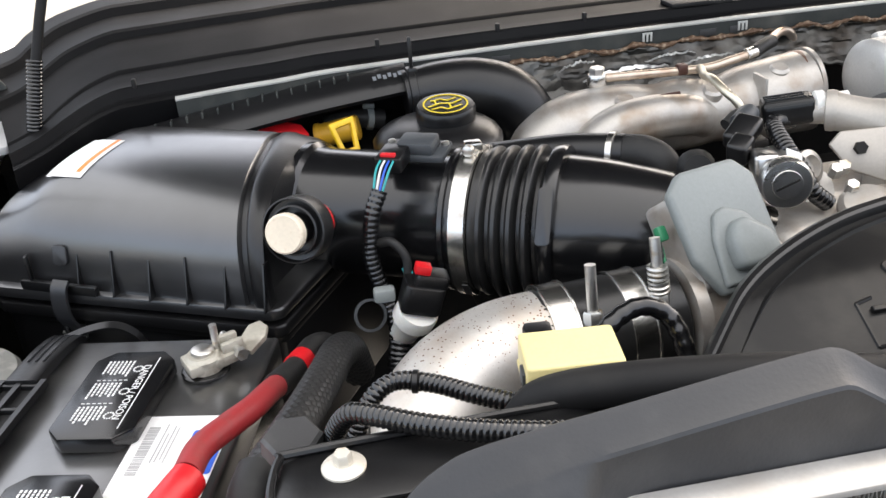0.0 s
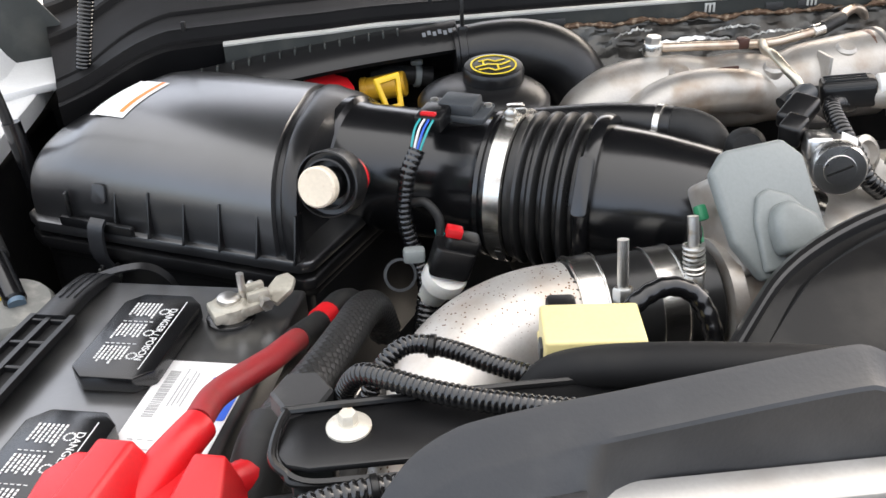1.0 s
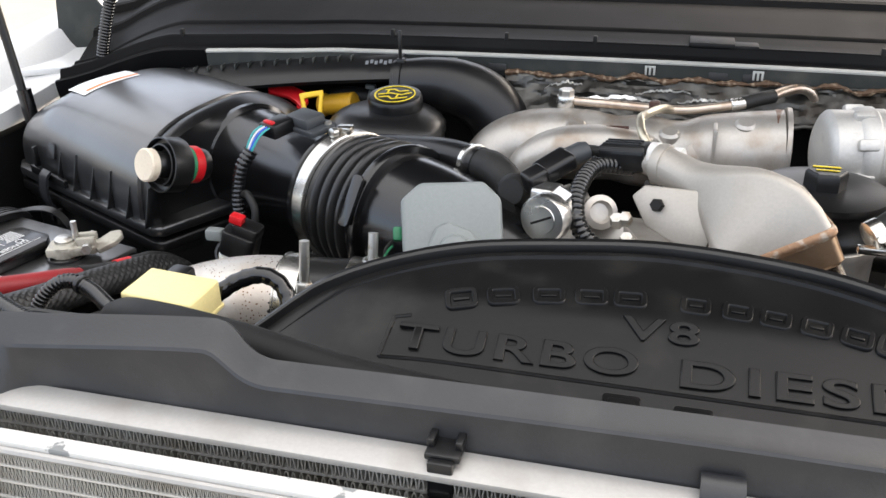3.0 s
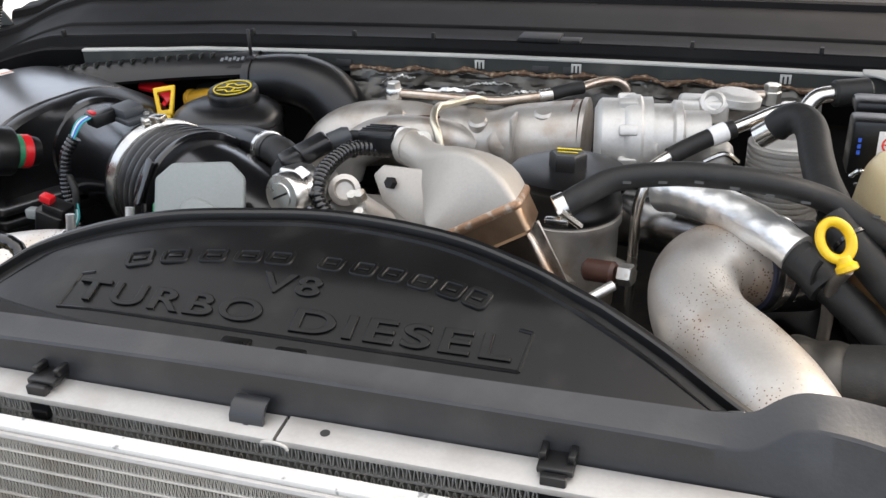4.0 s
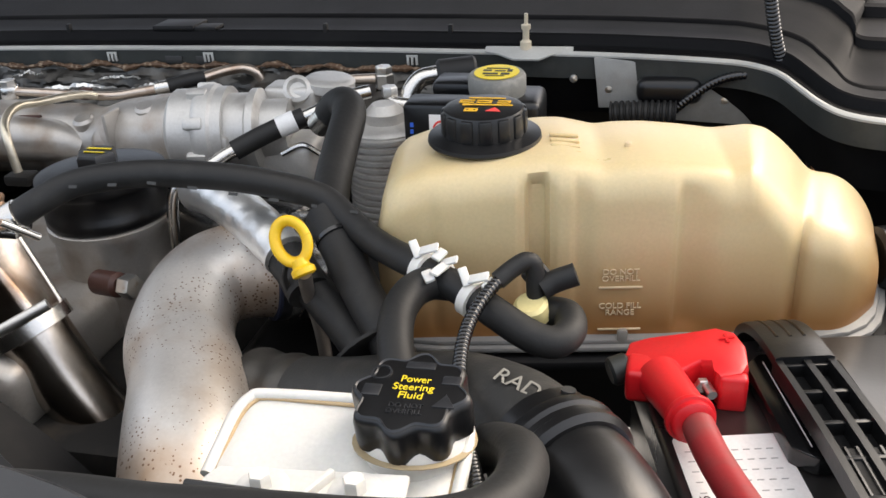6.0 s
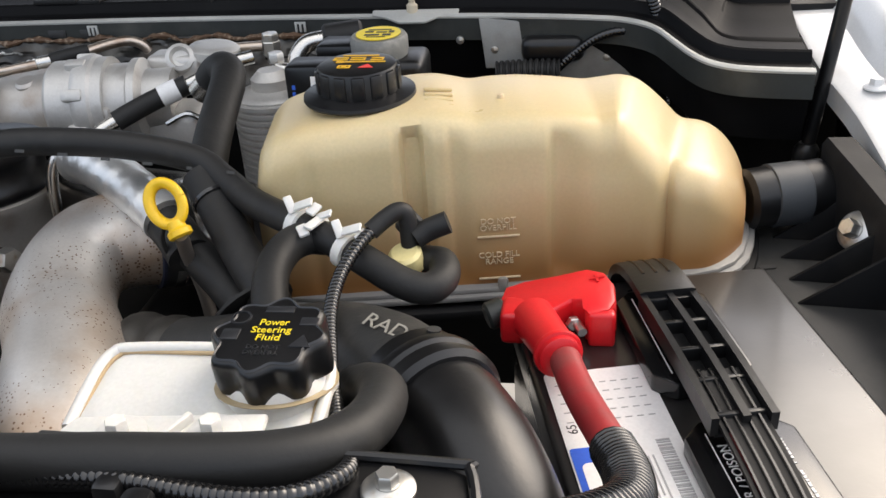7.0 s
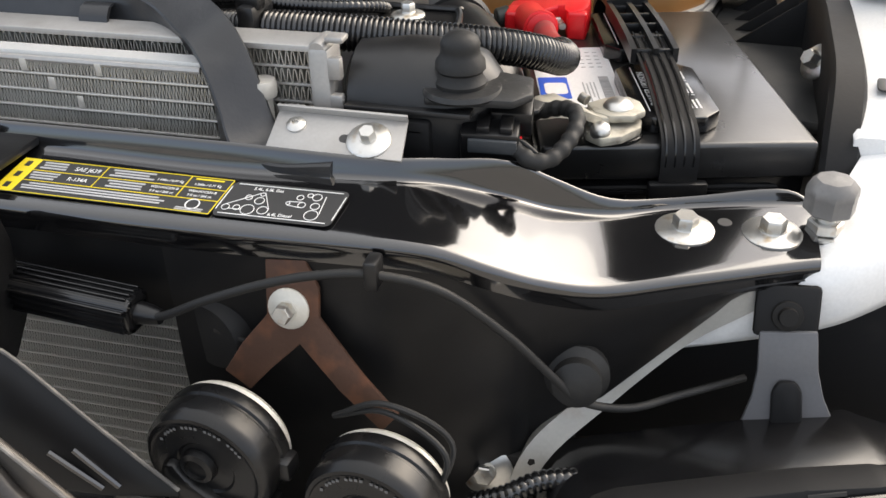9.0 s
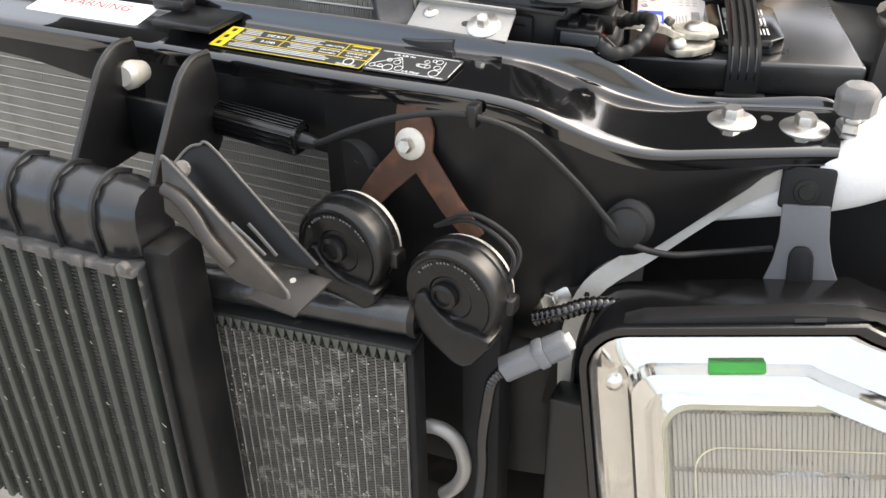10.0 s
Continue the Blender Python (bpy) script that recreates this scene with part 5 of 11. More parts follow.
def harness():
    t = thing("sensor_harness", (-0.46, 0.3, 1.15), "black taped sensor wiring with connectors and white sleeve", "wiring harness")
    base = P(-0.064, -0.05, 0.07)
    part("loom", corrugated([P(-0.065, -0.07, 0.055), P(-0.07, -0.082, 0.035), P(-0.072, -0.088, 0.0), P(-0.066, -0.088, -0.03), P(-0.058, -0.09, -0.05), P(-0.05, -0.098, -0.07)], 0.0075, 0.005, 0.1), LOOM, t)
    for k, mt in ((-0.006, TEAL), (-0.002, WHITEINK), (0.002, BLUEINK), (0.006, TEAL)):
        part("wire", sweep([P(-0.064 + k, -0.045, 0.076), P(-0.064 + k, -0.062, 0.070), P(-0.066 + k * 0.6, -0.074, 0.052), P(-0.068, -0.08, 0.04)], 0.0011, 6), mt, t)
    part("branch", sweep([P(-0.064, -0.085, 0.012), P(-0.05, -0.09, 0.016), P(-0.038, -0.092, 0.004), P(-0.036, -0.096, -0.014)], 0.004, 10), RUBBER, t)
    for k, mt in ((-0.003, TEAL), (0.001, WHITEINK), (0.004, TEAL)):
        part("wire", sweep([P(-0.038 + k, -0.094, -0.006), P(-0.032 + k, -0.098, -0.022), P(-0.036 + k, -0.104, -0.034)], 0.0011, 6), mt, t)
    c0, c1 = V(-0.452, 0.281, 1.168), V(-0.452, 0.279, 1.206)
    m = axes(c0, c1 - c0 + V(0.012, 0, 0), V(1, 0, 0))
    bm = prism(rounded(0.034, 0.026, 0.006), m, 0.026, 0.002)
    prism(rounded(0.028, 0.020, 0.004), m @ Matrix.Translation((0.004, 0, 0.024)), 0.012, 0.002, bm=bm)
    part("connector", bm, BLACK, t)
    part("locking_tab", box((-0.006, -0.004, 0.040), (0.013, 0.010, 0.008), m, 0.001), RED, t, "red locking tab")
    part("sleeve", lathe(V(-0.468, 0.303, 1.128), V(0.25, -0.36, 0.62), [(0.009, 0), (0.011, 0.004), (0.0125, 0.02), (0.0165, 0.034), (0.0185, 0.036), (0.0185, 0.046), (0.017, 0.05)], 24), WHITE, t, "white plastic sleeve")
    part("tail_loom", corrugated([(-0.466, 0.30, 1.138), (-0.472, 0.29, 1.11), (-0.474, 0.27, 1.085), (-0.478, 0.24, 1.06), (-0.49, 0.2, 1.02)], 0.0105, 0.005, 0.1), LOOM, t)
    part("white_wrap", sweep([(-0.4735, 0.272, 1.092), (-0.475, 0.258, 1.076)], 0.0125, 14), WHITE, t, "white tape wrap")
    part("ring_terminal", lathe(V(-0.49, 0.33, 1.14), V(0.2, -0.8, 0.4), [(0.0125, 0), (0.0150, 0), (0.0150, 0.002), (0.0125, 0.002)], 24, hollow=True), GREYBLACK, t)
    part("clip", box((-0.478, 0.287, 1.183), (0.018, 0.012, 0.012), None, 0.003), GREY, t, "small grey clip")


harness()


def bpoint(s, o, w, l, z):
    """A place on a battery: across (outer edge 0), back from its front edge, up from the top."""
    q = V(o[0] + w * 0.9715 - l * 0.237, o[1] + w * 0.237 + l * 0.9715, 1.158 + z)
    return V(s * q.x, q.y, q.z)


def bframe(s, o, w, l, z):
    x = V(s * 0.9715, 0.237, 0)
    y = V(-0.237 * s, 0.9715, 0)
    m = Matrix((x, y, V(0, 0, 1))).transposed().to_4x4()
    m.translation = bpoint(s, o, w, l, z)
    return m


def battery(s, o, lid_mtl):
    t = thing("battery", bpoint(s, o, -0.098, 0.155, -0.19), "black car battery with vent covers, white label and hold-down strap", "battery", group="car batteries")
    m = bframe(s, o, -0.0985, 0.155, -0.095)
    part("case", box((0, 0, -0.012), (0.19, 0.30, 0.168), m, 0.004), GLOSSY, t)
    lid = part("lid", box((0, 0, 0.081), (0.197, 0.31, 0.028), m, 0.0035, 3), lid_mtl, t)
    # ribbed grip along the front and back
    for yy in (-0.153, 0.153):
        bm = box((0, yy, 0.058), (0.15, 0.010, 0.004), m, 0.001)
        box((0, yy, 0.046), (0.13, 0.010, 0.004), m, 0.001, bm=bm)
        for k in range(6):
            box((-0.06 + 0.024 * k, yy, 0.052), (0.003, 0.010, 0.014), m, 0.0006, bm=bm)
        part("grip", bm, GLOSSY, t)
    for l0, l1 in ((0.017, 0.128), (0.163, 0.272)):
        L = l1 - l0
        c = bframe(s, o, -0.0965, (l0 + l1) / 2, 0.0005) @ Matrix.Diagonal((1, s, 1, 1))
        k = 0.012
        h = 0.0315
        poly = [(-h + k, -L / 2), (h - k, -L / 2), (h, -L / 2 + k), (h, L / 2 - k), (h - k, L / 2), (-h + k, L / 2), (-h, L / 2 - k), (-h, -L / 2 + k)]
        cover = part("vent_cover", prism(poly, c, 0.013, 0.002), GLOSSY, t, "black vent cover with white print")
        spin = c @ Matrix.Translation((0, 0, 0.0131)) @ pose(0, 0, 0, 0, 0, 90)
        random.seed(11)
        rows = []
        for block in (-1, 0, 1):
            for line in range(7):
                x = block * 0.029 - 0.011
                stop = block * 0.029 + random.uniform(0.003, 0.009)
                while x < stop:
                    w = random.uniform(0.0012, 0.0036)
                    rows.append((x + w / 2, -0.0185 + 0.0032 * line, w, 0.0015))
                    x += w + 0.0009
            rows += [(block * 0.029 + 0.007 * math.cos(q) * 0.5, 0.0075 + 0.0035 * math.sin(q), 0.0012, 0.0012) for q in [0.52 * k for k in range(12)]]
        rows.append((0, 0.0195, 0.088, 0.0007))
        rows += [(s * 0.0145 * 2 - 0.0145, -0.018 + 0.0042 * k, 0.0006, 0.0026) for s in (0, 1) for k in range(6)]
        part("fine_print", bars(spin, rows), WHITEINK, cover)
        letters("print_warning", "DANGER / POISON", 0.0080, spin @ pose(0, 0.0135, 0.0002), WHITEINK, cover, 0.0001)
    # label
    c = bframe(s, o, -0.157, 0.135, 0.0006) @ Matrix.Diagonal((1, s, 1, 1))
    lab = part("label", prism(rounded(0.066, 0.136, 0.004), c, 0.0004, 0), PAPER, t, "white battery label with blue panel and bar codes")
    part("blue_panel", prism(rounded(0.024, 0.046, 0.002), c @ Matrix.Translation((-0.02, -0.028, 0.0005)), 0.0003, 0), BLUEINK, lab)
    part("blue_mark", prism(rounded(0.018, 0.024, 0.004), c @ Matrix.Translation((-0.019, -0.030, 0.0009)), 0.0002, 0), PAPER, lab)
    random.seed(3)
    rows, x = [], -0.055
    while x < -0.005:
        w = random.choice((0.0006, 0.001, 0.0015))
        rows.append((0.022, x, 0.008, w))
        x += w + random.choice((0.0006, 0.001))
    part("bar_code", bars(c @ Matrix.Translation((0, 0, 0.0005)), rows), GREYINK, lab)
    rows = [(0.004 + 0.003 * j, -0.036 + random.uniform(-0.004, 0.004), 0.0009, random.uniform(0.03, 0.05)) for j in range(4)]
    rows += [(-0.026 + 0.007 * (j % 8), 0.018 + 0.009 * (j // 8), 0.004, 0.0006) for j in range(40)]
    part("fine_print", bars(c @ Matrix.Translation((0, 0, 0.0005)), rows), GREYINK, lab)
    letters("print_size", "65", 0.0085, c @ pose(-0.026, 0.012, 0.0005, 0, 0, 90), INK_AND_HOLE, lab, 0.0001)
    return t


BATT = material("worn_battery_lid", (0.012, 0.012, 0.012), 0.3, var=0.3, rvar=0.1, second=(0.045, 0.043, 0.042), mix=(0.4, 0.8), sscale=14, bump=0.08, spec=0.65, coat=0.35, coatr=0.16)
# scuffed like the other lid, but paled to stand in for reflected sky
SHEENLID = material("dusty_scuffed_lid_with_sheen", (0.018, 0.018, 0.018), 0.32, var=0.3, rvar=0.1, second=(0.085, 0.083, 0.08), mix=(0.42, 0.7), sscale=14, bump=0.1, spec=1.0, coat=1.0, coatr=0.22)
SHEENLID.node_tree.nodes["Principled BSDF"].inputs["Coat IOR"].default_value = 1.8
O2, O1 = (0.81, 0.051), (0.833, 0.034)
battery(1, O2, BATT)
battery(-1, O1, SHEENLID)


def strap(s, o, w0=-0.0995, lift=1.0, high=0.006, wide=1.0):
    t = thing("hold_down_strap", bpoint(s, o, w0, 0.155, 0.02), "black plastic battery hold-down strap with ladder frame", "strap", group="battery straps")
    # the flexible ribbed band at the front
    def band(w):
        return [bpoint(s, o, w, l, z * lift) for l, z in ((0.150, 0.030), (0.12, 0.028), (0.07, 0.024), (0.03, 0.016), (0.004, 0.008), (-0.006, -0.004), (-0.008, -0.03))]
    part("band", sweep(band(w0), 1.0, sub=6, shape=[(-0.0135, -0.0012), (0.0135, -0.0012), (0.0135, 0.0012), (-0.0135, 0.0012)]), MATTE, t)
    for k in (-0.010, -0.0035, 0.003, 0.0095):
        part("rib", sweep([p + V(0, 0, 0.0015) for p in band(w0 + k)], 0.0013, 6, 5), GLOSSY, t)
    # ladder frame over the middle
    def rail(w, hz):
        return [bpoint(s, o, w, l, z * lift + hz) for l, z in ((0.105, 0.0275), (0.150, 0.0290), (0.20, 0.028), (0.24, 0.0255))]
    sq = [(-0.0022, -high), (0.0022, -high), (0.0022, high), (-0.0022, high)]
    for w in (w0 - 0.0165, w0 + 0.0165, w0 + 0.001):
        part("rail", sweep(rail(w, 0.0), 1.0, sub=5, shape=sq), BLACK, t)
    part("floor", sweep([p - V(0, 0, high) for p in rail(w0, 0.0)], 1.0, sub=5, shape=[(-0.016, -0.001), (0.016, -0.001), (0.016, 0.001), (-0.016, 0.001)]), MATTE, t)
    for l, z in ((0.112, 0.026), (0.142, 0.027), (0.172, 0.0275), (0.203, 0.0265), (0.234, 0.0245)):
        part("rung", box((0, 0, 0), (0.034, 0.0036, high * 1.7), bframe(s, o, w0, l, z * lift), 0.001), BLACK, t)
    # solid curved end behind it
    end = lambda w: [bpoint(s, o, w, l, z * lift) for l, z in ((0.236, 0.031), (0.262, 0.0295), (0.285, 0.025), (0.303, 0.016), (0.314, 0.003), (0.319, -0.02))]
    part("rear_end", sweep(end(w0), 1.0, sub=6, shape=[(wide * x, z) for x, z in ((-0.0187, -0.0045), (0.0187, -0.0045), (0.0187, 0.0020), (0.0160, 0.0030), (-0.0160, 0.0030), (-0.0187, 0.0020))]), BLACK, t)
    for k in (-0.009 * wide, 0.0, 0.009 * wide):
        part("rib", sweep([p + V(0, 0, 0.003) for p in end(w0 + k)[1:5]], 0.0011, 6, 5), GLOSSY, t)
    part("buckle", box((0, 0, 0), (0.042, 0.008, 0.014), bframe(s, o, w0, -0.009, -0.032), 0.002), BLACK, t)
    return t


strap(1, O2)
loose = strap(-1, O1, -0.014, 0.32, 0.003, 0.7)
part("tail", sweep([(-0.775, 0.322, 1.152), (-0.764, 0.336, 1.154), (-0.747, 0.341, 1.157), (-0.728, 0.342, 1.1615), (-0.709, 0.342, 1.162), (-0.695, 0.342, 1.154), (-0.686, 0.342, 1.138), (-0.680, 0.345, 1.10)], 1.0, sub=6, shape=[(-0.0045, -0.0011), (0.0045, -0.0011), (0.0045, 0.0011), (-0.0045, 0.0011)]), BLACK, loose, "loose black strap end")


def post_clamp(s, o, w, l, name, ang):
    """A cast lead battery clamp with its bolt and stud."""
    c = bpoint(s, o, w, l, 0)
    t = thing("terminal_clamp", c, name, "battery terminal", group="negative clamps")
    part("seat_ring", lathe(c + V(0, 0, 0.0005), (0, 0, 1), [(0.019, 0), (0.019, 0.002), (0.017, 0.003), (0.0001, 0.003)], 28), GLOSSY, t)
    part("collar", lathe(c + V(0, 0, 0.002), (0, 0, 1), [(0.013, 0), (0.0145, 0.001), (0.0145, 0.012), (0.012, 0.0145), (0.0001, 0.0145)], 24), LEAD, t)
    part("post_top", lathe(c + V(0, 0, 0.0165), (0.1, 0, 1), [(0.009, 0), (0.0088, 0.003), (0.007, 0.0045), (0.0001, 0.0048)], 20), ZINC, t)
    m = axes(c + V(0, 0, 0.009), (0, 0, 1), V(math.cos(radians(ang)), math.sin(radians(ang)), 0))
    b = prism([(-0.016, -0.013), (0.010, -0.014), (0.030, -0.012), (0.034, -0.006), (0.034, 0.004), (0.026, 0.012), (0.0, 0.014), (-0.015, 0.012)], m @ Matrix.Translation((0, 0, -0.004)), 0.009, 0.002)
    part("body", b, LEAD, t)
    for k in (-0.007, 0.006):
        part("ear", box((0.022, k, 0.006), (0.018, 0.006, 0.014), m, 0.002), LEAD, t)
    part("clamp_bolt", rod(m @ V(0.024, -0.021, 0.006), m @ V(0.024, 0.018, 0.006), 0.0032, 12), ZINC, t)
    part("clamp_nut", hexhead(m @ V(0.024, -0.022, 0.006), m.to_3x3() @ V(0, 1, 0), 0.009, 0.006), ZINC, t)
    part("stud", rod(m @ V(0.012, 0.0, 0.006), m @ V(0.012, 0, 0.028), 0.003, 10), ZINC, t)
    part("lug", prism([(-0.012, -0.010), (0.006, -0.011), (0.016, -0.006), (0.018, 0.003), (0.010, 0.009), (-0.004, 0.007), (-0.012, 0.010)], m @ Matrix.Translation((0.040, 0.0, 0.001)) @ pose(0, 0, 0, 8, -16, 25), 0.006, 0.0015), LEAD, t)
    return t


post_clamp(-1, O1, -0.150, 0.262, "corroded white grey lead clamp on the battery post", 25)


def braided(pts, r):
    """A hose with a woven relief of crossing strands."""
    line = spline(pts, 40)
    secs, s, side = [], 0.0, None
    for i, p in enumerate(line):
        tg = (line[min(i + 1, len(line) - 1)] - line[max(i - 1, 0)]).normalized()
        side = (tg.cross(V(0, 0, 1)) if side is None else side - tg * side.dot(tg)).normalized()
        up = side.cross(tg)
        s += (p - line[i - 1]).length if i else 0.0
        ring = []
        for k in range(56):
            q = 2 * math.pi * k / 56
            h = max(math.sin(12 * q + s * 950), math.sin(12 * q - s * 950))
            w = r * (1 + 0.05 * h)
            ring.append(p + side * (w * math.cos(q)) + up * (w * math.sin(q)))
        secs.append(ring)
    return rings(None, secs)


def wedge(m, low, high, bev=0.003):
    """A rounded block between two four-cornered outlines in the frame m."""
    bm = rings(None, [[m @ V(*p) for p in low], [m @ V(*p) for p in high]])
    bmesh.ops.bevel(bm, geom=bm.edges[:], offset=bev, segments=3, profile=0.6, affect="EDGES")
    return bm


def boot_one():
    t = thing("terminal_boot", (-0.64, 0.03, 1.17), "bright red plastic boot over the positive battery post", "terminal cover")
    m = axes(V(-0.655, 0.022, 1.172), V(0, 0, 1), V(0.96, -0.25, 0))
    poly = [(-0.045, -0.03), (0.03, -0.034), (0.045, -0.02), (0.046, 0.018), (0.03, 0.034), (0.012, 0.032), (0.006, 0.024), (-0.012, 0.024), (-0.018, 0.032), (-0.04, 0.03), (-0.05, 0.012)]
    part("shell", prism(poly, m, 0.028, 0.0035, 3), RED, t)
    part("shoulder", wedge(m, [(-0.030, -0.034, 0.018), (0.018, -0.036, 0.018), (0.018, 0.026, 0.018), (-0.024, 0.026, 0.018)], [(-0.020, -0.024, 0.044), (0.002, -0.026, 0.046), (0.007, 0.018, 0.050), (-0.014, 0.018, 0.050)]), RED, t)
    part("shoulder", wedge(m, [(0.028, -0.036, 0.010), (0.072, -0.032, 0.010), (0.066, 0.026, 0.010), (0.034, 0.026, 0.010)], [(0.034, -0.016, 0.034), (0.066, -0.014, 0.036), (0.059, 0.017, 0.046), (0.041, 0.017, 0.046)]), RED, t)
    part("neck", sweep([(-0.645, 0.022, 1.190), (-0.632, 0.04, 1.200), (-0.622, 0.055, 1.204), (-0.616, 0.067, 1.2045)], lambda u, s: 0.0135 - 0.0025 * u, 20), RED, t)
    part("side_neck", sweep([(-0.62, 0.02, 1.19), (-0.598, 0.03, 1.19), (-0.585, 0.04, 1.189)], 0.0105, 16), RED, t)
    c = thing("positive_cable", (-0.58, 0.15, 1.16), "dusty dark red battery cable with black sleeve", "cable")
    part("cable", sweep([(-0.618, 0.072, 1.203), (-0.6125, 0.100, 1.199), (-0.600, 0.123, 1.194), (-0.584, 0.152, 1.186), (-0.574, 0.181, 1.177), (-0.568, 0.203, 1.168), (-0.561, 0.221, 1.163)], 0.0088, 18), REDCABLE, c)
    part("sleeve", sweep([(-0.5665, 0.2085, 1.1665), (-0.560, 0.223, 1.1625), (-0.5525, 0.239, 1.160), (-0.546, 0.256, 1.158), (-0.5395, 0.270, 1.155), (-0.530, 0.288, 1.142), (-0.52, 0.30, 1.11)], 0.0097, 16), RUBBER, c)
    part("upper_sleeve", sweep([(-0.570, 0.197, 1.1705), (-0.5665, 0.208, 1.1665), (-0.561, 0.221, 1.163)], 0.0102, 16), RUBBER, c)
    part("tape", sweep([(-0.556, 0.2325, 1.1612), (-0.5495, 0.2465, 1.1590)], 0.0104, 16), RED, c, "bright red tape ring")
    h = thing("braided_hose", (-0.55, 0.13, 1.16), "black braided hose beside the battery", "hose")
    part("hose", braided([(-0.588, 0.028, 1.165), (-0.583, 0.048, 1.188), (-0.574, 0.07, 1.195), (-0.564, 0.10, 1.190), (-0.548, 0.145, 1.183), (-0.533, 0.195, 1.174), (-0.522, 0.240, 1.163), (-0.513, 0.270, 1.145), (-0.507, 0.29, 1.11)], 0.0135), RUBBERB, h)
    part("end_sleeve", sweep([(-0.594, 0.012, 1.15), (-0.589, 0.03, 1.17), (-0.581, 0.052, 1.19), (-0.5735, 0.07, 1.197)], 0.0165, 18), RUBBER, h)
    h2 = thing("wiring_bundle", (-0.5, 0.2, 1.12), "grimy taped wiring bundle beside the hose", "cable")
    part("bundle", sweep([(-0.54, 0.05, 1.15), (-0.522, 0.11, 1.165), (-0.502, 0.17, 1.155), (-0.488, 0.22, 1.135), (-0.48, 0.27, 1.10)], 0.011, 14), RUBBER, h2)
    for k in (0.10, 0.16, 0.20):
        part("white_tape", lathe(V(-0.526 + (k - 0.10) * 0.35, k, 1.166 - (k - 0.10) * 0.2), V(0.33, 1, -0.2), [(0.0112, 0), (0.0118, 0.0005), (0.0118, 0.006), (0.0112, 0.0065)], 14), GREY, h2)
    k = thing("radiator_peg", (-0.553, 0.045, 1.21), "black hexagonal plastic peg on the bracket", "peg")
    part("stem", lathe(V(-0.553, 0.047, 1.20), (0, 0, 1), [(0.013, 0), (0.013, 0.026)], 18), BLACK, k)
    part("cap", hexhead(V(-0.553, 0.047, 1.226), (0.05, -0.1, 1), 0.03, 0.013), PEG, k, "dark grey hexagon cap")


RUBBERB = material("black_braided_sleeve", (0.016, 0.016, 0.016), 0.45, var=0.2, spec=0.5)
PEG = material("worn_dark_grey_plastic", (0.045, 0.045, 0.046), 0.42, var=0.3, second=(0.085, 0.083, 0.08), mix=(0.55, 0.75), sscale=60)
boot_one()


def cold_pipe():
    t = thing("intercooler_pipe", (-0.42, 0.17, 1.1), "brushed aluminium intercooler pipe with rubber coupler and band clamps", "pipe")
    part("elbow", sweep([(-0.495, 0.05, 1.0), (-0.495, 0.055, 1.06), (-0.492, 0.085, 1.11), (-0.478, 0.13, 1.142), (-0.445, 0.172, 1.160), (-0.40, 0.197, 1.166), (-0.345, 0.205, 1.166)], 0.0415, 40), SPECK, t)
    part("coupler", rod((-0.372, 0.203, 1.1655), (-0.262, 0.211, 1.168), 0.0425, 36, bev=0.002), RUBBERG, t, "black rubber coupler")
    d = V(0.11, 0.008, 0.0025).normalized()
    for x in (-0.356, -0.298):
        p = V(x - 0.012, 0.2035 + (x + 0.372) * 0.07, 1.166)
        b = part("band_clamp", lathe(p, d, [(0.0425, 0), (0.0442, 0.0008), (0.0442, 0.0205), (0.0425, 0.0213)], 40), STEEL, t, "wide stainless band clamp")
        part("edge", lathe(p + d * 0.0, d, [(0.0443, 0), (0.0452, 0.0006), (0.0452, 0.0018), (0.0443, 0.0024)], 40), STEEL, b)
        part("edge", lathe(p + d * 0.019, d, [(0.0443, 0), (0.0452, 0.0006), (0.0452, 0.0018), (0.0443, 0.0024)], 40), STEEL, b)
    for top, base, spring in ((V(-0.337, 0.182, 1.240), V(-0.337, 0.172, 1.190), False), (V(-0.283, 0.197, 1.246), V(-0.282, 0.180, 1.190), True)):
        c = part("clamp_stud", rod(base, top, 0.0042, 12), ZINC, t)
        dd = (top - base).normalized()
        part("nut", hexhead(base + dd * 0.006, dd, 0.013, 0.010), ZINC, c)
        part("block", box(base - V(0, 0, 0.0), (0.018, 0.014, 0.012), None, 0.003), STEEL, c)
        if spring:
            pts = [base + dd * (0.016 + 0.022 * k / 48) + V(0.007 * math.cos(k * math.pi / 4), 0.007 * math.sin(k * math.pi / 4), 0) for k in range(49)]
            part("spring", sweep(pts, 0.0014, 6, 2), ZINC, c)
    part("throttle_body", lathe(V(-0.262, 0.211, 1.168), V(1, 0.12, 0), [(0.036, 0), (0.046, 0.002), (0.047, 0.012), (0.040, 0.016), (0.038, 0.07), (0.05, 0.074), (0.05, 0.09)], 32), ALU, t, "cast aluminium throttle body")


cold_pipe()


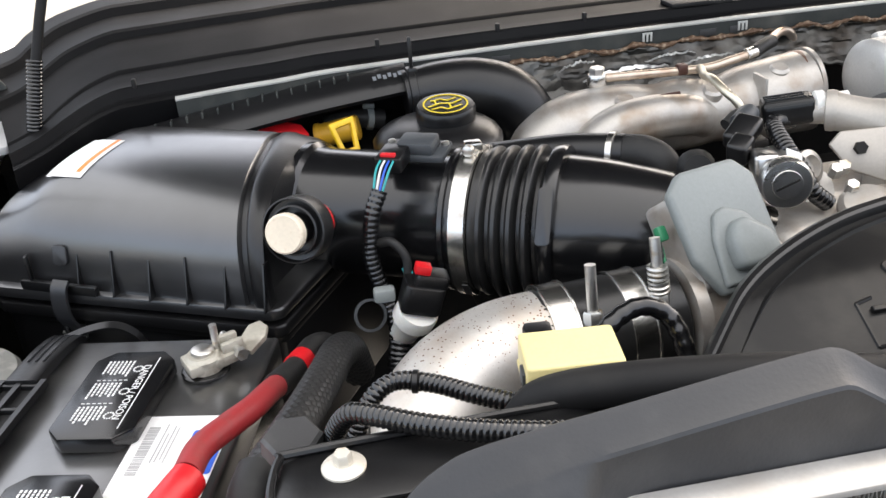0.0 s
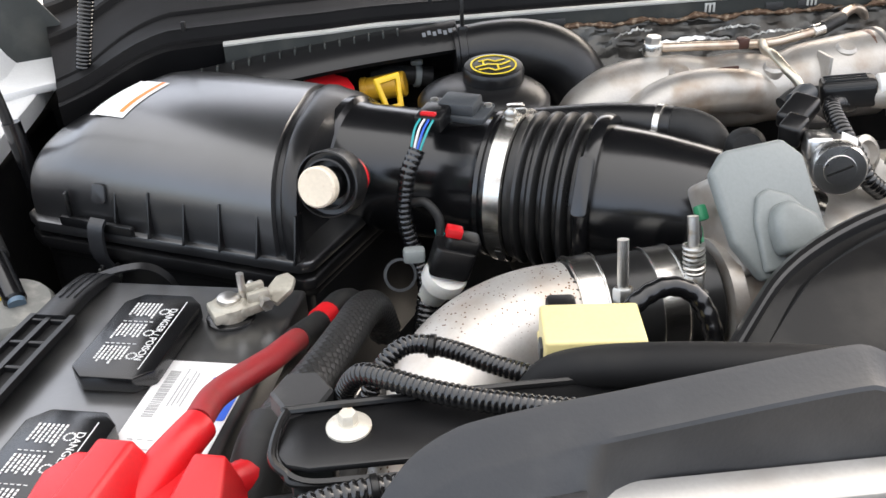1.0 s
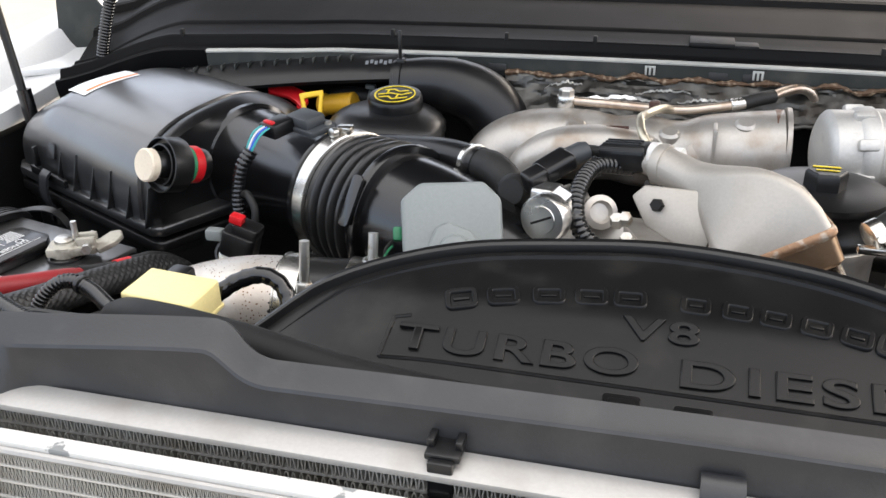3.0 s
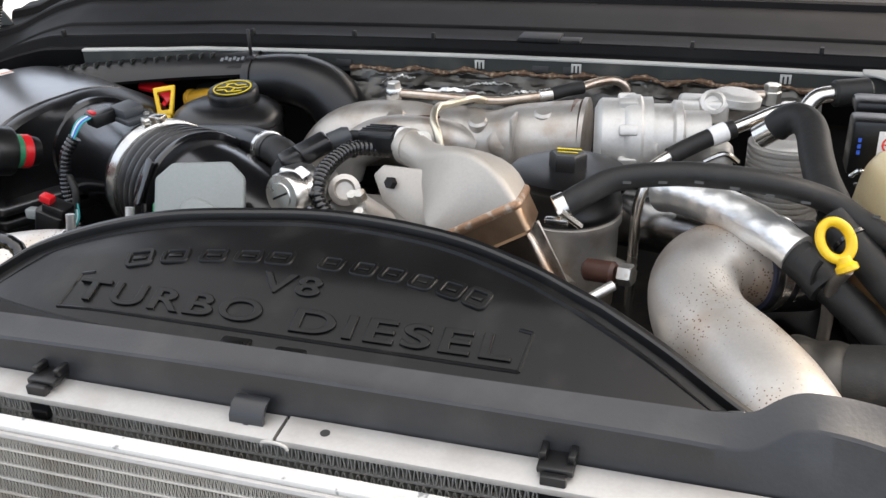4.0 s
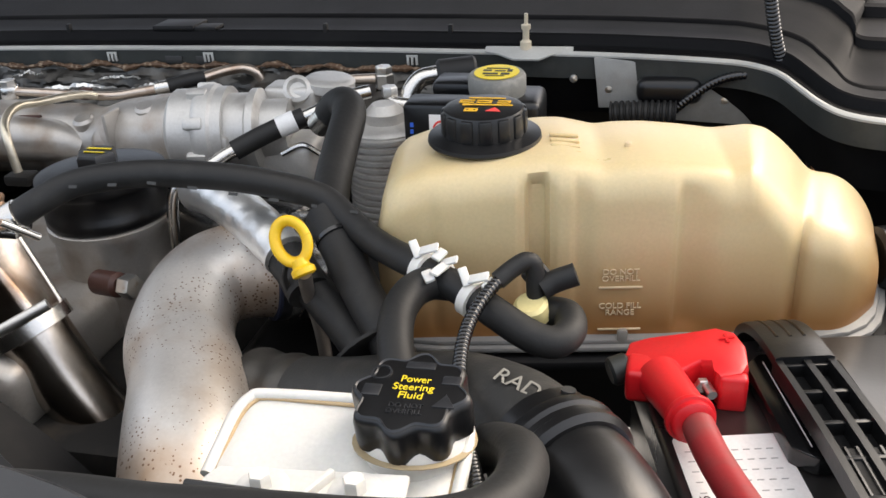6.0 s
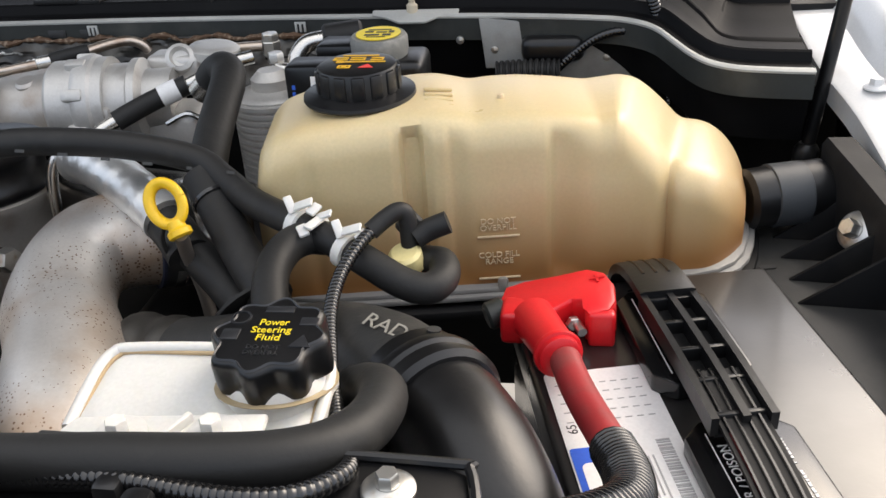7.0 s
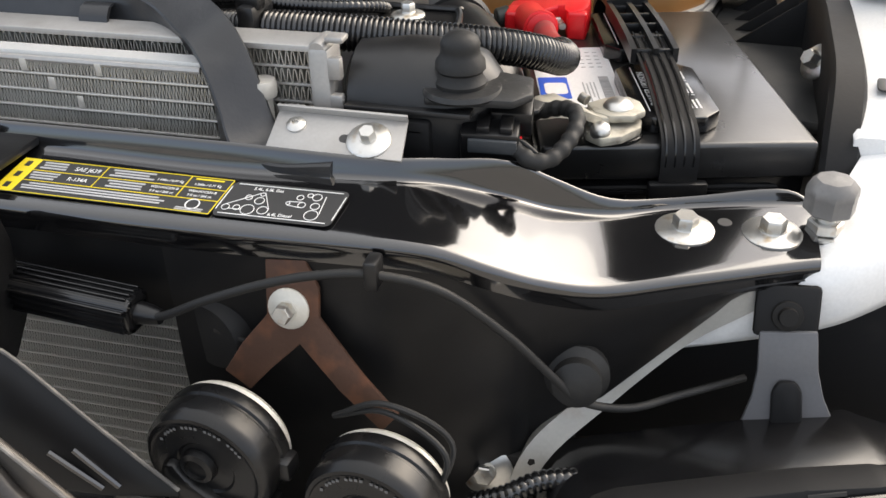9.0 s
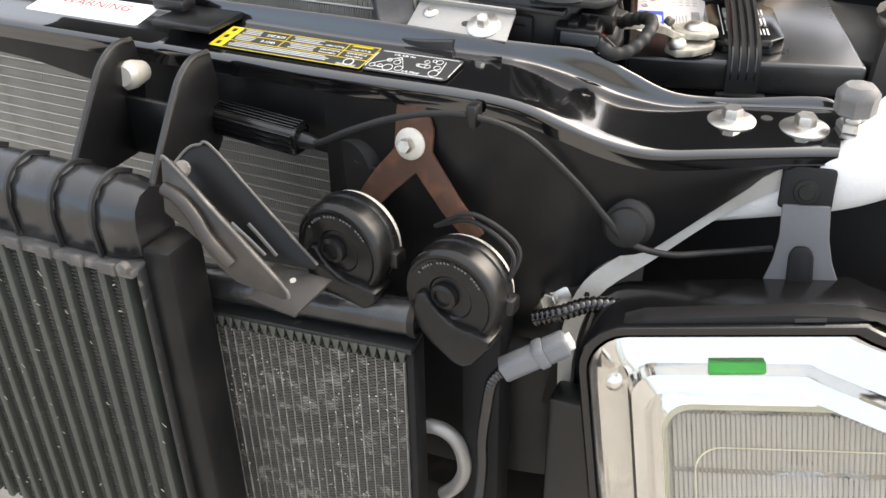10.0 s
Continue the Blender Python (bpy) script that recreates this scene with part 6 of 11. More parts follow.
def grey_cover():
    xa = V(0.957, 0.29, 0).normalized()
    c = V(-0.2215, 0.209, 1.241)
    up = V(0, 0.62, 0.785)
    nrm = xa.cross(up).normalized()
    m = axes(c, nrm, xa)
    t = thing("actuator_cover", c, "light grey plastic actuator cover with raised round boss", "cover")
    poly = [(-0.024, -0.05), (0.024, -0.05), (0.042, -0.028), (0.042, 0.033), (0.028, 0.048), (-0.024, 0.048), (-0.04, 0.034), (-0.039, -0.02)]
    part("plate", prism(poly, m @ Matrix.Translation((0, 0, -0.008)), 0.011, 0.004, 3), GREY, t)
    boss = [(-0.024, -0.045), (0.028, -0.045), (0.034, -0.02), (0.016, 0.006), (-0.002, 0.014), (-0.012, 0.010), (-0.02, -0.008)]
    part("pad", prism(boss, m @ Matrix.Translation((0, 0, 0.001)), 0.007, 0.003, 3), GREY, t)
    part("boss", prism([(-0.014, -0.036), (0.02, -0.038), (0.028, -0.026), (0.024, -0.012), (0.006, 0.002), (-0.006, 0.0), (-0.014, -0.014)], m @ Matrix.Translation((0, 0, 0.004)), 0.017, 0.006, 3), GREY, t)
    part("motor_body", box((0, -0.005, -0.028), (0.066, 0.078, 0.04), m, 0.006, 3), ALU, t, "cast aluminium motor body")
    part("green_connector", box((-0.043, 0.010, -0.020), (0.008, 0.012, 0.008), m, 0.002), GREEN, t, "small green connector")
    for k in (0, 0.004):
        part("wire", sweep([m @ V(-0.048, 0.004 - k, -0.018), m @ V(-0.054, -0.006 - k, -0.012), m @ V(-0.052, -0.02 - k, -0.02), m @ V(-0.045, -0.03, -0.03)], 0.0012, 6), GREEN if k else RUBBER, t)


grey_cover()


def relay():
    t = thing("relay_box", (-0.388, 0.064, 1.23), "pale yellow plastic relay box with taped lead", "relay")
    m = axes(V(-0.388, 0.0645, 1.2425), V(0.0, -0.06, 1), V(1, -0.10, 0.02))
    part("case", box((0, 0, 0), (0.057, 0.037, 0.024), m, 0.0022, 3), CREAM, t)
    part("lip", box((0, 0, -0.0095), (0.0585, 0.0385, 0.004), m, 0.0012), CREAM, t)
    part("lug", box((-0.0285, -0.006, -0.002), (0.004, 0.011, 0.010), m, 0.001), GREYBLACK, t)
    part("mount", box((-0.014, 0.028, 0.0), (0.018, 0.02, 0.012), m, 0.003), BLACK, t)
    part("lead", sweep([(-0.368, 0.083, 1.236), (-0.352, 0.093, 1.247), (-0.333, 0.098, 1.252), (-0.317, 0.095, 1.246), (-0.309, 0.085, 1.230), (-0.308, 0.075, 1.208), (-0.315, 0.06, 1.17)], lambda u, s: 0.0062 + 0.0003 * math.sin(s * 700), 14, step=0.002), GLOSSY, t)


relay()


def left_loom():
    t = thing("corrugated_conduit", (-0.48, 0.05, 1.2), "black corrugated wiring conduit over the bracket", "conduit", group="corrugated conduits")
    part("conduit", corrugated([(-0.537, 0.055, 1.19), (-0.532, 0.05, 1.225), (-0.521, 0.036, 1.252), (-0.508, 0.025, 1.258), (-0.485, 0.010, 1.2585), (-0.455, -0.003, 1.258), (-0.42, -0.014, 1.258), (-0.38, -0.02, 1.256)], 0.0062, 0.0034, 0.12), LOOM, t)
    part("end_sleeve", lathe(V(-0.395, -0.018, 1.2568), V(1, -0.2, -0.05), [(0.0062, -0.008), (0.0074, -0.0075), (0.0074, 0.0075), (0.0062, 0.008)], 16), RUBBER, t, "black rubber end sleeve")
    t = thing("corrugated_conduit", (-0.48, 0.08, 1.2), "black corrugated wiring conduit arching to the relay", "conduit", group="corrugated conduits")
    part("conduit", corrugated([(-0.522, 0.075, 1.18), (-0.516, 0.078, 1.21), (-0.504, 0.085, 1.227), (-0.489, 0.089, 1.2325), (-0.467, 0.082, 1.231), (-0.444, 0.068, 1.228), (-0.42, 0.055, 1.226), (-0.40, 0.05, 1.22)], 0.0062, 0.0034, 0.12), LOOM, t)
    part("tie", lathe(V(-0.478, 0.086, 1.232), V(0.9, -0.25, -0.05), [(0.0064, -0.002), (0.0073, -0.0015), (0.0073, 0.0015), (0.0064, 0.002)], 16), BLACK, t, "black cable tie")
    t = thing("corrugated_conduit", (-0.55, -0.05, 1.2), "black corrugated conduit below the bracket", "conduit", group="corrugated conduits")
    part("conduit", corrugated([(-0.68, -0.085, 1.20), (-0.64, -0.074, 1.226), (-0.60, -0.062, 1.236), (-0.57, -0.052, 1.239), (-0.54, -0.042, 1.2405), (-0.515, -0.037, 1.240), (-0.49, -0.035, 1.237), (-0.46, -0.034, 1.228)], 0.0064, 0.0039, 0.12), LOOM, t)
    part("tie", lathe(V(-0.515, -0.037, 1.240), V(1, 0.12, -0.05), [(0.0064, -0.002), (0.0074, -0.0015), (0.0074, 0.0015), (0.0064, 0.002)], 16), BLACK, t, "black cable tie")


left_loom()


def rear_left():
    d = thing("fresh_air_duct", (-0.45, 0.6, 1.2), "black plastic fresh air duct with comb ribs under the cowl", "duct")
    def rib_line(x):
        return V(x, seam_y(x) - 0.014 + 0.10 * max(0.0, -0.66 - x), 1.2455 + 0.070 * (x + 0.70))
    sec = []
    for k in range(34):
        x = -0.745 + 0.345 * k / 33
        p = rib_line(x)
        sec.append([p + V(0, dy, z) for dy, z in ((0.006, 0.004), (-0.004, 0.004), (-0.012, 0.001), (-0.024, -0.004), (-0.034, -0.011), (-0.039, -0.018), (-0.036, -0.023), (-0.015, -0.026), (0.02, -0.026))])
    part("box_section", rings(None, sec), BLACK, d)
    part("tube_end", sweep([(-0.405, 0.650, 1.238), (-0.36, 0.651, 1.240), (-0.32, 0.648, 1.237), (-0.285, 0.642, 1.224), (-0.265, 0.636, 1.198), (-0.258, 0.632, 1.16), (-0.255, 0.63, 1.10)], lambda u, s: 0.030 + 0.007 * math.sin(u * 3.1), 28), BLACK, d)
    part("joint_band", lathe(V(-0.401, 0.650, 1.238), V(1, 0.02, 0.04), [(0.0305, 0), (0.0335, 0.001), (0.0335, 0.009), (0.0305, 0.010)], 28), BLACK, d)
    for k in range(16):
        x = -0.715 + 0.0165 * k
        q = rib_line(x)
        part("comb_rib", box(q + V(0, -0.008, 0.003), (0.0022, 0.012, 0.0075), None, 0.0005), SEALGREY, d)
    part("print_mark", bars(axes(V(-0.425, 0.640, 1.2665), V(0, -0.55, 0.8), V(1, 0.05, 0.05)), [(-0.014 + 0.006 * k, 0.002 * (k % 2), 0.004, 0.006) for k in range(6)], 0.0003), GREYW2, d)
    z = thing("cable_tie", (-0.396, 0.642, 1.27), "black cable tie standing at the cowl seam", "cable tie")
    part("strap", box((-0.3955, 0.642, 1.283), (0.0045, 0.003, 0.05), pose(0, 0, 0, 0, 0, 0), 0.001), BLACK, z)
    part("lock", box((-0.3945, 0.6415, 1.268), (0.011, 0.008, 0.010), None, 0.002), BLACK, z)
    o = thing("oil_filler", (-0.38, 0.55, 1.18), "black oil filler neck and cap with yellow print", "oil cap")
    part("neck", lathe(V(-0.385, 0.548, 1.12), (0, 0, 1), [(0.068, 0), (0.068, 0.090), (0.070, 0.092), (0.070, 0.100), (0.066, 0.106), (0.058, 0.112), (0.048, 0.116), (0.042, 0.118)], 48), BLACK, o)
    part("neck_ridge", lathe(V(-0.385, 0.548, 1.170), (0, 0, 1), [(0.0685, 0), (0.0705, 0.001), (0.0705, 0.004), (0.0685, 0.005)], 48), BLACK, o)
    cc = V(-0.374, 0.551, 1.233)
    cap = part("cap", lathe(cc, (0, -0.12, 1), [(0.028, 0), (0.031, 0.002), (0.032, 0.006), (0.032, 0.018), (0.030, 0.0215), (0.026, 0.0222), (0.0001, 0.0218)], 36), BLACK, o)
    m = axes(cc + V(0, -0.12, 1).normalized() * 0.0223, V(0, -0.12, 1))
    bm = lathe(m.translation, m.to_3x3() @ V(0, 0, 1), [(0.0225, 0), (0.0242, 0), (0.0242, 0.0006), (0.0225, 0.0006)], 36, hollow=True)
    part("yellow_ring", bm, YELLOWINK, cap)
    bm = bmesh.new()
    for x0, y0, x1, y1 in ((-0.019, -0.004, -0.006, 0.002), (-0.006, 0.002, 0.008, -0.001), (0.008, -0.001, 0.018, 0.006), (-0.014, 0.010, -0.004, 0.013), (-0.004, 0.013, 0.003, 0.008), (0.003, 0.008, 0.013, 0.012), (-0.016, -0.011, -0.006, -0.008), (-0.006, -0.008, 0.0, -0.014), (0.0, -0.014, 0.010, -0.010), (0.010, -0.010, 0.016, -0.007), (-0.010, 0.002, -0.010, 0.010), (0.004, -0.002, 0.004, -0.010)):
        q = axes(m @ V((x0 + x1) / 2, (y0 + y1) / 2, 0.0003), m.to_3x3() @ V(0, 0, 1), m.to_3x3() @ V(x1 - x0, y1 - y0, 0))
        box((0, 0, 0), (math.hypot(x1 - x0, y1 - y0) + 0.001, 0.0019, 0.0006), q, 0, bm=bm)
    part("yellow_mark", bm, YELLOWINK, cap)
    y = thing("oil_dipstick", (-0.46, 0.53, 1.2), "yellow plastic dipstick handle", "dipstick")
    part("tube", rod((-0.462, 0.651, 1.208), (-0.511, 0.660, 1.200), 0.0150, 20, r1=0.0135, bev=0.002), YELLOWD, y, "faded orange yellow sleeve")
    part("sleeve_ring", rod((-0.506, 0.659, 1.2008), (-0.513, 0.6603, 1.1997), 0.0150, 20, bev=0.001), YELLOWD, y)
    m = axes(V(-0.4825, 0.556, 1.227), V(0.25, -0.8, 0.45), V(1, 0.32, 0.05))
    rows = [[(-0.0145, 0.020), (0.0150, 0.0225), (0.0105, -0.018), (-0.0095, -0.018)], [(-0.0085, 0.0135), (0.0095, 0.0155), (0.0058, -0.010), (-0.0050, -0.010)]]
    bm = bmesh.new()
    ro = [[bm.verts.new(m @ V(a, b, z)) for a, b in pts] for pts, z in ((rows[0], -0.0035), (rows[0], 0.0035), (rows[1], 0.0035), (rows[1], -0.0035))]
    for a in range(4):
        for j in range(4):
            k = (j + 1) % 4
            bm.faces.new((ro[a][j], ro[a][k], ro[(a + 1) % 4][k], ro[(a + 1) % 4][j]))
    bmesh.ops.bevel(bm, geom=bm.edges[:], offset=0.0015, segments=2, affect="EDGES", profile=0.5)
    part("handle", bm, YELLOW, y)
    part("shank", box((0, -0.032, 0), (0.016, 0.030, 0.007), m, 0.002), YELLOW, y)
    r = thing("red_connector", (-0.54, 0.6, 1.21), "red plastic connector clip with black lead", "connector")
    m = axes(V(-0.555, 0.640, 1.216), V(0.2, -0.5, 0.8), V(1, 0.1, -0.2))
    part("clip", prism([(-0.024, 0.004), (-0.022, -0.006), (0.006, -0.006), (0.018, -0.012), (0.030, -0.022), (0.034, -0.006), (0.026, 0.008), (0.008, 0.012), (-0.010, 0.012), (-0.014, 0.006)], m, 0.008, 0.002), RED, r)
    part("tongue", box((0.024, -0.024, 0.002), (0.007, 0.026, 0.005), m, 0.0015), RED, r)
    part("lead", sweep([(-0.50, 0.668, 1.208), (-0.48, 0.671, 1.212), (-0.455, 0.674, 1.211), (-0.43, 0.675, 1.206)], 0.012, 14), RUBBER, r)
    c = part("grey_clamp", lathe(V(-0.451, 0.674, 1.210), V(0.9, 0.1, -0.15), [(0.0125, 0), (0.0142, 0.0006), (0.0142, 0.007), (0.0125, 0.0076)], 20), GREY, r, "pale grey hose clamp")
    part("ear", box((-0.447, 0.672, 1.2255), (0.014, 0.008, 0.006), None, 0.0015), GREY, c)


YELLOWD = material("faded_orange_plastic", (0.70, 0.38, 0.03), 0.45, var=0.15)
rear_left()


def far_left():
    t = thing("hood_strut", (-0.87, 0.5, 1.2), "thin black gas strut rising to the hood", "gas strut")
    part("rod", rod((-0.852, 0.515, 1.19), (-0.905, 0.53, 1.55), 0.0055, 14), BLACK, t)
    part("tube", rod((-0.845, 0.513, 1.14), (-0.856, 0.516, 1.24), 0.009, 16), GLOSSY, t)
    part("ball_socket", lathe(V(-0.842, 0.512, 1.13), (-0.1, 0, 1), [(0.006, 0), (0.011, 0.004), (0.011, 0.018), (0.007, 0.022)], 16), MATTE, t)
    h = thing("washer_hose", (-0.8, 0.65, 1.25), "black corrugated washer hose running up to the hood", "hose")
    part("sleeve", corrugated([(-0.822, 0.60, 1.17), (-0.816, 0.62, 1.21), (-0.808, 0.622, 1.26), (-0.799, 0.628, 1.30), (-0.793, 0.636, 1.33)], 0.0085, 0.004), LOOM, h)
    part("tube", sweep([(-0.793, 0.636, 1.325), (-0.783, 0.645, 1.36), (-0.765, 0.66, 1.42), (-0.75, 0.67, 1.5)], 0.0055, 10), MATTE, h)
    g = thing("hinge_bracket", (-0.9, 0.68, 1.25), "dull grey steel hood hinge bracket with a bolt", "hinge")
    part("plate", prism([(-0.05, -0.04), (0.02, -0.045), (0.03, 0.0), (0.01, 0.03), (0.012, 0.10), (-0.03, 0.12), (-0.045, 0.04)], axes(V(-0.885, 0.72, 1.285), V(0.35, -1, 0.1), V(1, 0.3, 0)), 0.006, 0.0015), SEALGREY, g)
    part("arm", box((-0.90, 0.73, 1.38), (0.03, 0.02, 0.16), None, 0.005), SEALGREY, g)
    f = thing("washer_bottle", (-0.835, 0.28, 1.15), "dusty grey fluid cap with yellow symbol beside the battery", "fluid cap")
    part("cap", lathe(V(-0.834, 0.345, 1.117), (0.1, -0.1, 1), [(0.038, 0), (0.04, 0.003), (0.04, 0.014), (0.036, 0.02), (0.02, 0.023), (0.0001, 0.023)], 32), GREYD, f)
    part("symbol", bars(axes(V(-0.8317, 0.3427, 1.1402), V(0.1, -0.1, 1)), [(0, 0, 0.02, 0.0025), (-0.006, 0.006, 0.003, 0.010), (0.0, 0.006, 0.003, 0.010), (0.006, 0.006, 0.003, 0.010)], 0.0005), YELLOWINK, f)
    part("bottle", lathe(V(-0.834, 0.345, 0.992), (0, 0, 1), [(0.05, 0), (0.055, 0.08), (0.036, 0.115), (0.036, 0.13)], 28), GREYBLACK, f)
    k = thing("side_connector", (-0.83, 0.36, 1.13), "steel and black connector with copper wires by the battery", "connector")
    part("barrel", rod((-0.82, 0.335, 1.142), (-0.85, 0.385, 1.168), 0.010, 16, bev=0.002), GLOSSY, k)
    part("seal_ring", rod((-0.8185, 0.3325, 1.1405), (-0.82, 0.336, 1.143), 0.0075, 16), BLUEGREY, k)
    part("boot", rod((-0.845, 0.375, 1.163), (-0.865, 0.41, 1.175), 0.013, 16, bev=0.003), RUBBER, k)
    for q in (0, 0.006, 0.012):
        part("wire", sweep([(-0.86, 0.40, 1.175 - q), (-0.89, 0.40 + q, 1.18 - q), (-0.905, 0.37, 1.16 - 2 * q)], 0.0022, 8), COPPERW, k)


GREYD = material("dusty_grey_cap", (0.2, 0.2, 0.185), 0.6, var=0.25, second=(0.4, 0.38, 0.34), mix=(0.5, 0.8), sscale=60)
BLUEGREY = material("grey_blue_seal", (0.1, 0.16, 0.22), 0.4)
COPPERW = material("copper_wire", (0.55, 0.26, 0.12), 0.4, 0.3)
far_left()

# ---------------------------------------------------------------- middle of the bay: intake, turbo, exhaust gas parts
def manifold():
    t = thing("intake_manifold", (-0.1, 0.6, 1.15), "stained cast aluminium intake manifold below the cowl", "manifold")
    main = [(-0.275, 0.575, 1.13), (-0.268, 0.585, 1.160), (-0.245, 0.596, 1.181), (-0.205, 0.601, 1.190), (-0.15, 0.601, 1.192), (-0.09, 0.598, 1.191), (-0.04, 0.594, 1.193), (0.0, 0.592, 1.197), (0.04, 0.592, 1.201), (0.064, 0.592, 1.203)]
    def rr(u, s):
        return 0.034 + 0.008 * min(1, u * 4) + 0.006 * max(0, u - 0.6) / 0.4 - 0.006 * math.exp(-((u - 0.70) / 0.06) ** 2) - 0.004 * math.exp(-((u - 0.5) / 0.05) ** 2)
    part("runner", sweep(main, rr, 36), ALU, t)
    part("end_flange", lathe(V(0.062, 0.594, 1.204), (1, 0, 0), [(0.046, 0), (0.049, 0.001), (0.049, 0.006), (0.043, 0.007), (0.03, 0.009)], 36), ALU, t)
    # front bulge with heat-tinted edge
    part("front_runner", sweep([(-0.225, 0.545, 1.15), (-0.215, 0.548, 1.18), (-0.185, 0.553, 1.199), (-0.14, 0.556, 1.206), (-0.095, 0.56, 1.203), (-0.07, 0.57, 1.19)], lambda u, s: 0.020 + 0.006 * math.sin(u * 3.1), 24), ALU, t)
    part("tinted_edge", sweep([(-0.222, 0.535, 1.186), (-0.20, 0.545, 1.212), (-0.17, 0.552, 1.224), (-0.13, 0.558, 1.229), (-0.105, 0.562, 1.229)], 0.0025, 8), COPPER, t, "heat reddened edge")
    for x, z in ((-0.165, 1.228), (-0.06, 1.226), (0.02, 1.242)):
        part("boss", lathe(V(x, 0.575, z - 0.012), (0, -0.3, 1), [(0.012, 0), (0.012, 0.010), (0.009, 0.013), (0.0001, 0.013)], 18), ALU, t)
    part("rib", box((-0.012, 0.555, 1.215), (0.004, 0.03, 0.05), None, 0.001), ALU, t)
    part("domed_boss", lathe(V(-0.0265, 0.572, 1.2), (-0.05, -0.85, 0.5), [(0.021, 0), (0.021, 0.010), (0.018, 0.016), (0.011, 0.0195), (0.0001, 0.0205)], 28), ALU, t)
    part("tinted_flange", lathe(V(0.050, 0.593, 1.203), (1, 0, 0), [(0.046, 0), (0.0475, 0.002), (0.0475, 0.009), (0.045, 0.011)], 36), TINT0, t, "heat reddened end flange")
    l = thing("coolant_line", (-0.08, 0.6, 1.24), "heat tarnished steel line along the manifold with black sleeve", "metal line")
    part("line", sweep([(-0.178, 0.618, 1.240), (-0.13, 0.617, 1.239), (-0.085, 0.615, 1.238), (-0.045, 0.617, 1.2375), (-0.015, 0.622, 1.241), (0.012, 0.626, 1.245)], 0.0052, 14), BRASS, l)
    part("union", rod((0.004, 0.624, 1.2445), (0.02, 0.630, 1.246), 0.0075, 14, bev=0.001), STEEL, l)
    part("sleeve", sweep([(0.018, 0.629, 1.246), (0.035, 0.640, 1.249), (0.052, 0.652, 1.25)], 0.0082, 14), RUBBER, l)
    part("line_end", sweep([(0.05, 0.65, 1.25), (0.065, 0.668, 1.252), (0.085, 0.684, 1.252), (0.10, 0.69, 1.243), (0.106, 0.692, 1.22)], 0.0058, 14), BRASS, l)
    part("banjo", lathe(V(-0.183, 0.618, 1.232), (0, 0, 1), [(0.0105, 0), (0.0115, 0.002), (0.0115, 0.012), (0.0105, 0.014)], 20), STEEL, l)
    part("banjo_bolt", hexhead(V(-0.183, 0.618, 1.246), (0, 0, 1), 0.016, 0.008), ZINC, l)
    part("post", rod((-0.183, 0.618, 1.19), (-0.183, 0.618, 1.234), 0.009, 16), STEEL, l)
    part("clip", box((-0.08, 0.615, 1.240), (0.013, 0.013, 0.013), None, 0.003), COPPER, l)
    s = thing("bent_steel_tube", (-0.1, 0.57, 1.2), "bent pale steel tube over the manifold", "metal line")
    part("strap", sweep([(-0.062, 0.606, 1.240), (-0.068, 0.592, 1.246), (-0.076, 0.570, 1.250), (-0.087, 0.54, 1.253), (-0.091, 0.512, 1.257), (-0.088, 0.488, 1.250), (-0.078, 0.472, 1.236), (-0.07, 0.466, 1.20)], 0.0046, 12), BRASSL, s)
    part("foot", box((-0.066, 0.464, 1.198), (0.03, 0.022, 0.012), None, 0.004), DARK, s)


BRASSL = material("pale_plated_steel", (0.66, 0.60, 0.48), 0.35, 0.9, var=0.2)
manifold()


ALUT = material("grey_cast_aluminium", (0.60, 0.585, 0.555), 0.5, 0.6, var=0.18, rvar=0.1, second=(0.34, 0.31, 0.28), mix=(0.55, 0.8), sscale=30, bump=0.4, bscale=260)


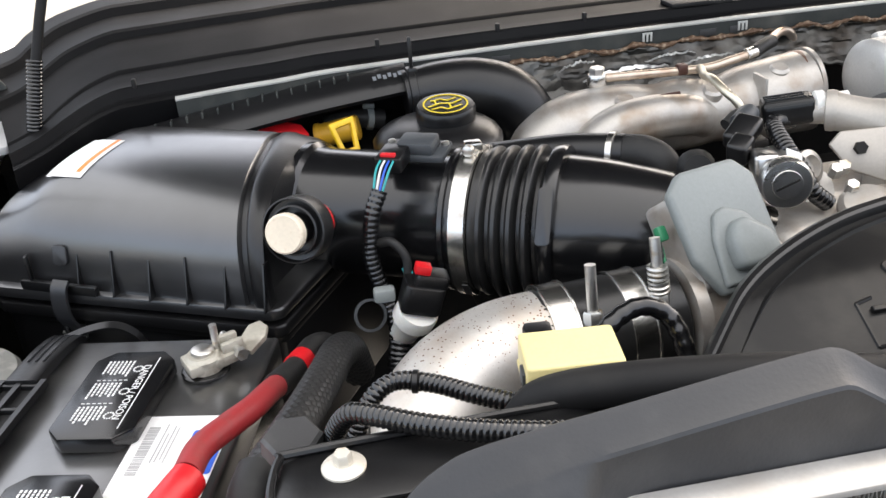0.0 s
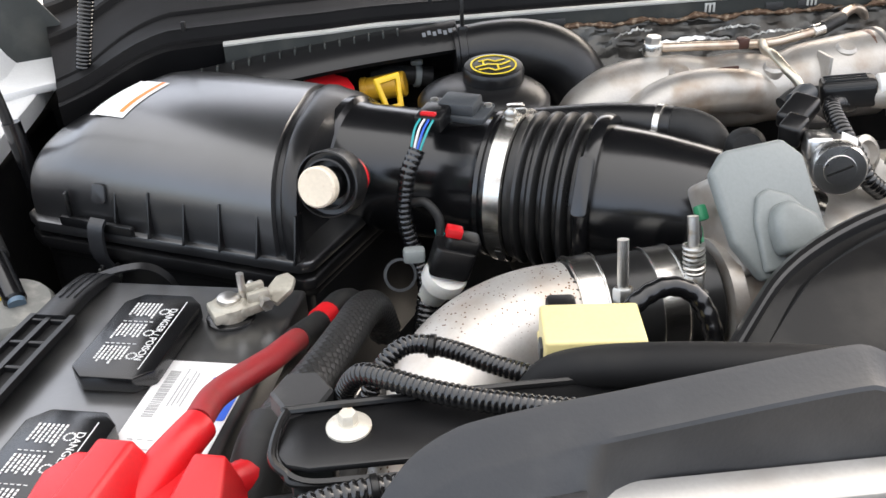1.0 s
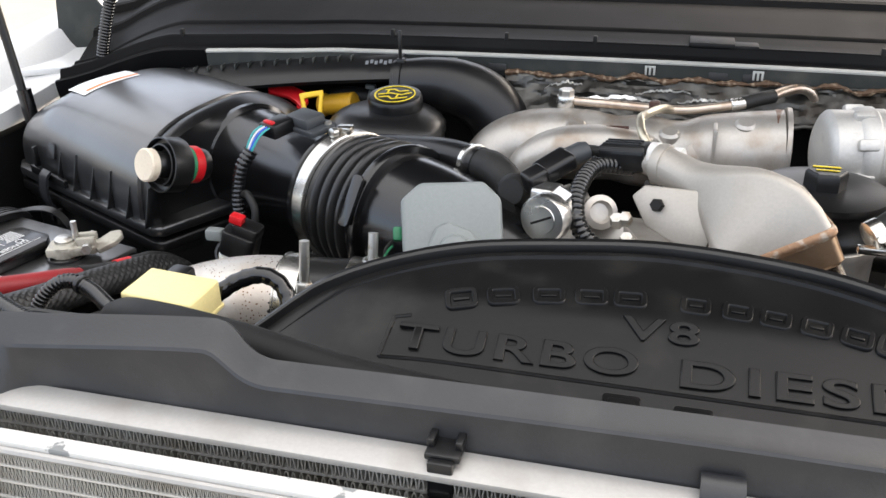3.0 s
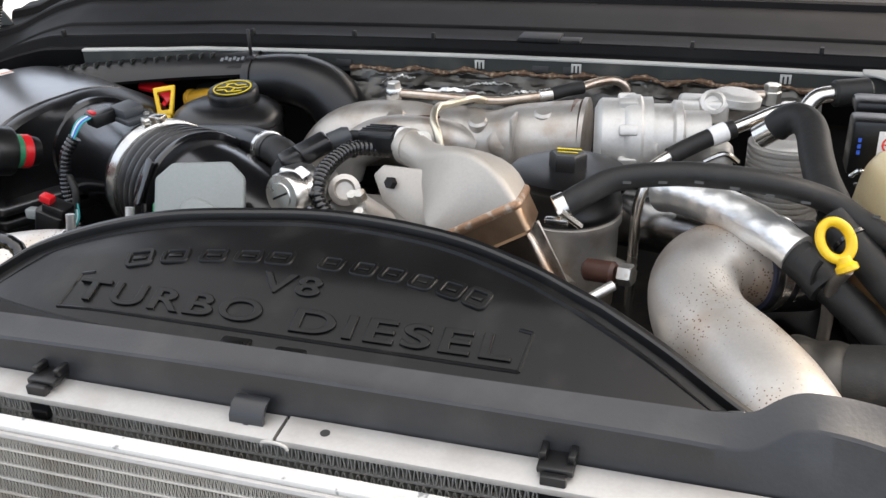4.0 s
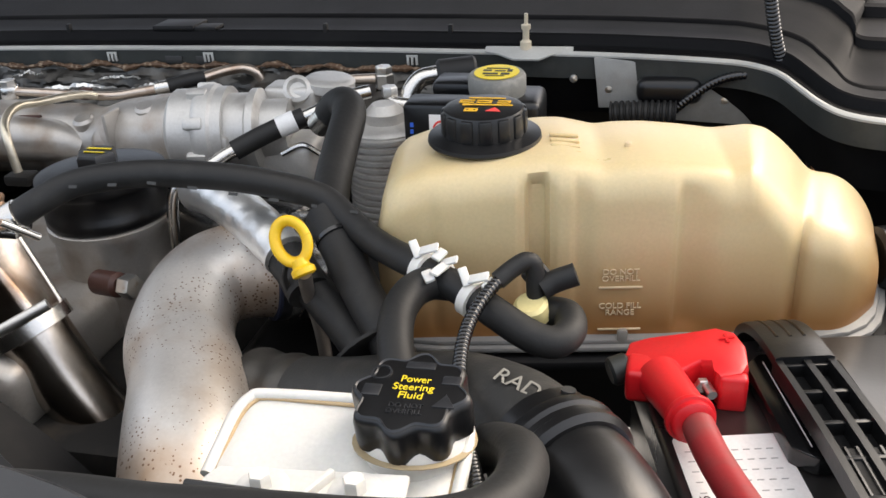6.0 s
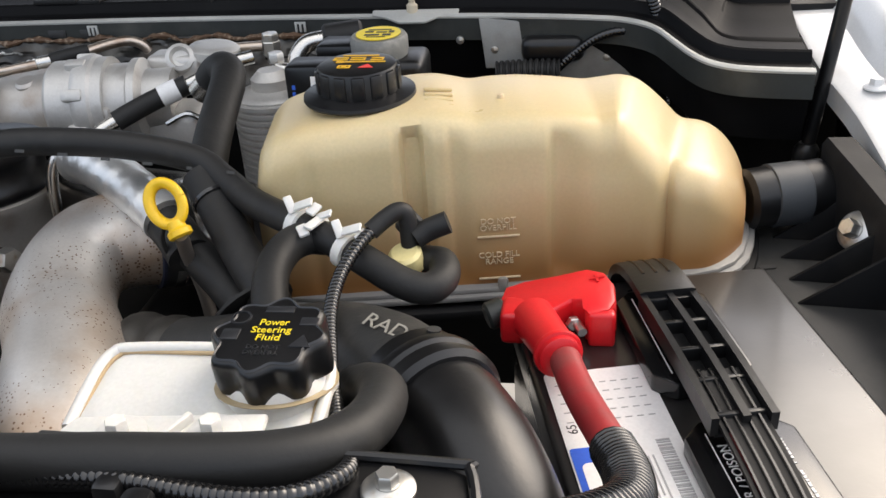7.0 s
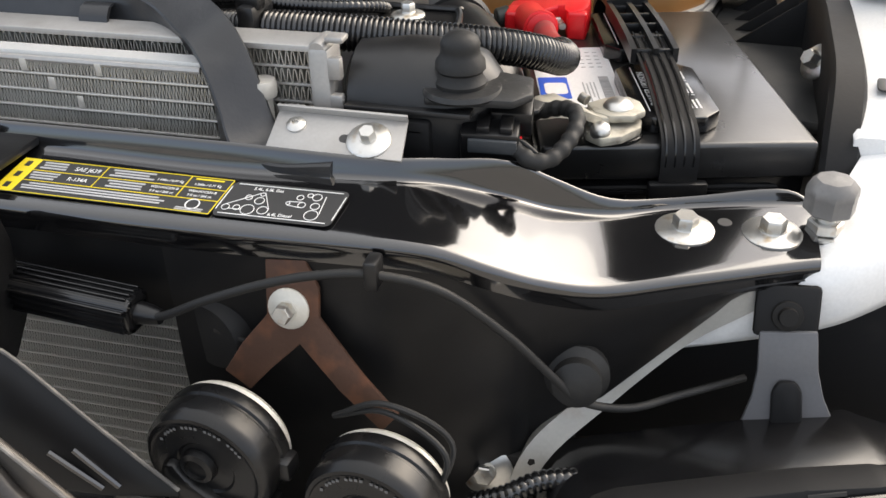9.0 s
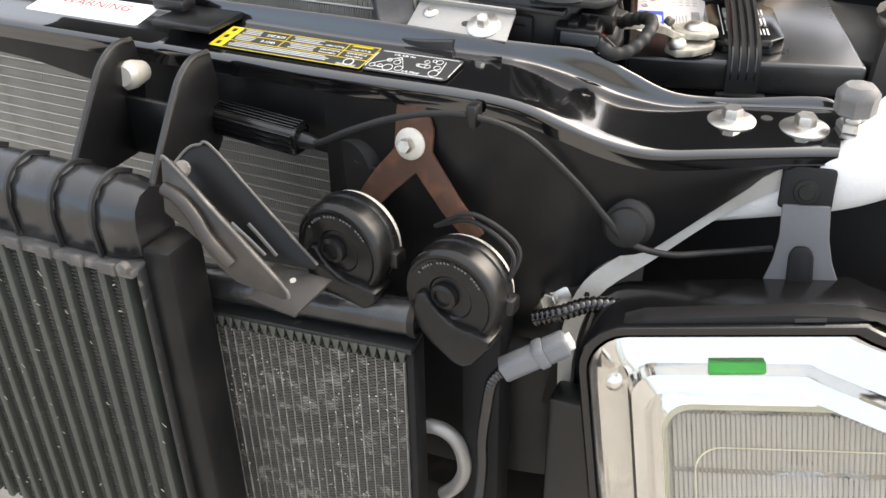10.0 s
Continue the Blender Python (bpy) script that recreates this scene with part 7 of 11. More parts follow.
def turbo():
    a = V(0.985, 0.16, 0.0).normalized()
    c = V(0.092, 0.512, 1.235)
    t = thing("turbo_housing", c - V(0, 0, 0.06), "cast aluminium turbo housing with bolts and flanges", "turbo")
    part("front_drum", lathe(c, a, [(0.032, -0.004), (0.040, 0), (0.0425, 0.003), (0.0425, 0.026), (0.045, 0.028), (0.0465, 0.033), (0.0465, 0.043), (0.044, 0.046), (0.044, 0.056)], 40), ALUT, t)
    part("rear_drum", lathe(c + a * 0.056, a, [(0.037, 0), (0.037, 0.02), (0.041, 0.023), (0.041, 0.03), (0.03, 0.034), (0.03, 0.06)], 36), ALUT, t)
    for k in range(8):
        q = 2 * math.pi * k / 8 + 0.3
        m = axes(c, a)
        p = m @ V(0.043 * math.cos(q), 0.043 * math.sin(q), 0.030)
        part("boss", box((0, 0, 0), (0.011, 0.012, 0.02), axes(p, a, p - c - a * 0.03), 0.003), ALUT, t)
    part("flange", box((0.198, 0.565, 1.258), (0.055, 0.035, 0.026), None, 0.006, 3), ALUT, t)
    part("outlet", lathe(V(0.205, 0.56, 1.262), (0.2, -0.7, 0.5), [(0.014, 0), (0.014, 0.016), (0.01, 0.018), (0.008, 0.012)], 20), ALUT, t)
    part("top_flange", lathe(V(0.232, 0.575, 1.262), (0.1, 0.0, 1), [(0.024, 0), (0.026, 0.002), (0.026, 0.010), (0.022, 0.013), (0.012, 0.0135)], 28), ALUT, t)
    # dark slabs on the casting stand in for shade in its recesses
    for p, w in ((V(0.128, 0.487, 1.240), 0.016), (V(0.142, 0.498, 1.222), 0.012), (V(0.118, 0.49, 1.258), 0.012)):
        part("recess_shade", box((0, 0, 0), (w, 0.004, w * 0.9), axes(p, V(0.1, 0.2, 1), V(0.8, 0.6, 0)), 0.001), DARK, t)
        part("boss", box((0.012, -0.002, 0.004), (0.006, 0.012, 0.024), axes(p, V(0.1, 0.2, 1), V(0.8, 0.6, 0)), 0.002), ALUT, t)
    part("block", box((0.15, 0.49, 1.232), (0.018, 0.02, 0.02), None, 0.004), ALUT, t)
    part("foot", box((0.19, 0.53, 1.205), (0.09, 0.05, 0.05), None, 0.012, 3), ALUT, t)
    part("wire_clip", sweep([(0.205, 0.50, 1.22), (0.225, 0.505, 1.228), (0.24, 0.51, 1.218)], 0.003, 8), STEEL, t)
    l = thing("oil_feed_line", (0.21, 0.49, 1.24), "black sleeved oil line with white tag and steel ends", "metal line")
    part("end_a", sweep([(0.15, 0.452, 1.222), (0.165, 0.463, 1.231), (0.178, 0.472, 1.237)], 0.0065, 14), STEEL, l)
    part("sleeve", sweep([(0.172, 0.468, 1.234), (0.19, 0.48, 1.242), (0.208, 0.491, 1.249), (0.232, 0.503, 1.257)], 0.0095, 16), RUBBER, l)
    part("tag", sweep([(0.209, 0.4915, 1.2495), (0.224, 0.4995, 1.2545)], 0.0103, 16), PAPER, l, "white paper tag")
    part("end_b", sweep([(0.23, 0.502, 1.256), (0.25, 0.51, 1.264), (0.27, 0.519, 1.272), (0.29, 0.53, 1.275)], 0.0065, 14), STEEL, l)
    l2 = thing("rear_fuel_line", (0.24, 0.6, 1.27), "bright steel line with hexagon fittings at the rear", "metal line")
    part("line", sweep([(0.20, 0.612, 1.258), (0.23, 0.622, 1.258), (0.262, 0.633, 1.257)], 0.0055, 12), BRASS, l2)
    part("fitting", rod((0.271, 0.636, 1.246), (0.271, 0.636, 1.262), 0.0105, 6, bev=0.001), ZINC, l2)
    part("fitting_top", hexhead(V(0.271, 0.636, 1.262), (0, 0, 1), 0.016, 0.008), ZINC, l2)
    part("fitting_low", hexhead(V(0.288, 0.597, 1.250), (0, 0, 1), 0.015, 0.010), ZINC, l2)
    part("pipe_low", sweep([(0.288, 0.597, 1.247), (0.299, 0.590, 1.244), (0.316, 0.588, 1.243)], 0.007, 12), STEEL, l2)
    part("elbow", sweep([(0.305, 0.600, 1.235), (0.307, 0.606, 1.250), (0.317, 0.614, 1.263), (0.335, 0.622, 1.266)], 0.0095, 16), STEEL, l2, "polished steel elbow")
    part("rear_plug", rod((0.333, 0.621, 1.266), (0.372, 0.634, 1.268), 0.015, 16, bev=0.003), RUBBER, l2)
    f = thing("finned_cooler", (0.29, 0.55, 1.19), "ribbed aluminium cylinder beside the tank", "cooler")
    prof = [(0.036, -0.03)]
    for k in range(13):
        prof += [(0.041, -0.024 + 0.007 * k), (0.041, -0.0205 + 0.007 * k), (0.0375, -0.0195 + 0.007 * k), (0.0375, -0.0175 + 0.007 * k)]
    prof += [(0.034, 0.070), (0.02, 0.073), (0.001, 0.073)]
    part("ribbed_drum", lathe(V(0.290, 0.568, 1.160), (0, 0, 1), prof, 36), ALUT, f)
    part("top_cap", lathe(V(0.290, 0.568, 1.233), (0, 0, 1), [(0.020, 0), (0.020, 0.010), (0.016, 0.014), (0.012, 0.018)], 24), ALUT, f)


turbo()


def egr():
    t = thing("gas_valve", (-0.14, 0.28, 1.2), "machined aluminium gas valve with slotted round motor", "valve")
    f = V(-0.154, 0.242, 1.251)
    d = V(-0.12, -0.95, 0.12).normalized()
    m = axes(f, d, V(1, 0, 0))
    back_d = V(0.30, 0.94, -0.12).normalized()
    part("motor", lathe(f + back_d * 0.062, -back_d, [(0.017, 0), (0.017, 0.020), (0.0185, 0.022), (0.0185, 0.026), (0.017, 0.028), (0.017, 0.046), (0.0205, 0.048), (0.0205, 0.059), (0.0188, 0.062), (0.012, 0.0622), (0.0115, 0.0632), (0.0001, 0.0632)], 36), ALUB, t)
    # dark bar in place of the shade in the screw slot
    part("slot", box((0, 0, 0.0012), (0.020, 0.0020, 0.0012), axes(f, -back_d, V(1, 0, 0)) @ pose(0, 0, 0, 0, 0, 25), 0.0003), DARK, t)
    part("body", box((0.012, 0.010, 0.034), (0.020, 0.020, 0.030), axes(f, back_d, V(1, 0, 0)) @ pose(0, 0, 0, 0, 0, 180), 0.004, 3), ALUB, t)
    part("body_rear", lathe(V(-0.112, 0.285, 1.222), V(0.3, 0.6, -0.6), [(0.024, 0), (0.024, 0.05)], 24), ALU, t)
    part("side_port", lathe(V(-0.112, 0.288, 1.242), V(0.35, -0.8, 0.45), [(0.013, -0.02), (0.015, 0.0), (0.015, 0.006), (0.010, 0.008), (0.008, 0.002), (0.0001, 0.002)], 20), ALU, t)
    for p in (V(-0.095, 0.272, 1.240), V(-0.085, 0.262, 1.228)):
        part("bolt", hexhead(p, V(-0.1, -0.5, 0.85), 0.010, 0.010), ZINC, t)
    part("black_sensor", box((0, 0, 0), (0.034, 0.024, 0.016), axes(V(-0.155, 0.318, 1.270), V(-0.2, -0.3, 0.9), V(0.7, 0.6, 0.3)), 0.004, 3), BLACK, t)
    part("sensor_plug", box((0, 0, 0), (0.020, 0.018, 0.020), axes(V(-0.168, 0.296, 1.264), V(-0.2, -0.3, 0.9), V(0.7, 0.6, 0.3)), 0.003, 3), BLACK, t)
    part("sensor_cap", lathe(V(-0.14, 0.345, 1.272), V(0.7, 0.5, 0.2), [(0.009, -0.01), (0.010, 0.006), (0.008, 0.012), (0.0001, 0.012)], 18), GREYBLACK, t)
    part("label", prism(rounded(0.018, 0.013, 0.001), axes(f + back_d * 0.02 + V(0.006, -0.004, 0.0185), V(0.25, -0.35, 0.9), back_d), 0.0006, 0), PAPER, t)
    part("black_cap", lathe(V(-0.190, 0.335, 1.236), V(-0.2, -0.9, 0.3), [(0.016, 0), (0.017, 0.01), (0.012, 0.018), (0.0001, 0.018)], 18), RUBBER, t)
    c = thing("black_connector", (-0.09, 0.35, 1.26), "black plastic sensor plug with pale collar", "connector")
    m = axes(V(-0.094, 0.352, 1.272), V(0.94, -0.30, 0.12), V(0, 0, 1))
    part("plug", prism(rounded(0.024, 0.026, 0.006), m @ Matrix.Translation((0, 0, -0.024)), 0.044, 0.003), BLACK, c)
    for k in (-0.006, 0, 0.006):
        part("rib", box((0.012, k, -0.004), (0.003, 0.002, 0.034), m, 0.0006), BLACK, c)
    part("collar", lathe(m @ V(0, 0, 0.02), m.to_3x3() @ V(0, 0, 1), [(0.011, 0), (0.0135, 0.002), (0.0135, 0.009), (0.01, 0.012), (0.01, 0.03)], 20), WHITE, c, "pale cream collar")
    part("lead", sweep([(-0.118, 0.36, 1.27), (-0.135, 0.366, 1.268), (-0.15, 0.36, 1.262)], 0.006, 10), RUBBER, c)
    l = thing("valve_conduit", (-0.11, 0.28, 1.25), "black corrugated conduit looping past the valve", "conduit")
    part("conduit", corrugated([(-0.091, 0.355, 1.260), (-0.120, 0.330, 1.268), (-0.130, 0.290, 1.262), (-0.129, 0.265, 1.250), (-0.121, 0.258, 1.234), (-0.106, 0.260, 1.221)], 0.0078, 0.005), LOOM, l)
    part("tie", lathe(V(*(-0.12, 0.33, 1.268)), V(0.6, 0.1, 0.2), [(0.0085, -0.002), (0.0092, -0.0015), (0.0092, 0.0015), (0.0085, 0.002)], 16), BLACK, l, "black cable tie")
    e = thing("gas_cooler_elbow", (0.03, 0.26, 1.2), "heat tinted steel gas elbow with flat flange and square duct", "exhaust pipe")
    pl, pm, pr = V(-0.008, 0.225, 1.231), V(0.062, 0.236, 1.270), V(0.064, 0.292, 1.258)  # left, front and right corners of the weld
    ax, run = (pm - pl).normalized(), V(0.47, -0.08, -0.88).normalized()
    back = (pl + pr) / 2
    yy = run.cross(ax).normalized()
    ax = yy.cross(run).normalized()
    neck = V(-0.062, 0.336, 1.272)
    d0 = V(0.83, -0.55, 0.06).normalized()
    c1, c2 = neck + d0 * 0.036 + V(0, 0, -0.010), back - run * 0.030
    secs = []
    for k in range(15):
        u = k / 14
        c = neck * (1 - u) ** 3 + c1 * 3 * u * (1 - u) ** 2 + c2 * 3 * u * u * (1 - u) + back * u**3
        td = ((c1 - neck) * (1 - u) ** 2 + (c2 - c1) * 2 * u * (1 - u) + (back - c2) * u * u).normalized()
        g = min(1.0, max(0.0, (u - 0.20) / 0.66))
        g = g * g * (3 - 2 * g)
        w, h = 0.033 + 0.049 * g, 0.033 + 0.026 * g
        yb = (yy - td * yy.dot(td)).normalized()
        xb = yb.cross(td).normalized()
        secs.append([c + xb * a + yb * b for a, b in rounded(w, h, min(w, h) * (0.49 - 0.38 * g), 6)])
    part("elbow", rings(None, secs), BLAST, e, "bead blasted steel elbow")
    part("neck_ring", lathe(neck - d0 * 0.006, d0, [(0.012, -0.012), (0.012, 0), (0.018, 0.001), (0.0185, 0.006), (0.0175, 0.010)], 24), BLAST, e)
    def sec(d, w, h, r, off=0.0):
        c = back + run * d + ax * off
        return [c + ax * a + yy * b for a, b in rounded(w, h, r, 5)]
    part("weld_bead", rings(None, [sec(-0.004, 0.083, 0.060, 0.007), sec(-0.0015, 0.0865, 0.0635, 0.008), sec(0.0015, 0.0865, 0.0635, 0.008), sec(0.004, 0.083, 0.060, 0.007)]), WELD, e, "rusty weld bead")
    part("collar", rings(None, [sec(0.002, 0.082, 0.059, 0.006), sec(0.024, 0.081, 0.058, 0.006), sec(0.027, 0.076, 0.053, 0.006)]), TINT, e, "brown heat tinted collar")
    part("duct", rings(None, [sec(0.022, 0.074, 0.050, 0.005), sec(0.034, 0.060, 0.046, 0.006, 0.008), sec(0.072, 0.054, 0.043, 0.008, 0.012), sec(0.10, 0.052, 0.042, 0.010, 0.013)]), HEAT, e, "polished heat tinted duct")
    # bright rods stand in for reflections down the polished duct's sides
    for q in (-1, 1):
        part("duct_glint", rod(back + run * 0.03 + ax * (0.008 + 0.027 * q) + yy * -0.0215, back + run * 0.096 + ax * (0.013 + 0.022 * q) + yy * -0.019, 0.0035, 10), PIPE, e)
    p1 = back + run * 0.098 + ax * 0.014
    band = part("band_clamp", lathe(p1, run, [(0.029, -0.006), (0.034, -0.005), (0.034, 0.006), (0.029, 0.007)], 32), STEEL, e, "steel band clamp with long bolt")
    part("bolt", rod(V(0.118, 0.183, 1.203), V(0.150, 0.207, 1.217), 0.0042, 10), ZINC, band)
    part("lower_pipe", sweep([p1, p1 + run * 0.05, p1 + run * 0.12 + V(0.01, 0, 0), p1 + run * 0.2], 0.028, 24), HEAT, e)
    part("lug", lathe(V(-0.062, 0.292, 1.252), V(-0.3, -0.8, 0.4), [(0.012, -0.02), (0.014, 0.0), (0.012, 0.003), (0.0001, 0.003)], 20), BLAST, e)
    part("lug_plate", prism([(-0.022, 0.012), (-0.010, 0.020), (0.034, 0.010), (0.044, -0.030), (0.030, -0.046), (-0.012, -0.014)], axes(V(-0.062, 0.292, 1.250), V(-0.3, -0.8, 0.4), V(1, -0.2, 0.3)), 0.006, 0.002), BLAST, e)
    part("black_bolt", hexhead(V(-0.063, 0.289, 1.253), V(-0.3, -0.8, 0.4), 0.010, 0.008), DARK, e)
    b = thing("aluminium_casting", (-0.08, 0.25, 1.15), "stained cast aluminium valve base behind the shroud", "casting")
    part("casting", box((-0.08, 0.265, 1.17), (0.17, 0.09, 0.09), None, 0.025, 4), ALU, b)
    part("stub", lathe(V(-0.075, 0.25, 1.205), V(-0.1, -0.4, 0.9), [(0.024, 0), (0.026, 0.015), (0.022, 0.02), (0.012, 0.022)], 24), ALU, b)
    part("ridge", rod((-0.13, 0.235, 1.19), (-0.06, 0.225, 1.185), 0.014, 16, bev=0.003), ALU, b)
    for p in ((-0.088, 0.272, 1.243), (-0.055, 0.246, 1.226), (-0.03, 0.225, 1.205)):
        part("bolt", hexhead(V(*p), (-0.1, -0.5, 0.85), 0.010, 0.008), ZINC, b)


ALUB = material("clean_machined_aluminium", (0.72, 0.71, 0.69), 0.3, 1.0, var=0.12, bump=0.15)
WELD = material("rusty_weld", (0.34, 0.20, 0.12), 0.5, 0.7, var=0.35, second=(0.5, 0.42, 0.34), mix=(0.5, 0.65), sscale=150, bump=0.8, bscale=300)
TINT = material("brown_heat_tinted_steel", (0.46, 0.30, 0.19), 0.32, 0.9, var=0.3, second=(0.28, 0.15, 0.085), mix=(0.45, 0.7), sscale=26)
BLAST = material("bead_blasted_steel", (0.46, 0.425, 0.38), 0.55, 0.6, var=0.18, second=(0.36, 0.28, 0.21), mix=(0.5, 0.9), sscale=12, bump=0.15)
egr()


def oil_filter():
    t = thing("oil_filter_housing", (0.08, 0.4, 1.1), "black oil filter cap on a cast aluminium base", "oil filter")
    c = V(0.080, 0.392, 0.010)
    part("base", lathe(c + V(0, 0, 1.09), (0, 0, 1), [(0.05, 0), (0.052, 0.06), (0.052, 0.085), (0.055, 0.09), (0.055, 0.098), (0.052, 0.10)], 40), ALU, t)
    cap = part("cap", lathe(c + V(0, 0, 1.19), (0, 0, 1), [(0.053, 0), (0.0545, 0.002), (0.0545, 0.010), (0.0525, 0.013), (0.0525, 0.03), (0.054, 0.032), (0.056, 0.036), (0.056, 0.041), (0.045, 0.043), (0.025, 0.043), (0.0001, 0.043)], 40), BLACK, t)
    part("hexagon", hexhead(c + V(0, 0, 1.232), (0, 0, 1), 0.032, 0.017), BLACK, cap)
    m = axes(c + V(0, 0, 1.2493), (0, 0, 1))
    part("yellow_print", bars(m, [(0, 0.006, 0.024, 0.003), (0, -0.003, 0.02, 0.002)], 0.0004), YELLOWINK, cap)
    part("lug", lathe(V(0.125, 0.385, 1.145), V(0.8, -0.5, 0), [(0.010, 0), (0.010, 0.02)], 14), ALU, t)
    s = thing("brown_sensor", (0.135, 0.3, 1.16), "brown capped sensor with steel bolt", "sensor")
    part("body", rod((0.112, 0.310, 1.176), (0.142, 0.30, 1.18), 0.0105, 20, bev=0.003), COPPER, s)
    part("tip", hexhead(V(0.146, 0.3, 1.18), V(0.95, -0.3, 0.1), 0.018, 0.012), ZINC, s)
    p = thing("steel_tube", (0.14, 0.39, 1.15), "thin upright steel tube beside the oil filter", "metal line")
    part("tube", sweep([(0.205, 0.40, 1.235), (0.18, 0.395, 1.238), (0.158, 0.388, 1.232), (0.150, 0.382, 1.21), (0.149, 0.375, 1.15), (0.149, 0.37, 1.10)], 0.0052, 12), STEEL, p)


oil_filter()


FAINT = material("worn_hose_print", (0.035, 0.035, 0.033), 0.6)


def hoses():
    h = thing("coolant_hose", (0.25, 0.3, 1.25), "long black rubber coolant hose arching over the engine", "hose", group="coolant hoses")
    part("hose", sweep([(0.098, 0.256, 1.258), (0.116, 0.268, 1.268), (0.140, 0.284, 1.277), (0.185, 0.298, 1.2800), (0.23, 0.306, 1.2775), (0.27, 0.316, 1.270), (0.312, 0.327, 1.255), (0.338, 0.315, 1.243), (0.365, 0.295, 1.235), (0.40, 0.272, 1.232), (0.43, 0.255, 1.228), (0.46, 0.238, 1.220), (0.485, 0.227, 1.211),
                         (0.502, 0.226, 1.207), (0.511, 0.238, 1.208), (0.508, 0.256, 1.209), (0.495, 0.262, 1.208), (0.482, 0.264, 1.207)], 0.0106, 18), RUBBER, h)
    random.seed(5)
    for k in range(9):
        u = 0.15 + 0.028 * k
        part("print_mark", bars(axes(V(u, 0.263 + (u - 0.15) * 0.23, 1.2835 - max(0, u - 0.21) * 0.22 - 0.001), V(0, -0.85, 0.5), V(1, 0.24, -0.1 if u < 0.2 else -0.2)), [(0, 0, random.uniform(0.004, 0.008), 0.0022)], 0.0004), FAINT, h)
    c = part("spring_clamp", lathe(V(0.094, 0.255, 1.2555), V(0.85, 0.35, 0.38), [(0.0118, 0), (0.013, 0.0006), (0.013, 0.010), (0.0118, 0.0106)], 20), STEEL, h, "steel spring clamp")
    part("ear", box((0.096, 0.248, 1.249), (0.020, 0.008, 0.006), pose(0, 0, 0, 0, 0, 0), 0.0015), STEEL, c)
    part("screw", rod((0.10, 0.24, 1.262), (0.114, 0.258, 1.242), 0.003, 10), STEEL, c)
    part("tie", box((0.313, 0.325, 1.254), (0.016, 0.026, 0.026), pose(0, 0, 0, 0, 30, 35), 0.004), BLACK, h)
    h2 = thing("coolant_hose", (0.3, 0.4, 1.25), "short thick black hose standing behind the junction", "hose", group="coolant hoses")
    part("fitting", rod((0.274, 0.471, 1.274), (0.256, 0.478, 1.258), 0.012, 16), STEEL, h2)
    part("hose", sweep([(0.318, 0.33, 1.246), (0.309, 0.37, 1.256), (0.304, 0.405, 1.267), (0.301, 0.435, 1.278), (0.296, 0.453, 1.283), (0.287, 0.464, 1.284), (0.277, 0.470, 1.278), (0.27, 0.473, 1.270)], 0.0148, 20), RUBBER, h2)
    h3 = thing("coolant_hose", (0.34, 0.28, 1.2), "black rubber hose dropping behind the pipe", "hose", group="coolant hoses")
    part("hose", sweep([(0.316, 0.322, 1.243), (0.335, 0.30, 1.226), (0.36, 0.27, 1.208), (0.39, 0.235, 1.188), (0.42, 0.2, 1.15)], 0.0145, 18), RUBBER, h3)
    part("tie", lathe(V(0.330, 0.306, 1.231), V(0.6, -0.65, -0.5), [(0.0146, -0.002), (0.0156, -0.0015), (0.0156, 0.0015), (0.0146, 0.002)], 20), LOOM, h3, "black cable tie")
    h4 = thing("coolant_hose", (0.32, 0.27, 1.17), "black rubber hose below the foil wrapped tube", "hose", group="coolant hoses")
    part("hose", sweep([(0.292, 0.30, 1.214), (0.32, 0.285, 1.194), (0.35, 0.265, 1.175), (0.38, 0.24, 1.15), (0.41, 0.21, 1.11)], 0.0145, 18), RUBBER, h4)
    part("tie", lathe(V(0.372, 0.243, 1.178), V(0.6, -0.55, -0.5), [(0.030, 0), (0.0315, 0.0005), (0.0315, 0.003), (0.030, 0.0035)], 20), RUBBER, h4)
    h5 = thing("reservoir_hose", (0.41, 0.2, 1.2), "curved black rubber hose from the fluid reservoir", "hose")
    part("hose", sweep([(0.428, 0.262, 1.224), (0.415, 0.256, 1.227), (0.405, 0.243, 1.226), (0.402, 0.22, 1.222), (0.407, 0.195, 1.214), (0.417, 0.17, 1.203), (0.43, 0.14, 1.19)], 0.0118, 18), RUBBER, h5)
    # white plastic clips
    for p, d, g in ((V(0.408, 0.267, 1.231), V(0.8, -0.45, -0.1), 30), (V(0.424, 0.262, 1.2265), V(-0.7, -0.5, 0.1), 160), (V(0.446, 0.246, 1.2235), V(0.8, -0.48, -0.2), 30)):
        k = thing("hose_clip", p, "white plastic hose clip with two ears", "hose clip", group="white hose clips")
        m = axes(p, d)
        part("band", lathe(p - d.normalized() * 0.004, d, [(0.0118, 0), (0.0134, 0.0005), (0.0134, 0.0075), (0.0118, 0.008)], 20), WHITE, k)
        q = axes(p + V(0, -0.004, 0.012), V(0, -0.4, 0.9), d)
        part("ear", box((0.007, 0.002, 0.003), (0.015, 0.007, 0.0024), q @ pose(0, 0, 0, 0, -20, 35), 0.001), WHITE, k)
        part("ear", box((-0.006, -0.002, 0.002), (0.013, 0.006, 0.0024), q @ pose(0, 0, 0, 0, 25, -30), 0.001), WHITE, k)
        part("tongue", box((0.012, 0.006, 0.004), (0.007, 0.010, 0.003), q, 0.001), WHITE, k)
    f = thing("foil_wrapped_tube", (0.24, 0.35, 1.2), "tube wrapped in shiny aluminium foil", "tube")
    random.seed(2)
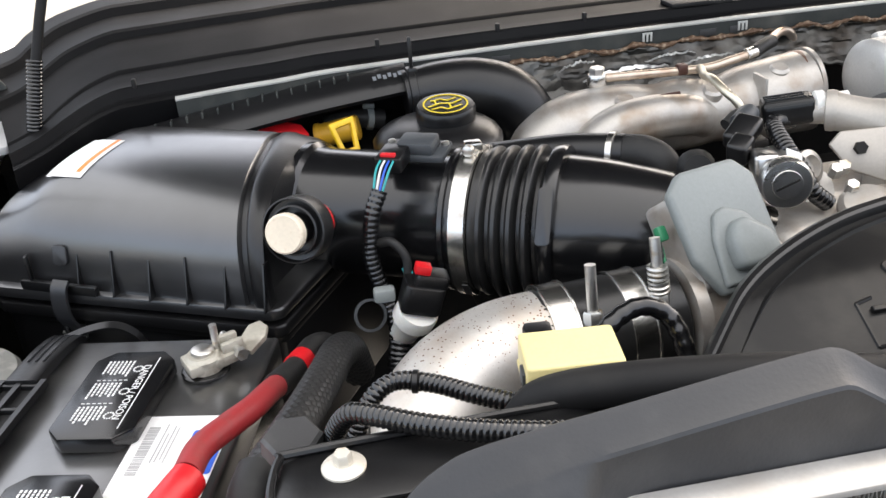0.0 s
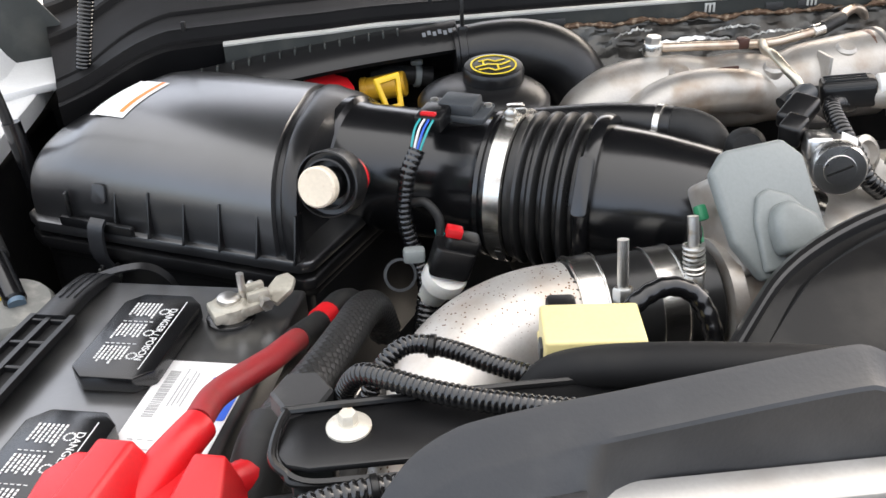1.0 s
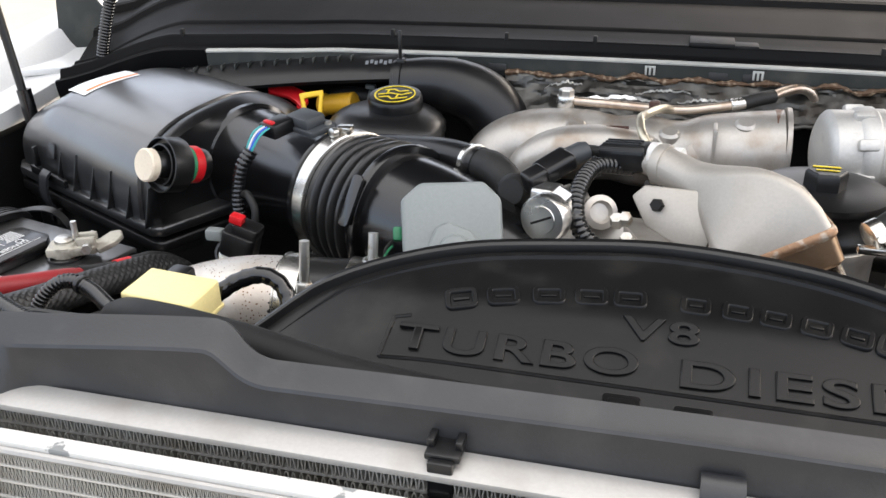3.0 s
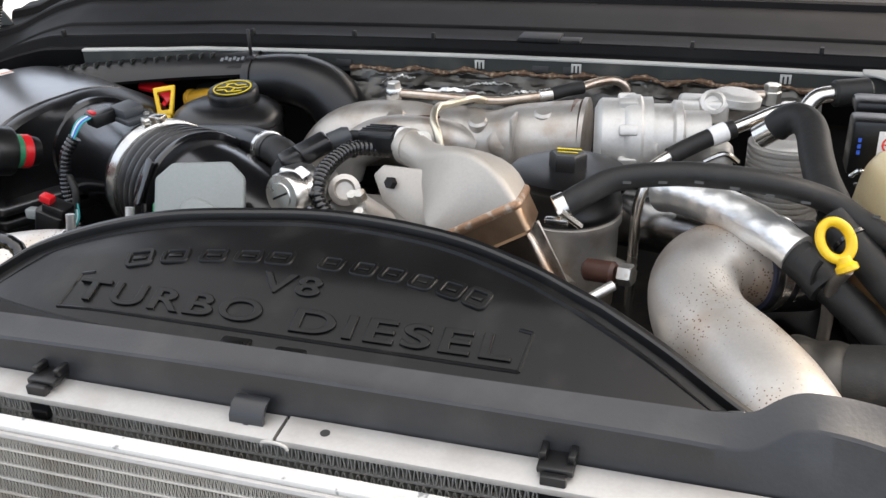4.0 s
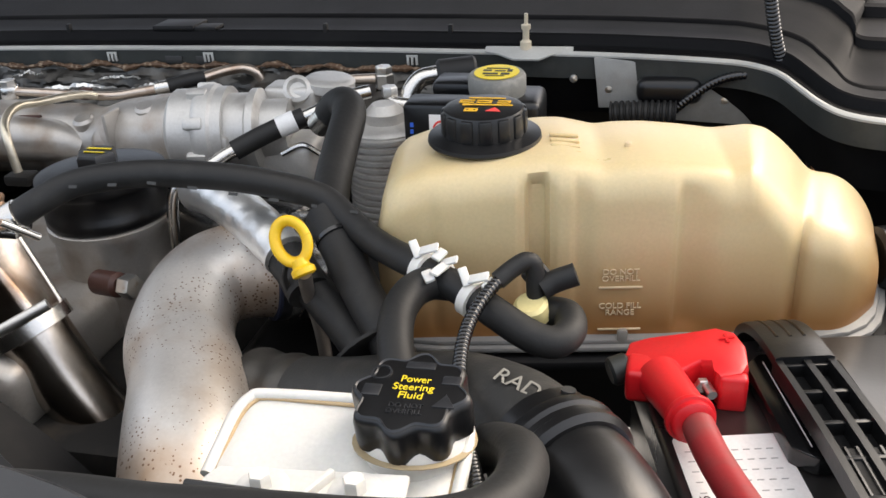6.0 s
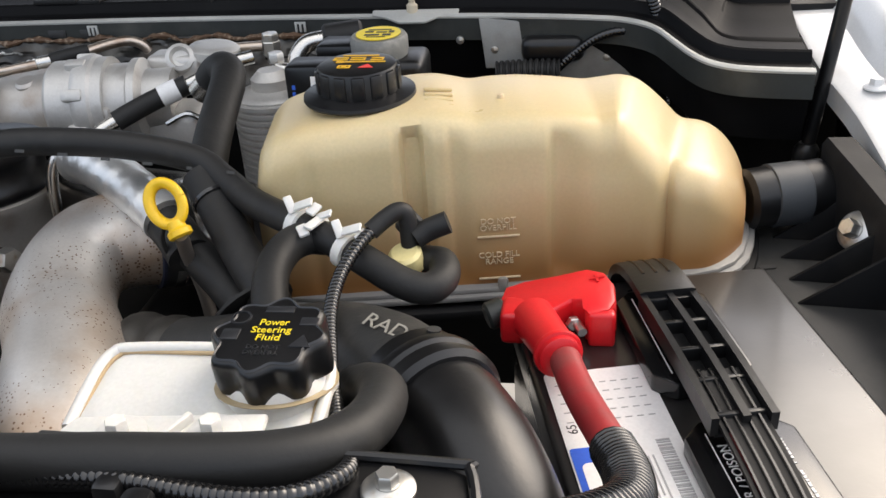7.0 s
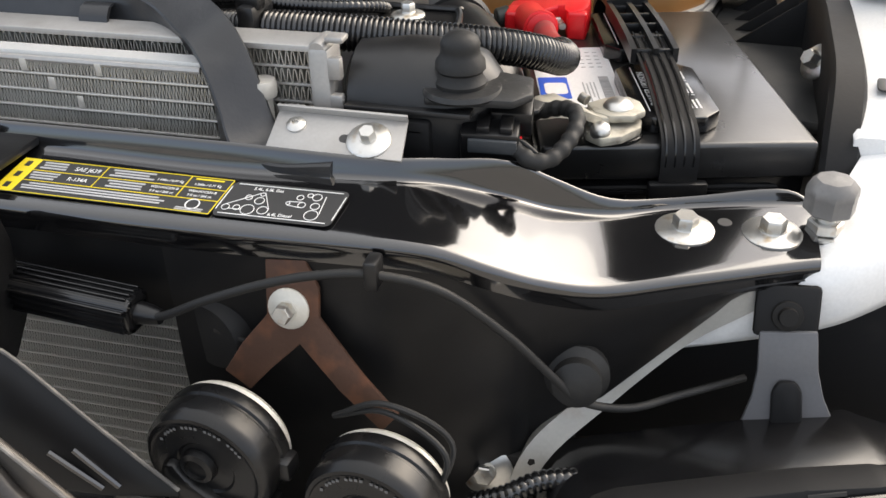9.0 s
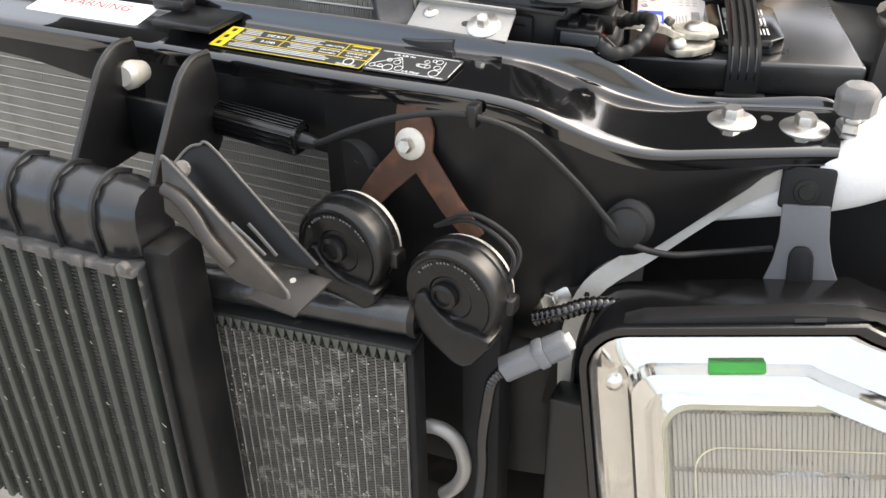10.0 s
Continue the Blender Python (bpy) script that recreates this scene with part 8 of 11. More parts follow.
    part("foil", sweep([(0.172, 0.396, 1.225), (0.187, 0.385, 1.229), (0.212, 0.365, 1.2305), (0.243, 0.340, 1.2285), (0.268, 0.320, 1.224), (0.290, 0.302, 1.216)], lambda u, s: 0.0205 - 0.003 * u + 0.0003 * math.sin(s * 300), 24, step=0.003), FOIL, f)
    part("black_end", sweep([(0.285, 0.308, 1.214), (0.30, 0.295, 1.208), (0.315, 0.28, 1.198)], 0.0165, 16), RUBBER, f)
    r = thing("yellow_ring_dipstick", (0.315, 0.27, 1.2), "yellow ring handled transmission dipstick on a steel tube", "dipstick")
    c = V(0.313, 0.266, 1.247)
    d = V(0.1, -0.88, 0.46)
    m = axes(c, d, V(1, 0.1, 0))
    m = m @ pose(0, 0, 0, 0, 0, 24)
    loop = [m @ V(0.0112 * math.cos(2 * math.pi * k / 40), 0.0152 * math.sin(2 * math.pi * k / 40), 0) for k in range(41)]
    part("ring", sweep(loop, 1.0, sub=1, shape=[(0.0036 * math.cos(q), 0.0045 * math.sin(q)) for q in [2 * math.pi * k / 12 for k in range(12)]], caps=False), YELLOW, r)
    part("neck", lathe(m @ V(0, -0.026, 0), m.to_3x3() @ V(0, 1, 0), [(0.0075, 0), (0.0088, 0.001), (0.0088, 0.005), (0.0065, 0.007), (0.006, 0.012)], 18), YELLOW, r)
    part("tube", sweep([m @ V(0, -0.024, 0), (0.317, 0.274, 1.20), (0.319, 0.283, 1.163), (0.318, 0.29, 1.10)], 0.0052, 12), BROWNSTEEL, r)
    part("wire", sweep([(0.306, 0.268, 1.228), (0.302, 0.27, 1.215), (0.303, 0.275, 1.195)], 0.002, 8), RUBBER, r)


BROWNSTEEL = material("tarnished_steel_tube", (0.36, 0.32, 0.28), 0.4, 0.8, var=0.25)
hoses()


def hot_pipe():
    t = thing("hot_air_pipe", (0.25, 0.2, 1.1), "speckled aluminium charge air pipe bending down to the front", "pipe")
    pts = [(0.275, 0.358, 1.172), (0.258, 0.349, 1.178), (0.236, 0.338, 1.181), (0.216, 0.318, 1.181), (0.210, 0.288, 1.175), (0.222, 0.245, 1.167), (0.252, 0.20, 1.165), (0.275, 0.155, 1.165), (0.293, 0.115, 1.155), (0.304, 0.085, 1.13), (0.308, 0.06, 1.09), (0.31, 0.05, 1.03)]
    part("pipe", sweep(pts, lambda u, s: 0.0405 - 0.002 * math.exp(-((u - 0.22) / 0.1) ** 2), 40), SPECK, t)
    part("coupler", rod((0.252, 0.345, 1.179), (0.31, 0.388, 1.165), 0.043, 32, bev=0.003), RUBBERG, t, "black rubber coupler")
    d = V(0.058, 0.046, -0.009).normalized()
    for k in (0.008, 0.026):
        part("band_clamp", lathe(V(0.252, 0.345, 1.179) + d * k, d, [(0.043, 0), (0.0447, 0.0006), (0.0447, 0.010), (0.043, 0.0106)], 32), STEEL, t)
    part("blue_seal", lathe(V(0.250, 0.3435, 1.1795), d, [(0.041, 0), (0.0435, 0.0005), (0.0435, 0.003), (0.041, 0.0035)], 32), BLUESEAL, t, "thin blue silicone edge")
    b = thing("air_duct_stub", (0.2, 0.42, 1.15), "dark shiny metal duct behind the pipe", "duct")
    part("stub", rod((0.13, 0.44, 1.175), (0.26, 0.41, 1.175), 0.03, 24, bev=0.003), STEELD, b)


BLUESEAL = material("blue_black_silicone", (0.022, 0.026, 0.05), 0.5)
STEELD = material("dark_polished_steel", (0.25, 0.25, 0.25), 0.25, 1.0, var=0.2)


hot_pipe()

# ---------------------------------------------------------------- driver's side: coolant tank, reservoirs, battery leads
TU, TN = V(0.983, 0.182, 0), V(-0.182, 0.983, 0)
T0 = V(0.353, 0.302, 0)


def T(u, n, z):
    return T0 + TU * u + TN * n + V(0, 0, z)


def coolant_tank():
    t = thing("coolant_tank", T(0.19, 0.06, 1.135), "aged yellow translucent coolant tank with moulded level marks", "coolant tank")
    START, END = 0.008, 0.414
    pts = [(0.008, 1.222), (0.010, 1.248), (0.015, 1.2635), (0.026, 1.2725), (0.045, 1.2790), (0.09, 1.2830), (0.133, 1.2865), (0.149, 1.2862), (0.162, 1.2832), (0.176, 1.2795), (0.193, 1.2808), (0.215, 1.2805), (0.243, 1.2772), (0.270, 1.2728), (0.285, 1.2738), (0.299, 1.2750), (0.313, 1.2712), (0.325, 1.2620), (0.335, 1.2520), (0.343, 1.2435), (0.350, 1.2350),
           (0.357, 1.2318), (0.366, 1.2308), (0.378, 1.2270), (0.390, 1.2190), (0.400, 1.2080), (0.409, 1.1920), (0.414, 1.172)]
    def edge(u):
        for (a, b), (c, d) in zip(pts, pts[1:]):
            if u <= c:
                return b + (d - b) * (u - a) / (c - a)
        return pts[-1][1]
    def top(u):
        return sum(edge(min(END, max(START, u + 0.0011 * k))) for k in range(-4, 5)) / 9
    def step(x, w=0.0012):
        return 1 / (1 + math.exp(max(-60.0, min(60.0, -x / w))))
    def pocket(u):
        """Depth of the moulded grooves down the front: a narrow pocket, a faint one and the panel's long crease."""
        f = 0.0035 * step(u - 0.1143, 0.0007) * step(0.1400 - u, 0.0007) + 0.0085 * step(u - 0.1200, 0.0006) * step(0.1348 - u, 0.0006)
        f += 0.0035 * step(u - 0.1535, 0.0008) * step(0.1645 - u, 0.0025) + 0.0018 * step(u - 0.046, 0.002) * step(0.054 - u, 0.002)
        return f + 0.0065 * step(u - 0.2280, 0.0012) * step(0.2470 - u, 0.0045)
    def front(u):
        f = 0.010 * max(0.0, 1 - (u - START) / 0.020) ** 2 + 0.036 * max(0.0, (u - 0.378) / 0.036) ** 2.2
        return f + 0.0095 * math.exp(-abs((u - 0.3515) / 0.0055) ** 1.4)
    def lean(u):
        """The end lobe is cut at a slant: its front lies further back along the tank."""
        g = min(1.0, max(0.0, (u - 0.250) / 0.085))
        return 0.34 * g * g * (3 - 2 * g)
    secs = []
    for i in range(241):
        u = START + (END - START) * i / 240
        zt, f, k = top(u), front(u), pocket(u)
        dep = 0.128 - 0.02 * max(0.0, (u - 0.36) / 0.054) ** 2 - f - 0.012 * max(0, 1 - (u - START) / 0.018)
        h = zt - 1.142
        ring = []
        line = rounded(dep, h, min(0.024, h * 0.45), 6)
        # more stations down the front, so that the moulded recess can close below the shoulder
        dense = []
        for k2, ((a, b), (c, d)) in enumerate(zip(line, line[1:] + line[:1])):
            n = 16 if k2 == 13 else 1
            dense += [(a + (c - a) * i2 / n, b + (d - b) * i2 / n) for i2 in range(n)]
        for a, b in dense:
            z = 1.142 + b + h / 2
            if b < 0.024 - h / 2:
                a = math.copysign(min(dep / 2, abs(a) + 0.018), a)
            q = a + dep / 2 + f
            if a < 0:
                q += k * (1 - step(z - zt + 0.0125, 0.0016)) * step(z - 1.152, 0.002)
            ring.append(T(u - lean(u) * (0.108 - q), q, z))
        secs.append(ring)
    part("body", rings(None, secs), TANK, t)
    outline = [(-0.004, 0.0), (0.05, -0.010), (0.15, -0.012), (0.30, -0.012), (0.340, -0.011), (0.362, -0.006), (0.378, 0.004), (0.390, 0.018), (0.402, 0.042), (0.416, 0.08), (0.420, 0.10), (0.412, 0.116), (0.39, 0.124), (0.36, 0.126), (0.0, 0.13)]
    m = Matrix((TU, TN, V(0, 0, 1))).transposed().to_4x4()
    m.translation = T0 + V(0, 0, 1.139)
    part("bottom_flange", prism(outline, m, 0.005, 0.002), FLANGE, t, "dusty grey yellow moulded flange")
    part("flange_step", prism([(x * 0.985 + 0.002, y + 0.004) for x, y in outline], m @ Matrix.Translation((0, 0, 0.004)), 0.005, 0.002), FLANGE, t)
    part("dust_tray", prism([(x * 1.01 - 0.002, y - 0.006) for x, y in outline], m @ Matrix.Translation((0, 0, -0.012)), 0.008, 0.002), MATTE, t)
    part("drain_lug", prism(rounded(0.008, 0.012, 0.003), axes(T(0.19, -0.004, 1.150), TN * -1, TU), 0.004, 0.001), FLANGE, t)
    # cap
    c = V(0.430, 0.3815, 1.2850)
    part("neck", lathe(c - V(0, 0, 0.012), (0, -0.03, 1), [(0.034, 0), (0.034, 0.014)], 32), TANK, t)
    cap = part("cap", lathe(c, (0, -0.03, 1), [(0.036, 0), (0.0425, 0.0005), (0.0435, 0.002), (0.0430, 0.0045), (0.034, 0.0060), (0.0315, 0.007), (0.0310, 0.0225), (0.0295, 0.0255), (0.0260, 0.0265), (0.0001, 0.0265)], 48), BLACK, t, "large black screw cap with yellow print")
    for k in range(14):
        q = 2 * math.pi * k / 14
        part("grip", box((0.0302, 0, 0.0150), (0.0050, 0.0100, 0.0175), Matrix.Translation(c) @ Matrix.Rotation(q, 4, "Z"), 0.0016, 2), BLACK, cap)
    m2 = axes(c + V(0, -0.001, 0.0267), (0, -0.03, 1), V(1, 0, 0)) @ Matrix.Diagonal((0.95, 0.95, 1, 1))
    part("yellow_print", bars(m2, [(0, 0.0175, 0.030, 0.0022), (-0.015, 0.0115, 0.012, 0.0022), (-0.015, 0.0065, 0.012, 0.0022), (-0.0200, 0.009, 0.0018, 0.007), (-0.001, 0.0115, 0.012, 0.0022), (-0.001, 0.0065, 0.012, 0.0022), (0.0045, 0.009, 0.0018, 0.007), (0.015, 0.0110, 0.010, 0.0022), (0.015, 0.0060, 0.010, 0.0022), (0.0195, 0.0085, 0.0018, 0.007), (0.006, 0.0015, 0.034, 0.0022), (-0.014, 0.0015, 0.006, 0.004), (-0.008, -0.008, 0.010, 0.0016), (-0.008, -0.013, 0.010, 0.0016), (-0.0125, -0.0105, 0.0016, 0.006), (-0.0035, -0.0105, 0.0016, 0.006), (-0.008, -0.0105, 0.004, 0.003)], 0.0004), ORANGEY, cap)
    part("red_print", prism([(-0.006, -0.004), (0.006, -0.004), (0.0, 0.005)], m2 @ pose(0.010, -0.009, 0), 0.0004, 0), REDINK, cap)
    # level marks
    f = axes(T(0.176, -0.0008, 1.194), TN * -1, TU)
    for z, w in ((-0.0045, 0.032), (-0.0405, 0.032)):
        part("level_line", box((0.012, z, 0.0008), (w, 0.0014, 0.0018), f, 0.0004), PALE, t)
    for k, (word, z) in enumerate((("DO NOT", 0.0080), ("OVERFILL", 0.0025), ("COLD FILL", -0.0205), ("RANGE", -0.0262))):
        letters("raised_word", word, 0.0066, f @ pose(0.012, z, 0.0006), PALE, t, 0.0005)
    g = axes(T(0.150, 0.050, 1.2858), V(0.12, -0.1, 1), TU)
    for k in range(4):
        part("raised_bar", box((0.0, -0.016 + 0.0090 * k, 0), (0.022, 0.0042, 0.0026), g @ pose(0, 0, 0, 0, 0, 0), 0.0010), TANK, t)
    part("nipple", lathe(T(0.197, 0.050, 1.279), (0, 0, 1), [(0.003, 0), (0.0025, 0.0045), (0.001, 0.0055)], 10), PALE, t)
    part("outlet", lathe(V(0.486, 0.258, 1.196), V(-0.1, -0.3, 1), [(0.0085, 0), (0.0085, 0.010), (0.0115, 0.012), (0.0115, 0.024), (0.009, 0.026)], 18), CREAM, t, "pale yellow plastic fitting")


FLANGE = material("dusty_grey_flange", (0.23, 0.225, 0.215), 0.5, var=0.2, second=(0.36, 0.33, 0.27), mix=(0.5, 0.8), sscale=20)
PALE = material("pale_moulded_plastic", (0.66, 0.52, 0.33), 0.4)
ORANGEY = material("amber_print", (0.75, 0.42, 0.03), 0.45)
coolant_tank()


def steering_reservoir():
    t = thing("steering_fluid_reservoir", (0.42, 0.08, 1.19), "white plastic power steering reservoir with stained seam", "fluid reservoir")
    def ring(z, x0, x1, y0, y1, r, tilt=0.0):
        cx, cy = (x0 + x1) / 2, (y0 + y1) / 2
        return [V(cx + a, cy + b, z + tilt * (cy + b - 0.072)) for a, b in rounded(x1 - x0, y1 - y0, r, 6)]
    rows = [ring(1.130, 0.356, 0.476, 0.046, 0.106, 0.012), ring(1.220, 0.3535, 0.4785, 0.0415, 0.106, 0.012), ring(1.2275, 0.3530, 0.4790, 0.0415, 0.106, 0.012, 0.18), ring(1.2325, 0.3545, 0.4775, 0.0435, 0.105, 0.012, 0.2), ring(1.2352, 0.3585, 0.4735, 0.0480, 0.102, 0.010, 0.2), ring(1.2362, 0.365, 0.467, 0.0550, 0.097, 0.008, 0.2)]
    part("lower_body", rings(None, rows), WHITE, t)
    rim = [(0.3535, 0.049, 1.2285), (0.3535, 0.070, 1.2345), (0.3540, 0.086, 1.2385), (0.3580, 0.0955, 1.2412), (0.366, 0.0985, 1.2422), (0.41, 0.1005, 1.2428), (0.455, 0.1005, 1.2428), (0.470, 0.098, 1.242), (0.4765, 0.091, 1.240), (0.4785, 0.075, 1.2362), (0.479, 0.050, 1.2295)]
    part("rim", sweep(rim, 0.0034, 10, 6), WHITE, t)
    cen = V(0.416, 0.06, 0)
    part("seam", sweep([V(x, y, z - 0.0006) + (cen - V(x, y, 0)).normalized() * 0.0036 for x, y, z in rim], 0.0012, 8, 6), SEAM, t, "brown stained weld seam")
    part("upper_body", rings(None, [ring(1.18, 0.360, 0.470, 0.096, 0.110, 0.006), ring(1.232, 0.3605, 0.4695, 0.096, 0.109, 0.006), ring(1.236, 0.3625, 0.4675, 0.097, 0.107, 0.004)]), WHITE, t)
    # bolted ledge in front
    m = axes(V(0.414, 0.028, 1.2400), V(0, -0.06, 1), V(1, 0.09, 0))
    part("front_ledge", prism([(-0.049, -0.013), (0.043, -0.013), (0.046, -0.008), (0.046, 0.018), (-0.046, 0.018), (-0.051, 0.010), (-0.052, -0.008)], m @ Matrix.Translation((0, 0, -0.002)), 0.004, 0.0016), WHITE, t)
    part("ledge_web", box((-0.004, 0.002, -0.012), (0.09, 0.022, 0.022), m, 0.003), WHITE, t)
    for x in (-0.0205, 0.0235):
        p = m @ V(x, 0.004, 0.0022)
        part("bolt_pad", lathe(p, V(0, -0.06, 1), [(0.0130, -0.002), (0.0130, 0.0004), (0.0115, 0.0014), (0.0075, 0.0018), (0.0001, 0.0018)], 28), SEAM2, t)
        part("bolt", hexhead(p + V(0, 0, 0.0012), V(0, 0, 1), 0.0095, 0.0078), WHITE, t)
    part("rib", box((0.0015, 0.004, 0.0038), (0.0034, 0.028, 0.006), m @ pose(0, 0, 0, 0, 0, -32), 0.001), WHITE, t)
    part("neck", lathe(V(0.4515, 0.082, 1.222), (0, 0, 1), [(0.0265, 0), (0.0265, 0.018), (0.0245, 0.022), (0.022, 0.026)], 32), WHITE, t)
    part("boss", lathe(V(0.424, 0.106, 1.243), (0, 0.1, 1), [(0.0075, 0), (0.0075, 0.004), (0.0055, 0.006), (0.0001, 0.006)], 16), WHITE, t)
    part("stain", lathe(V(0.4515, 0.082, 1.2372), (0, 0.2, 1), [(0.027, 0), (0.031, 0.0), (0.031, 0.0004), (0.027, 0.0004)], 32, hollow=True), STAINW, t, "brown oily stain round the neck")
    c = V(0.4512, 0.0845, 1.2495)
    mm = axes(c, V(-0.02, -0.10, 1), V(1, 0, 0))
    lobes = 8
    outl = lambda k, z: [mm @ V((0.935 * k + 0.0025 * math.cos(lobes * q + 0.4)) * math.cos(q), (0.935 * k + 0.0025 * math.cos(lobes * q + 0.4)) * math.sin(q), z) for q in [2 * math.pi * i / 72 for i in range(72)]]
    cap = part("cap", rings(None, [outl(0.0270, -0.0065), outl(0.0294, -0.005), outl(0.0302, 0.0), outl(0.0302, 0.0115), outl(0.0294, 0.0145), outl(0.0275, 0.0160), outl(0.0262, 0.0162)]), BLACK, t, "black lobed cap with yellow words")
    part("cap_rim", rings(None, [outl(0.0266, 0.0160), outl(0.0274, 0.0168), outl(0.0282, 0.0158)], caps=False), SEAL, cap)
    for k, w in enumerate(("Power", "Steering", "Fluid")):
        letters("print_word", w, 0.0064, mm @ pose(0.001, 0.0078 - 0.0058 * k, 0.0164), YELLOWINK, cap, 0.0002, fill=(0.0150, 0.0205, 0.0118)[k])
    for k, w in enumerate(("DO NOT", "OVERFILL")):
        letters("raised_word", w, 0.0042, mm @ pose(0.0005, -0.0112 - 0.0040 * k, 0.0164), SEAL, cap, 0.0005)
    part("raised_symbol", prism([(-0.0055, -0.004), (0.0055, -0.004), (0, 0.005)], mm @ pose(0.0185, -0.0065, 0.0160), 0.0009, 0.0002), SEAL, cap)
    part("raised_symbol", lathe(mm @ V(-0.0175, 0.0115, 0.0160), mm.to_3x3() @ V(0, 0, 1), [(0.0042, 0), (0.0054, 0), (0.0054, 0.0009), (0.0042, 0.0009)], 20, hollow=True), SEAL, cap)
    part("raised_symbol", box((0.0185, 0.0090, 0.0162), (0.009, 0.006, 0.0012), mm, 0.0004), SEAL, cap)
    part("raised_symbol", box((-0.0190, -0.0015, 0.0162), (0.009, 0.008, 0.0012), mm, 0.0004), SEAL, cap)
    part("raised_symbol", box((0.001, 0.0185, 0.0162), (0.015, 0.005, 0.0012), mm, 0.0004), SEAL, cap)


SEAM = material("brown_stained_seam", (0.5, 0.36, 0.2), 0.5, var=0.25)
STAINW = material("oily_brown_stain", (0.42, 0.33, 0.20), 0.45, var=0.3)
SEAM2 = material("dull_white_pad", (0.66, 0.65, 0.62), 0.45, var=0.15)
steering_reservoir()


def upper_hose():
    t = thing("upper_radiator_hose", (0.45, 0.17, 1.15), "thick black upper radiator hose with foil wrapped end", "hose")
    part("foil_end", sweep([(0.288, 0.222, 1.145), (0.315, 0.216, 1.147), (0.343, 0.208, 1.150)], lambda u, s: 0.0335 + 0.0012 * math.sin(s * 230), 28, step=0.003), FOILD, t, "dull ribbed foil wrap")
    part("hose", sweep([(0.335, 0.21, 1.150), (0.37, 0.20, 1.160), (0.41, 0.192, 1.172), (0.45, 0.183, 1.183), (0.485, 0.165, 1.189), (0.512, 0.140, 1.190)], 0.0335, 32), HOSEMARK, t)
    p, d = V(0.504, 0.148, 1.190), V(0.62, -0.78, 0.0).normalized()
    part("collar", lathe(p, d, [(0.0338, 0), (0.036, 0.001), (0.0365, 0.012), (0.0395, 0.014), (0.0405, 0.018), (0.0405, 0.021), (0.0385, 0.023), (0.0385, 0.027), (0.0405, 0.029), (0.0405, 0.034), (0.037, 0.037)], 40), BLACK, t)
    # black disc painted on for the shaded collar hole
    part("collar_hole", lathe(V(0.5195, 0.151, 1.2245), V(0.1, 0.15, 1), [(0.0042, 0), (0.0042, 0.0012), (0.0001, 0.0012)], 16), INK_AND_HOLE, t)
    part("elbow", sweep([p + d * 0.034, p + d * 0.05, (0.55, 0.085, 1.186), (0.565, 0.055, 1.172), (0.573, 0.03, 1.145), (0.575, 0.012, 1.11), (0.575, 0.0, 1.05)], 0.0345, 32), BLACK, t)
    part("band_clamp", lathe(V(0.5735, 0.029, 1.148), V(0.03, -0.55, -0.85), [(0.0345, 0), (0.0362, 0.0006), (0.0362, 0.008), (0.0345, 0.0086)], 32), STEEL, t)
    m = axes(V(0.4905, 0.1555, 1.2235), V(-0.02, -0.15, 1), V(0.8, -0.42, 0.05))
    letters("print_word", "RAD", 0.015, m, GREYW, t, 0.0003, bevel=0.0)


FOILD = material("dull_ribbed_foil", (0.09, 0.086, 0.08), 0.5, 0.9, var=0.2, bump=0.4, bscale=160)
HOSEMARK = material("textured_black_hose", (0.02, 0.02, 0.019), 0.55, var=0.25, second=(0.055, 0.05, 0.045), mix=(0.5, 0.8), sscale=50, bump=0.4, bscale=500)
GREYW = material("worn_white_print", (0.24, 0.23, 0.2), 0.6)
upper_hose()


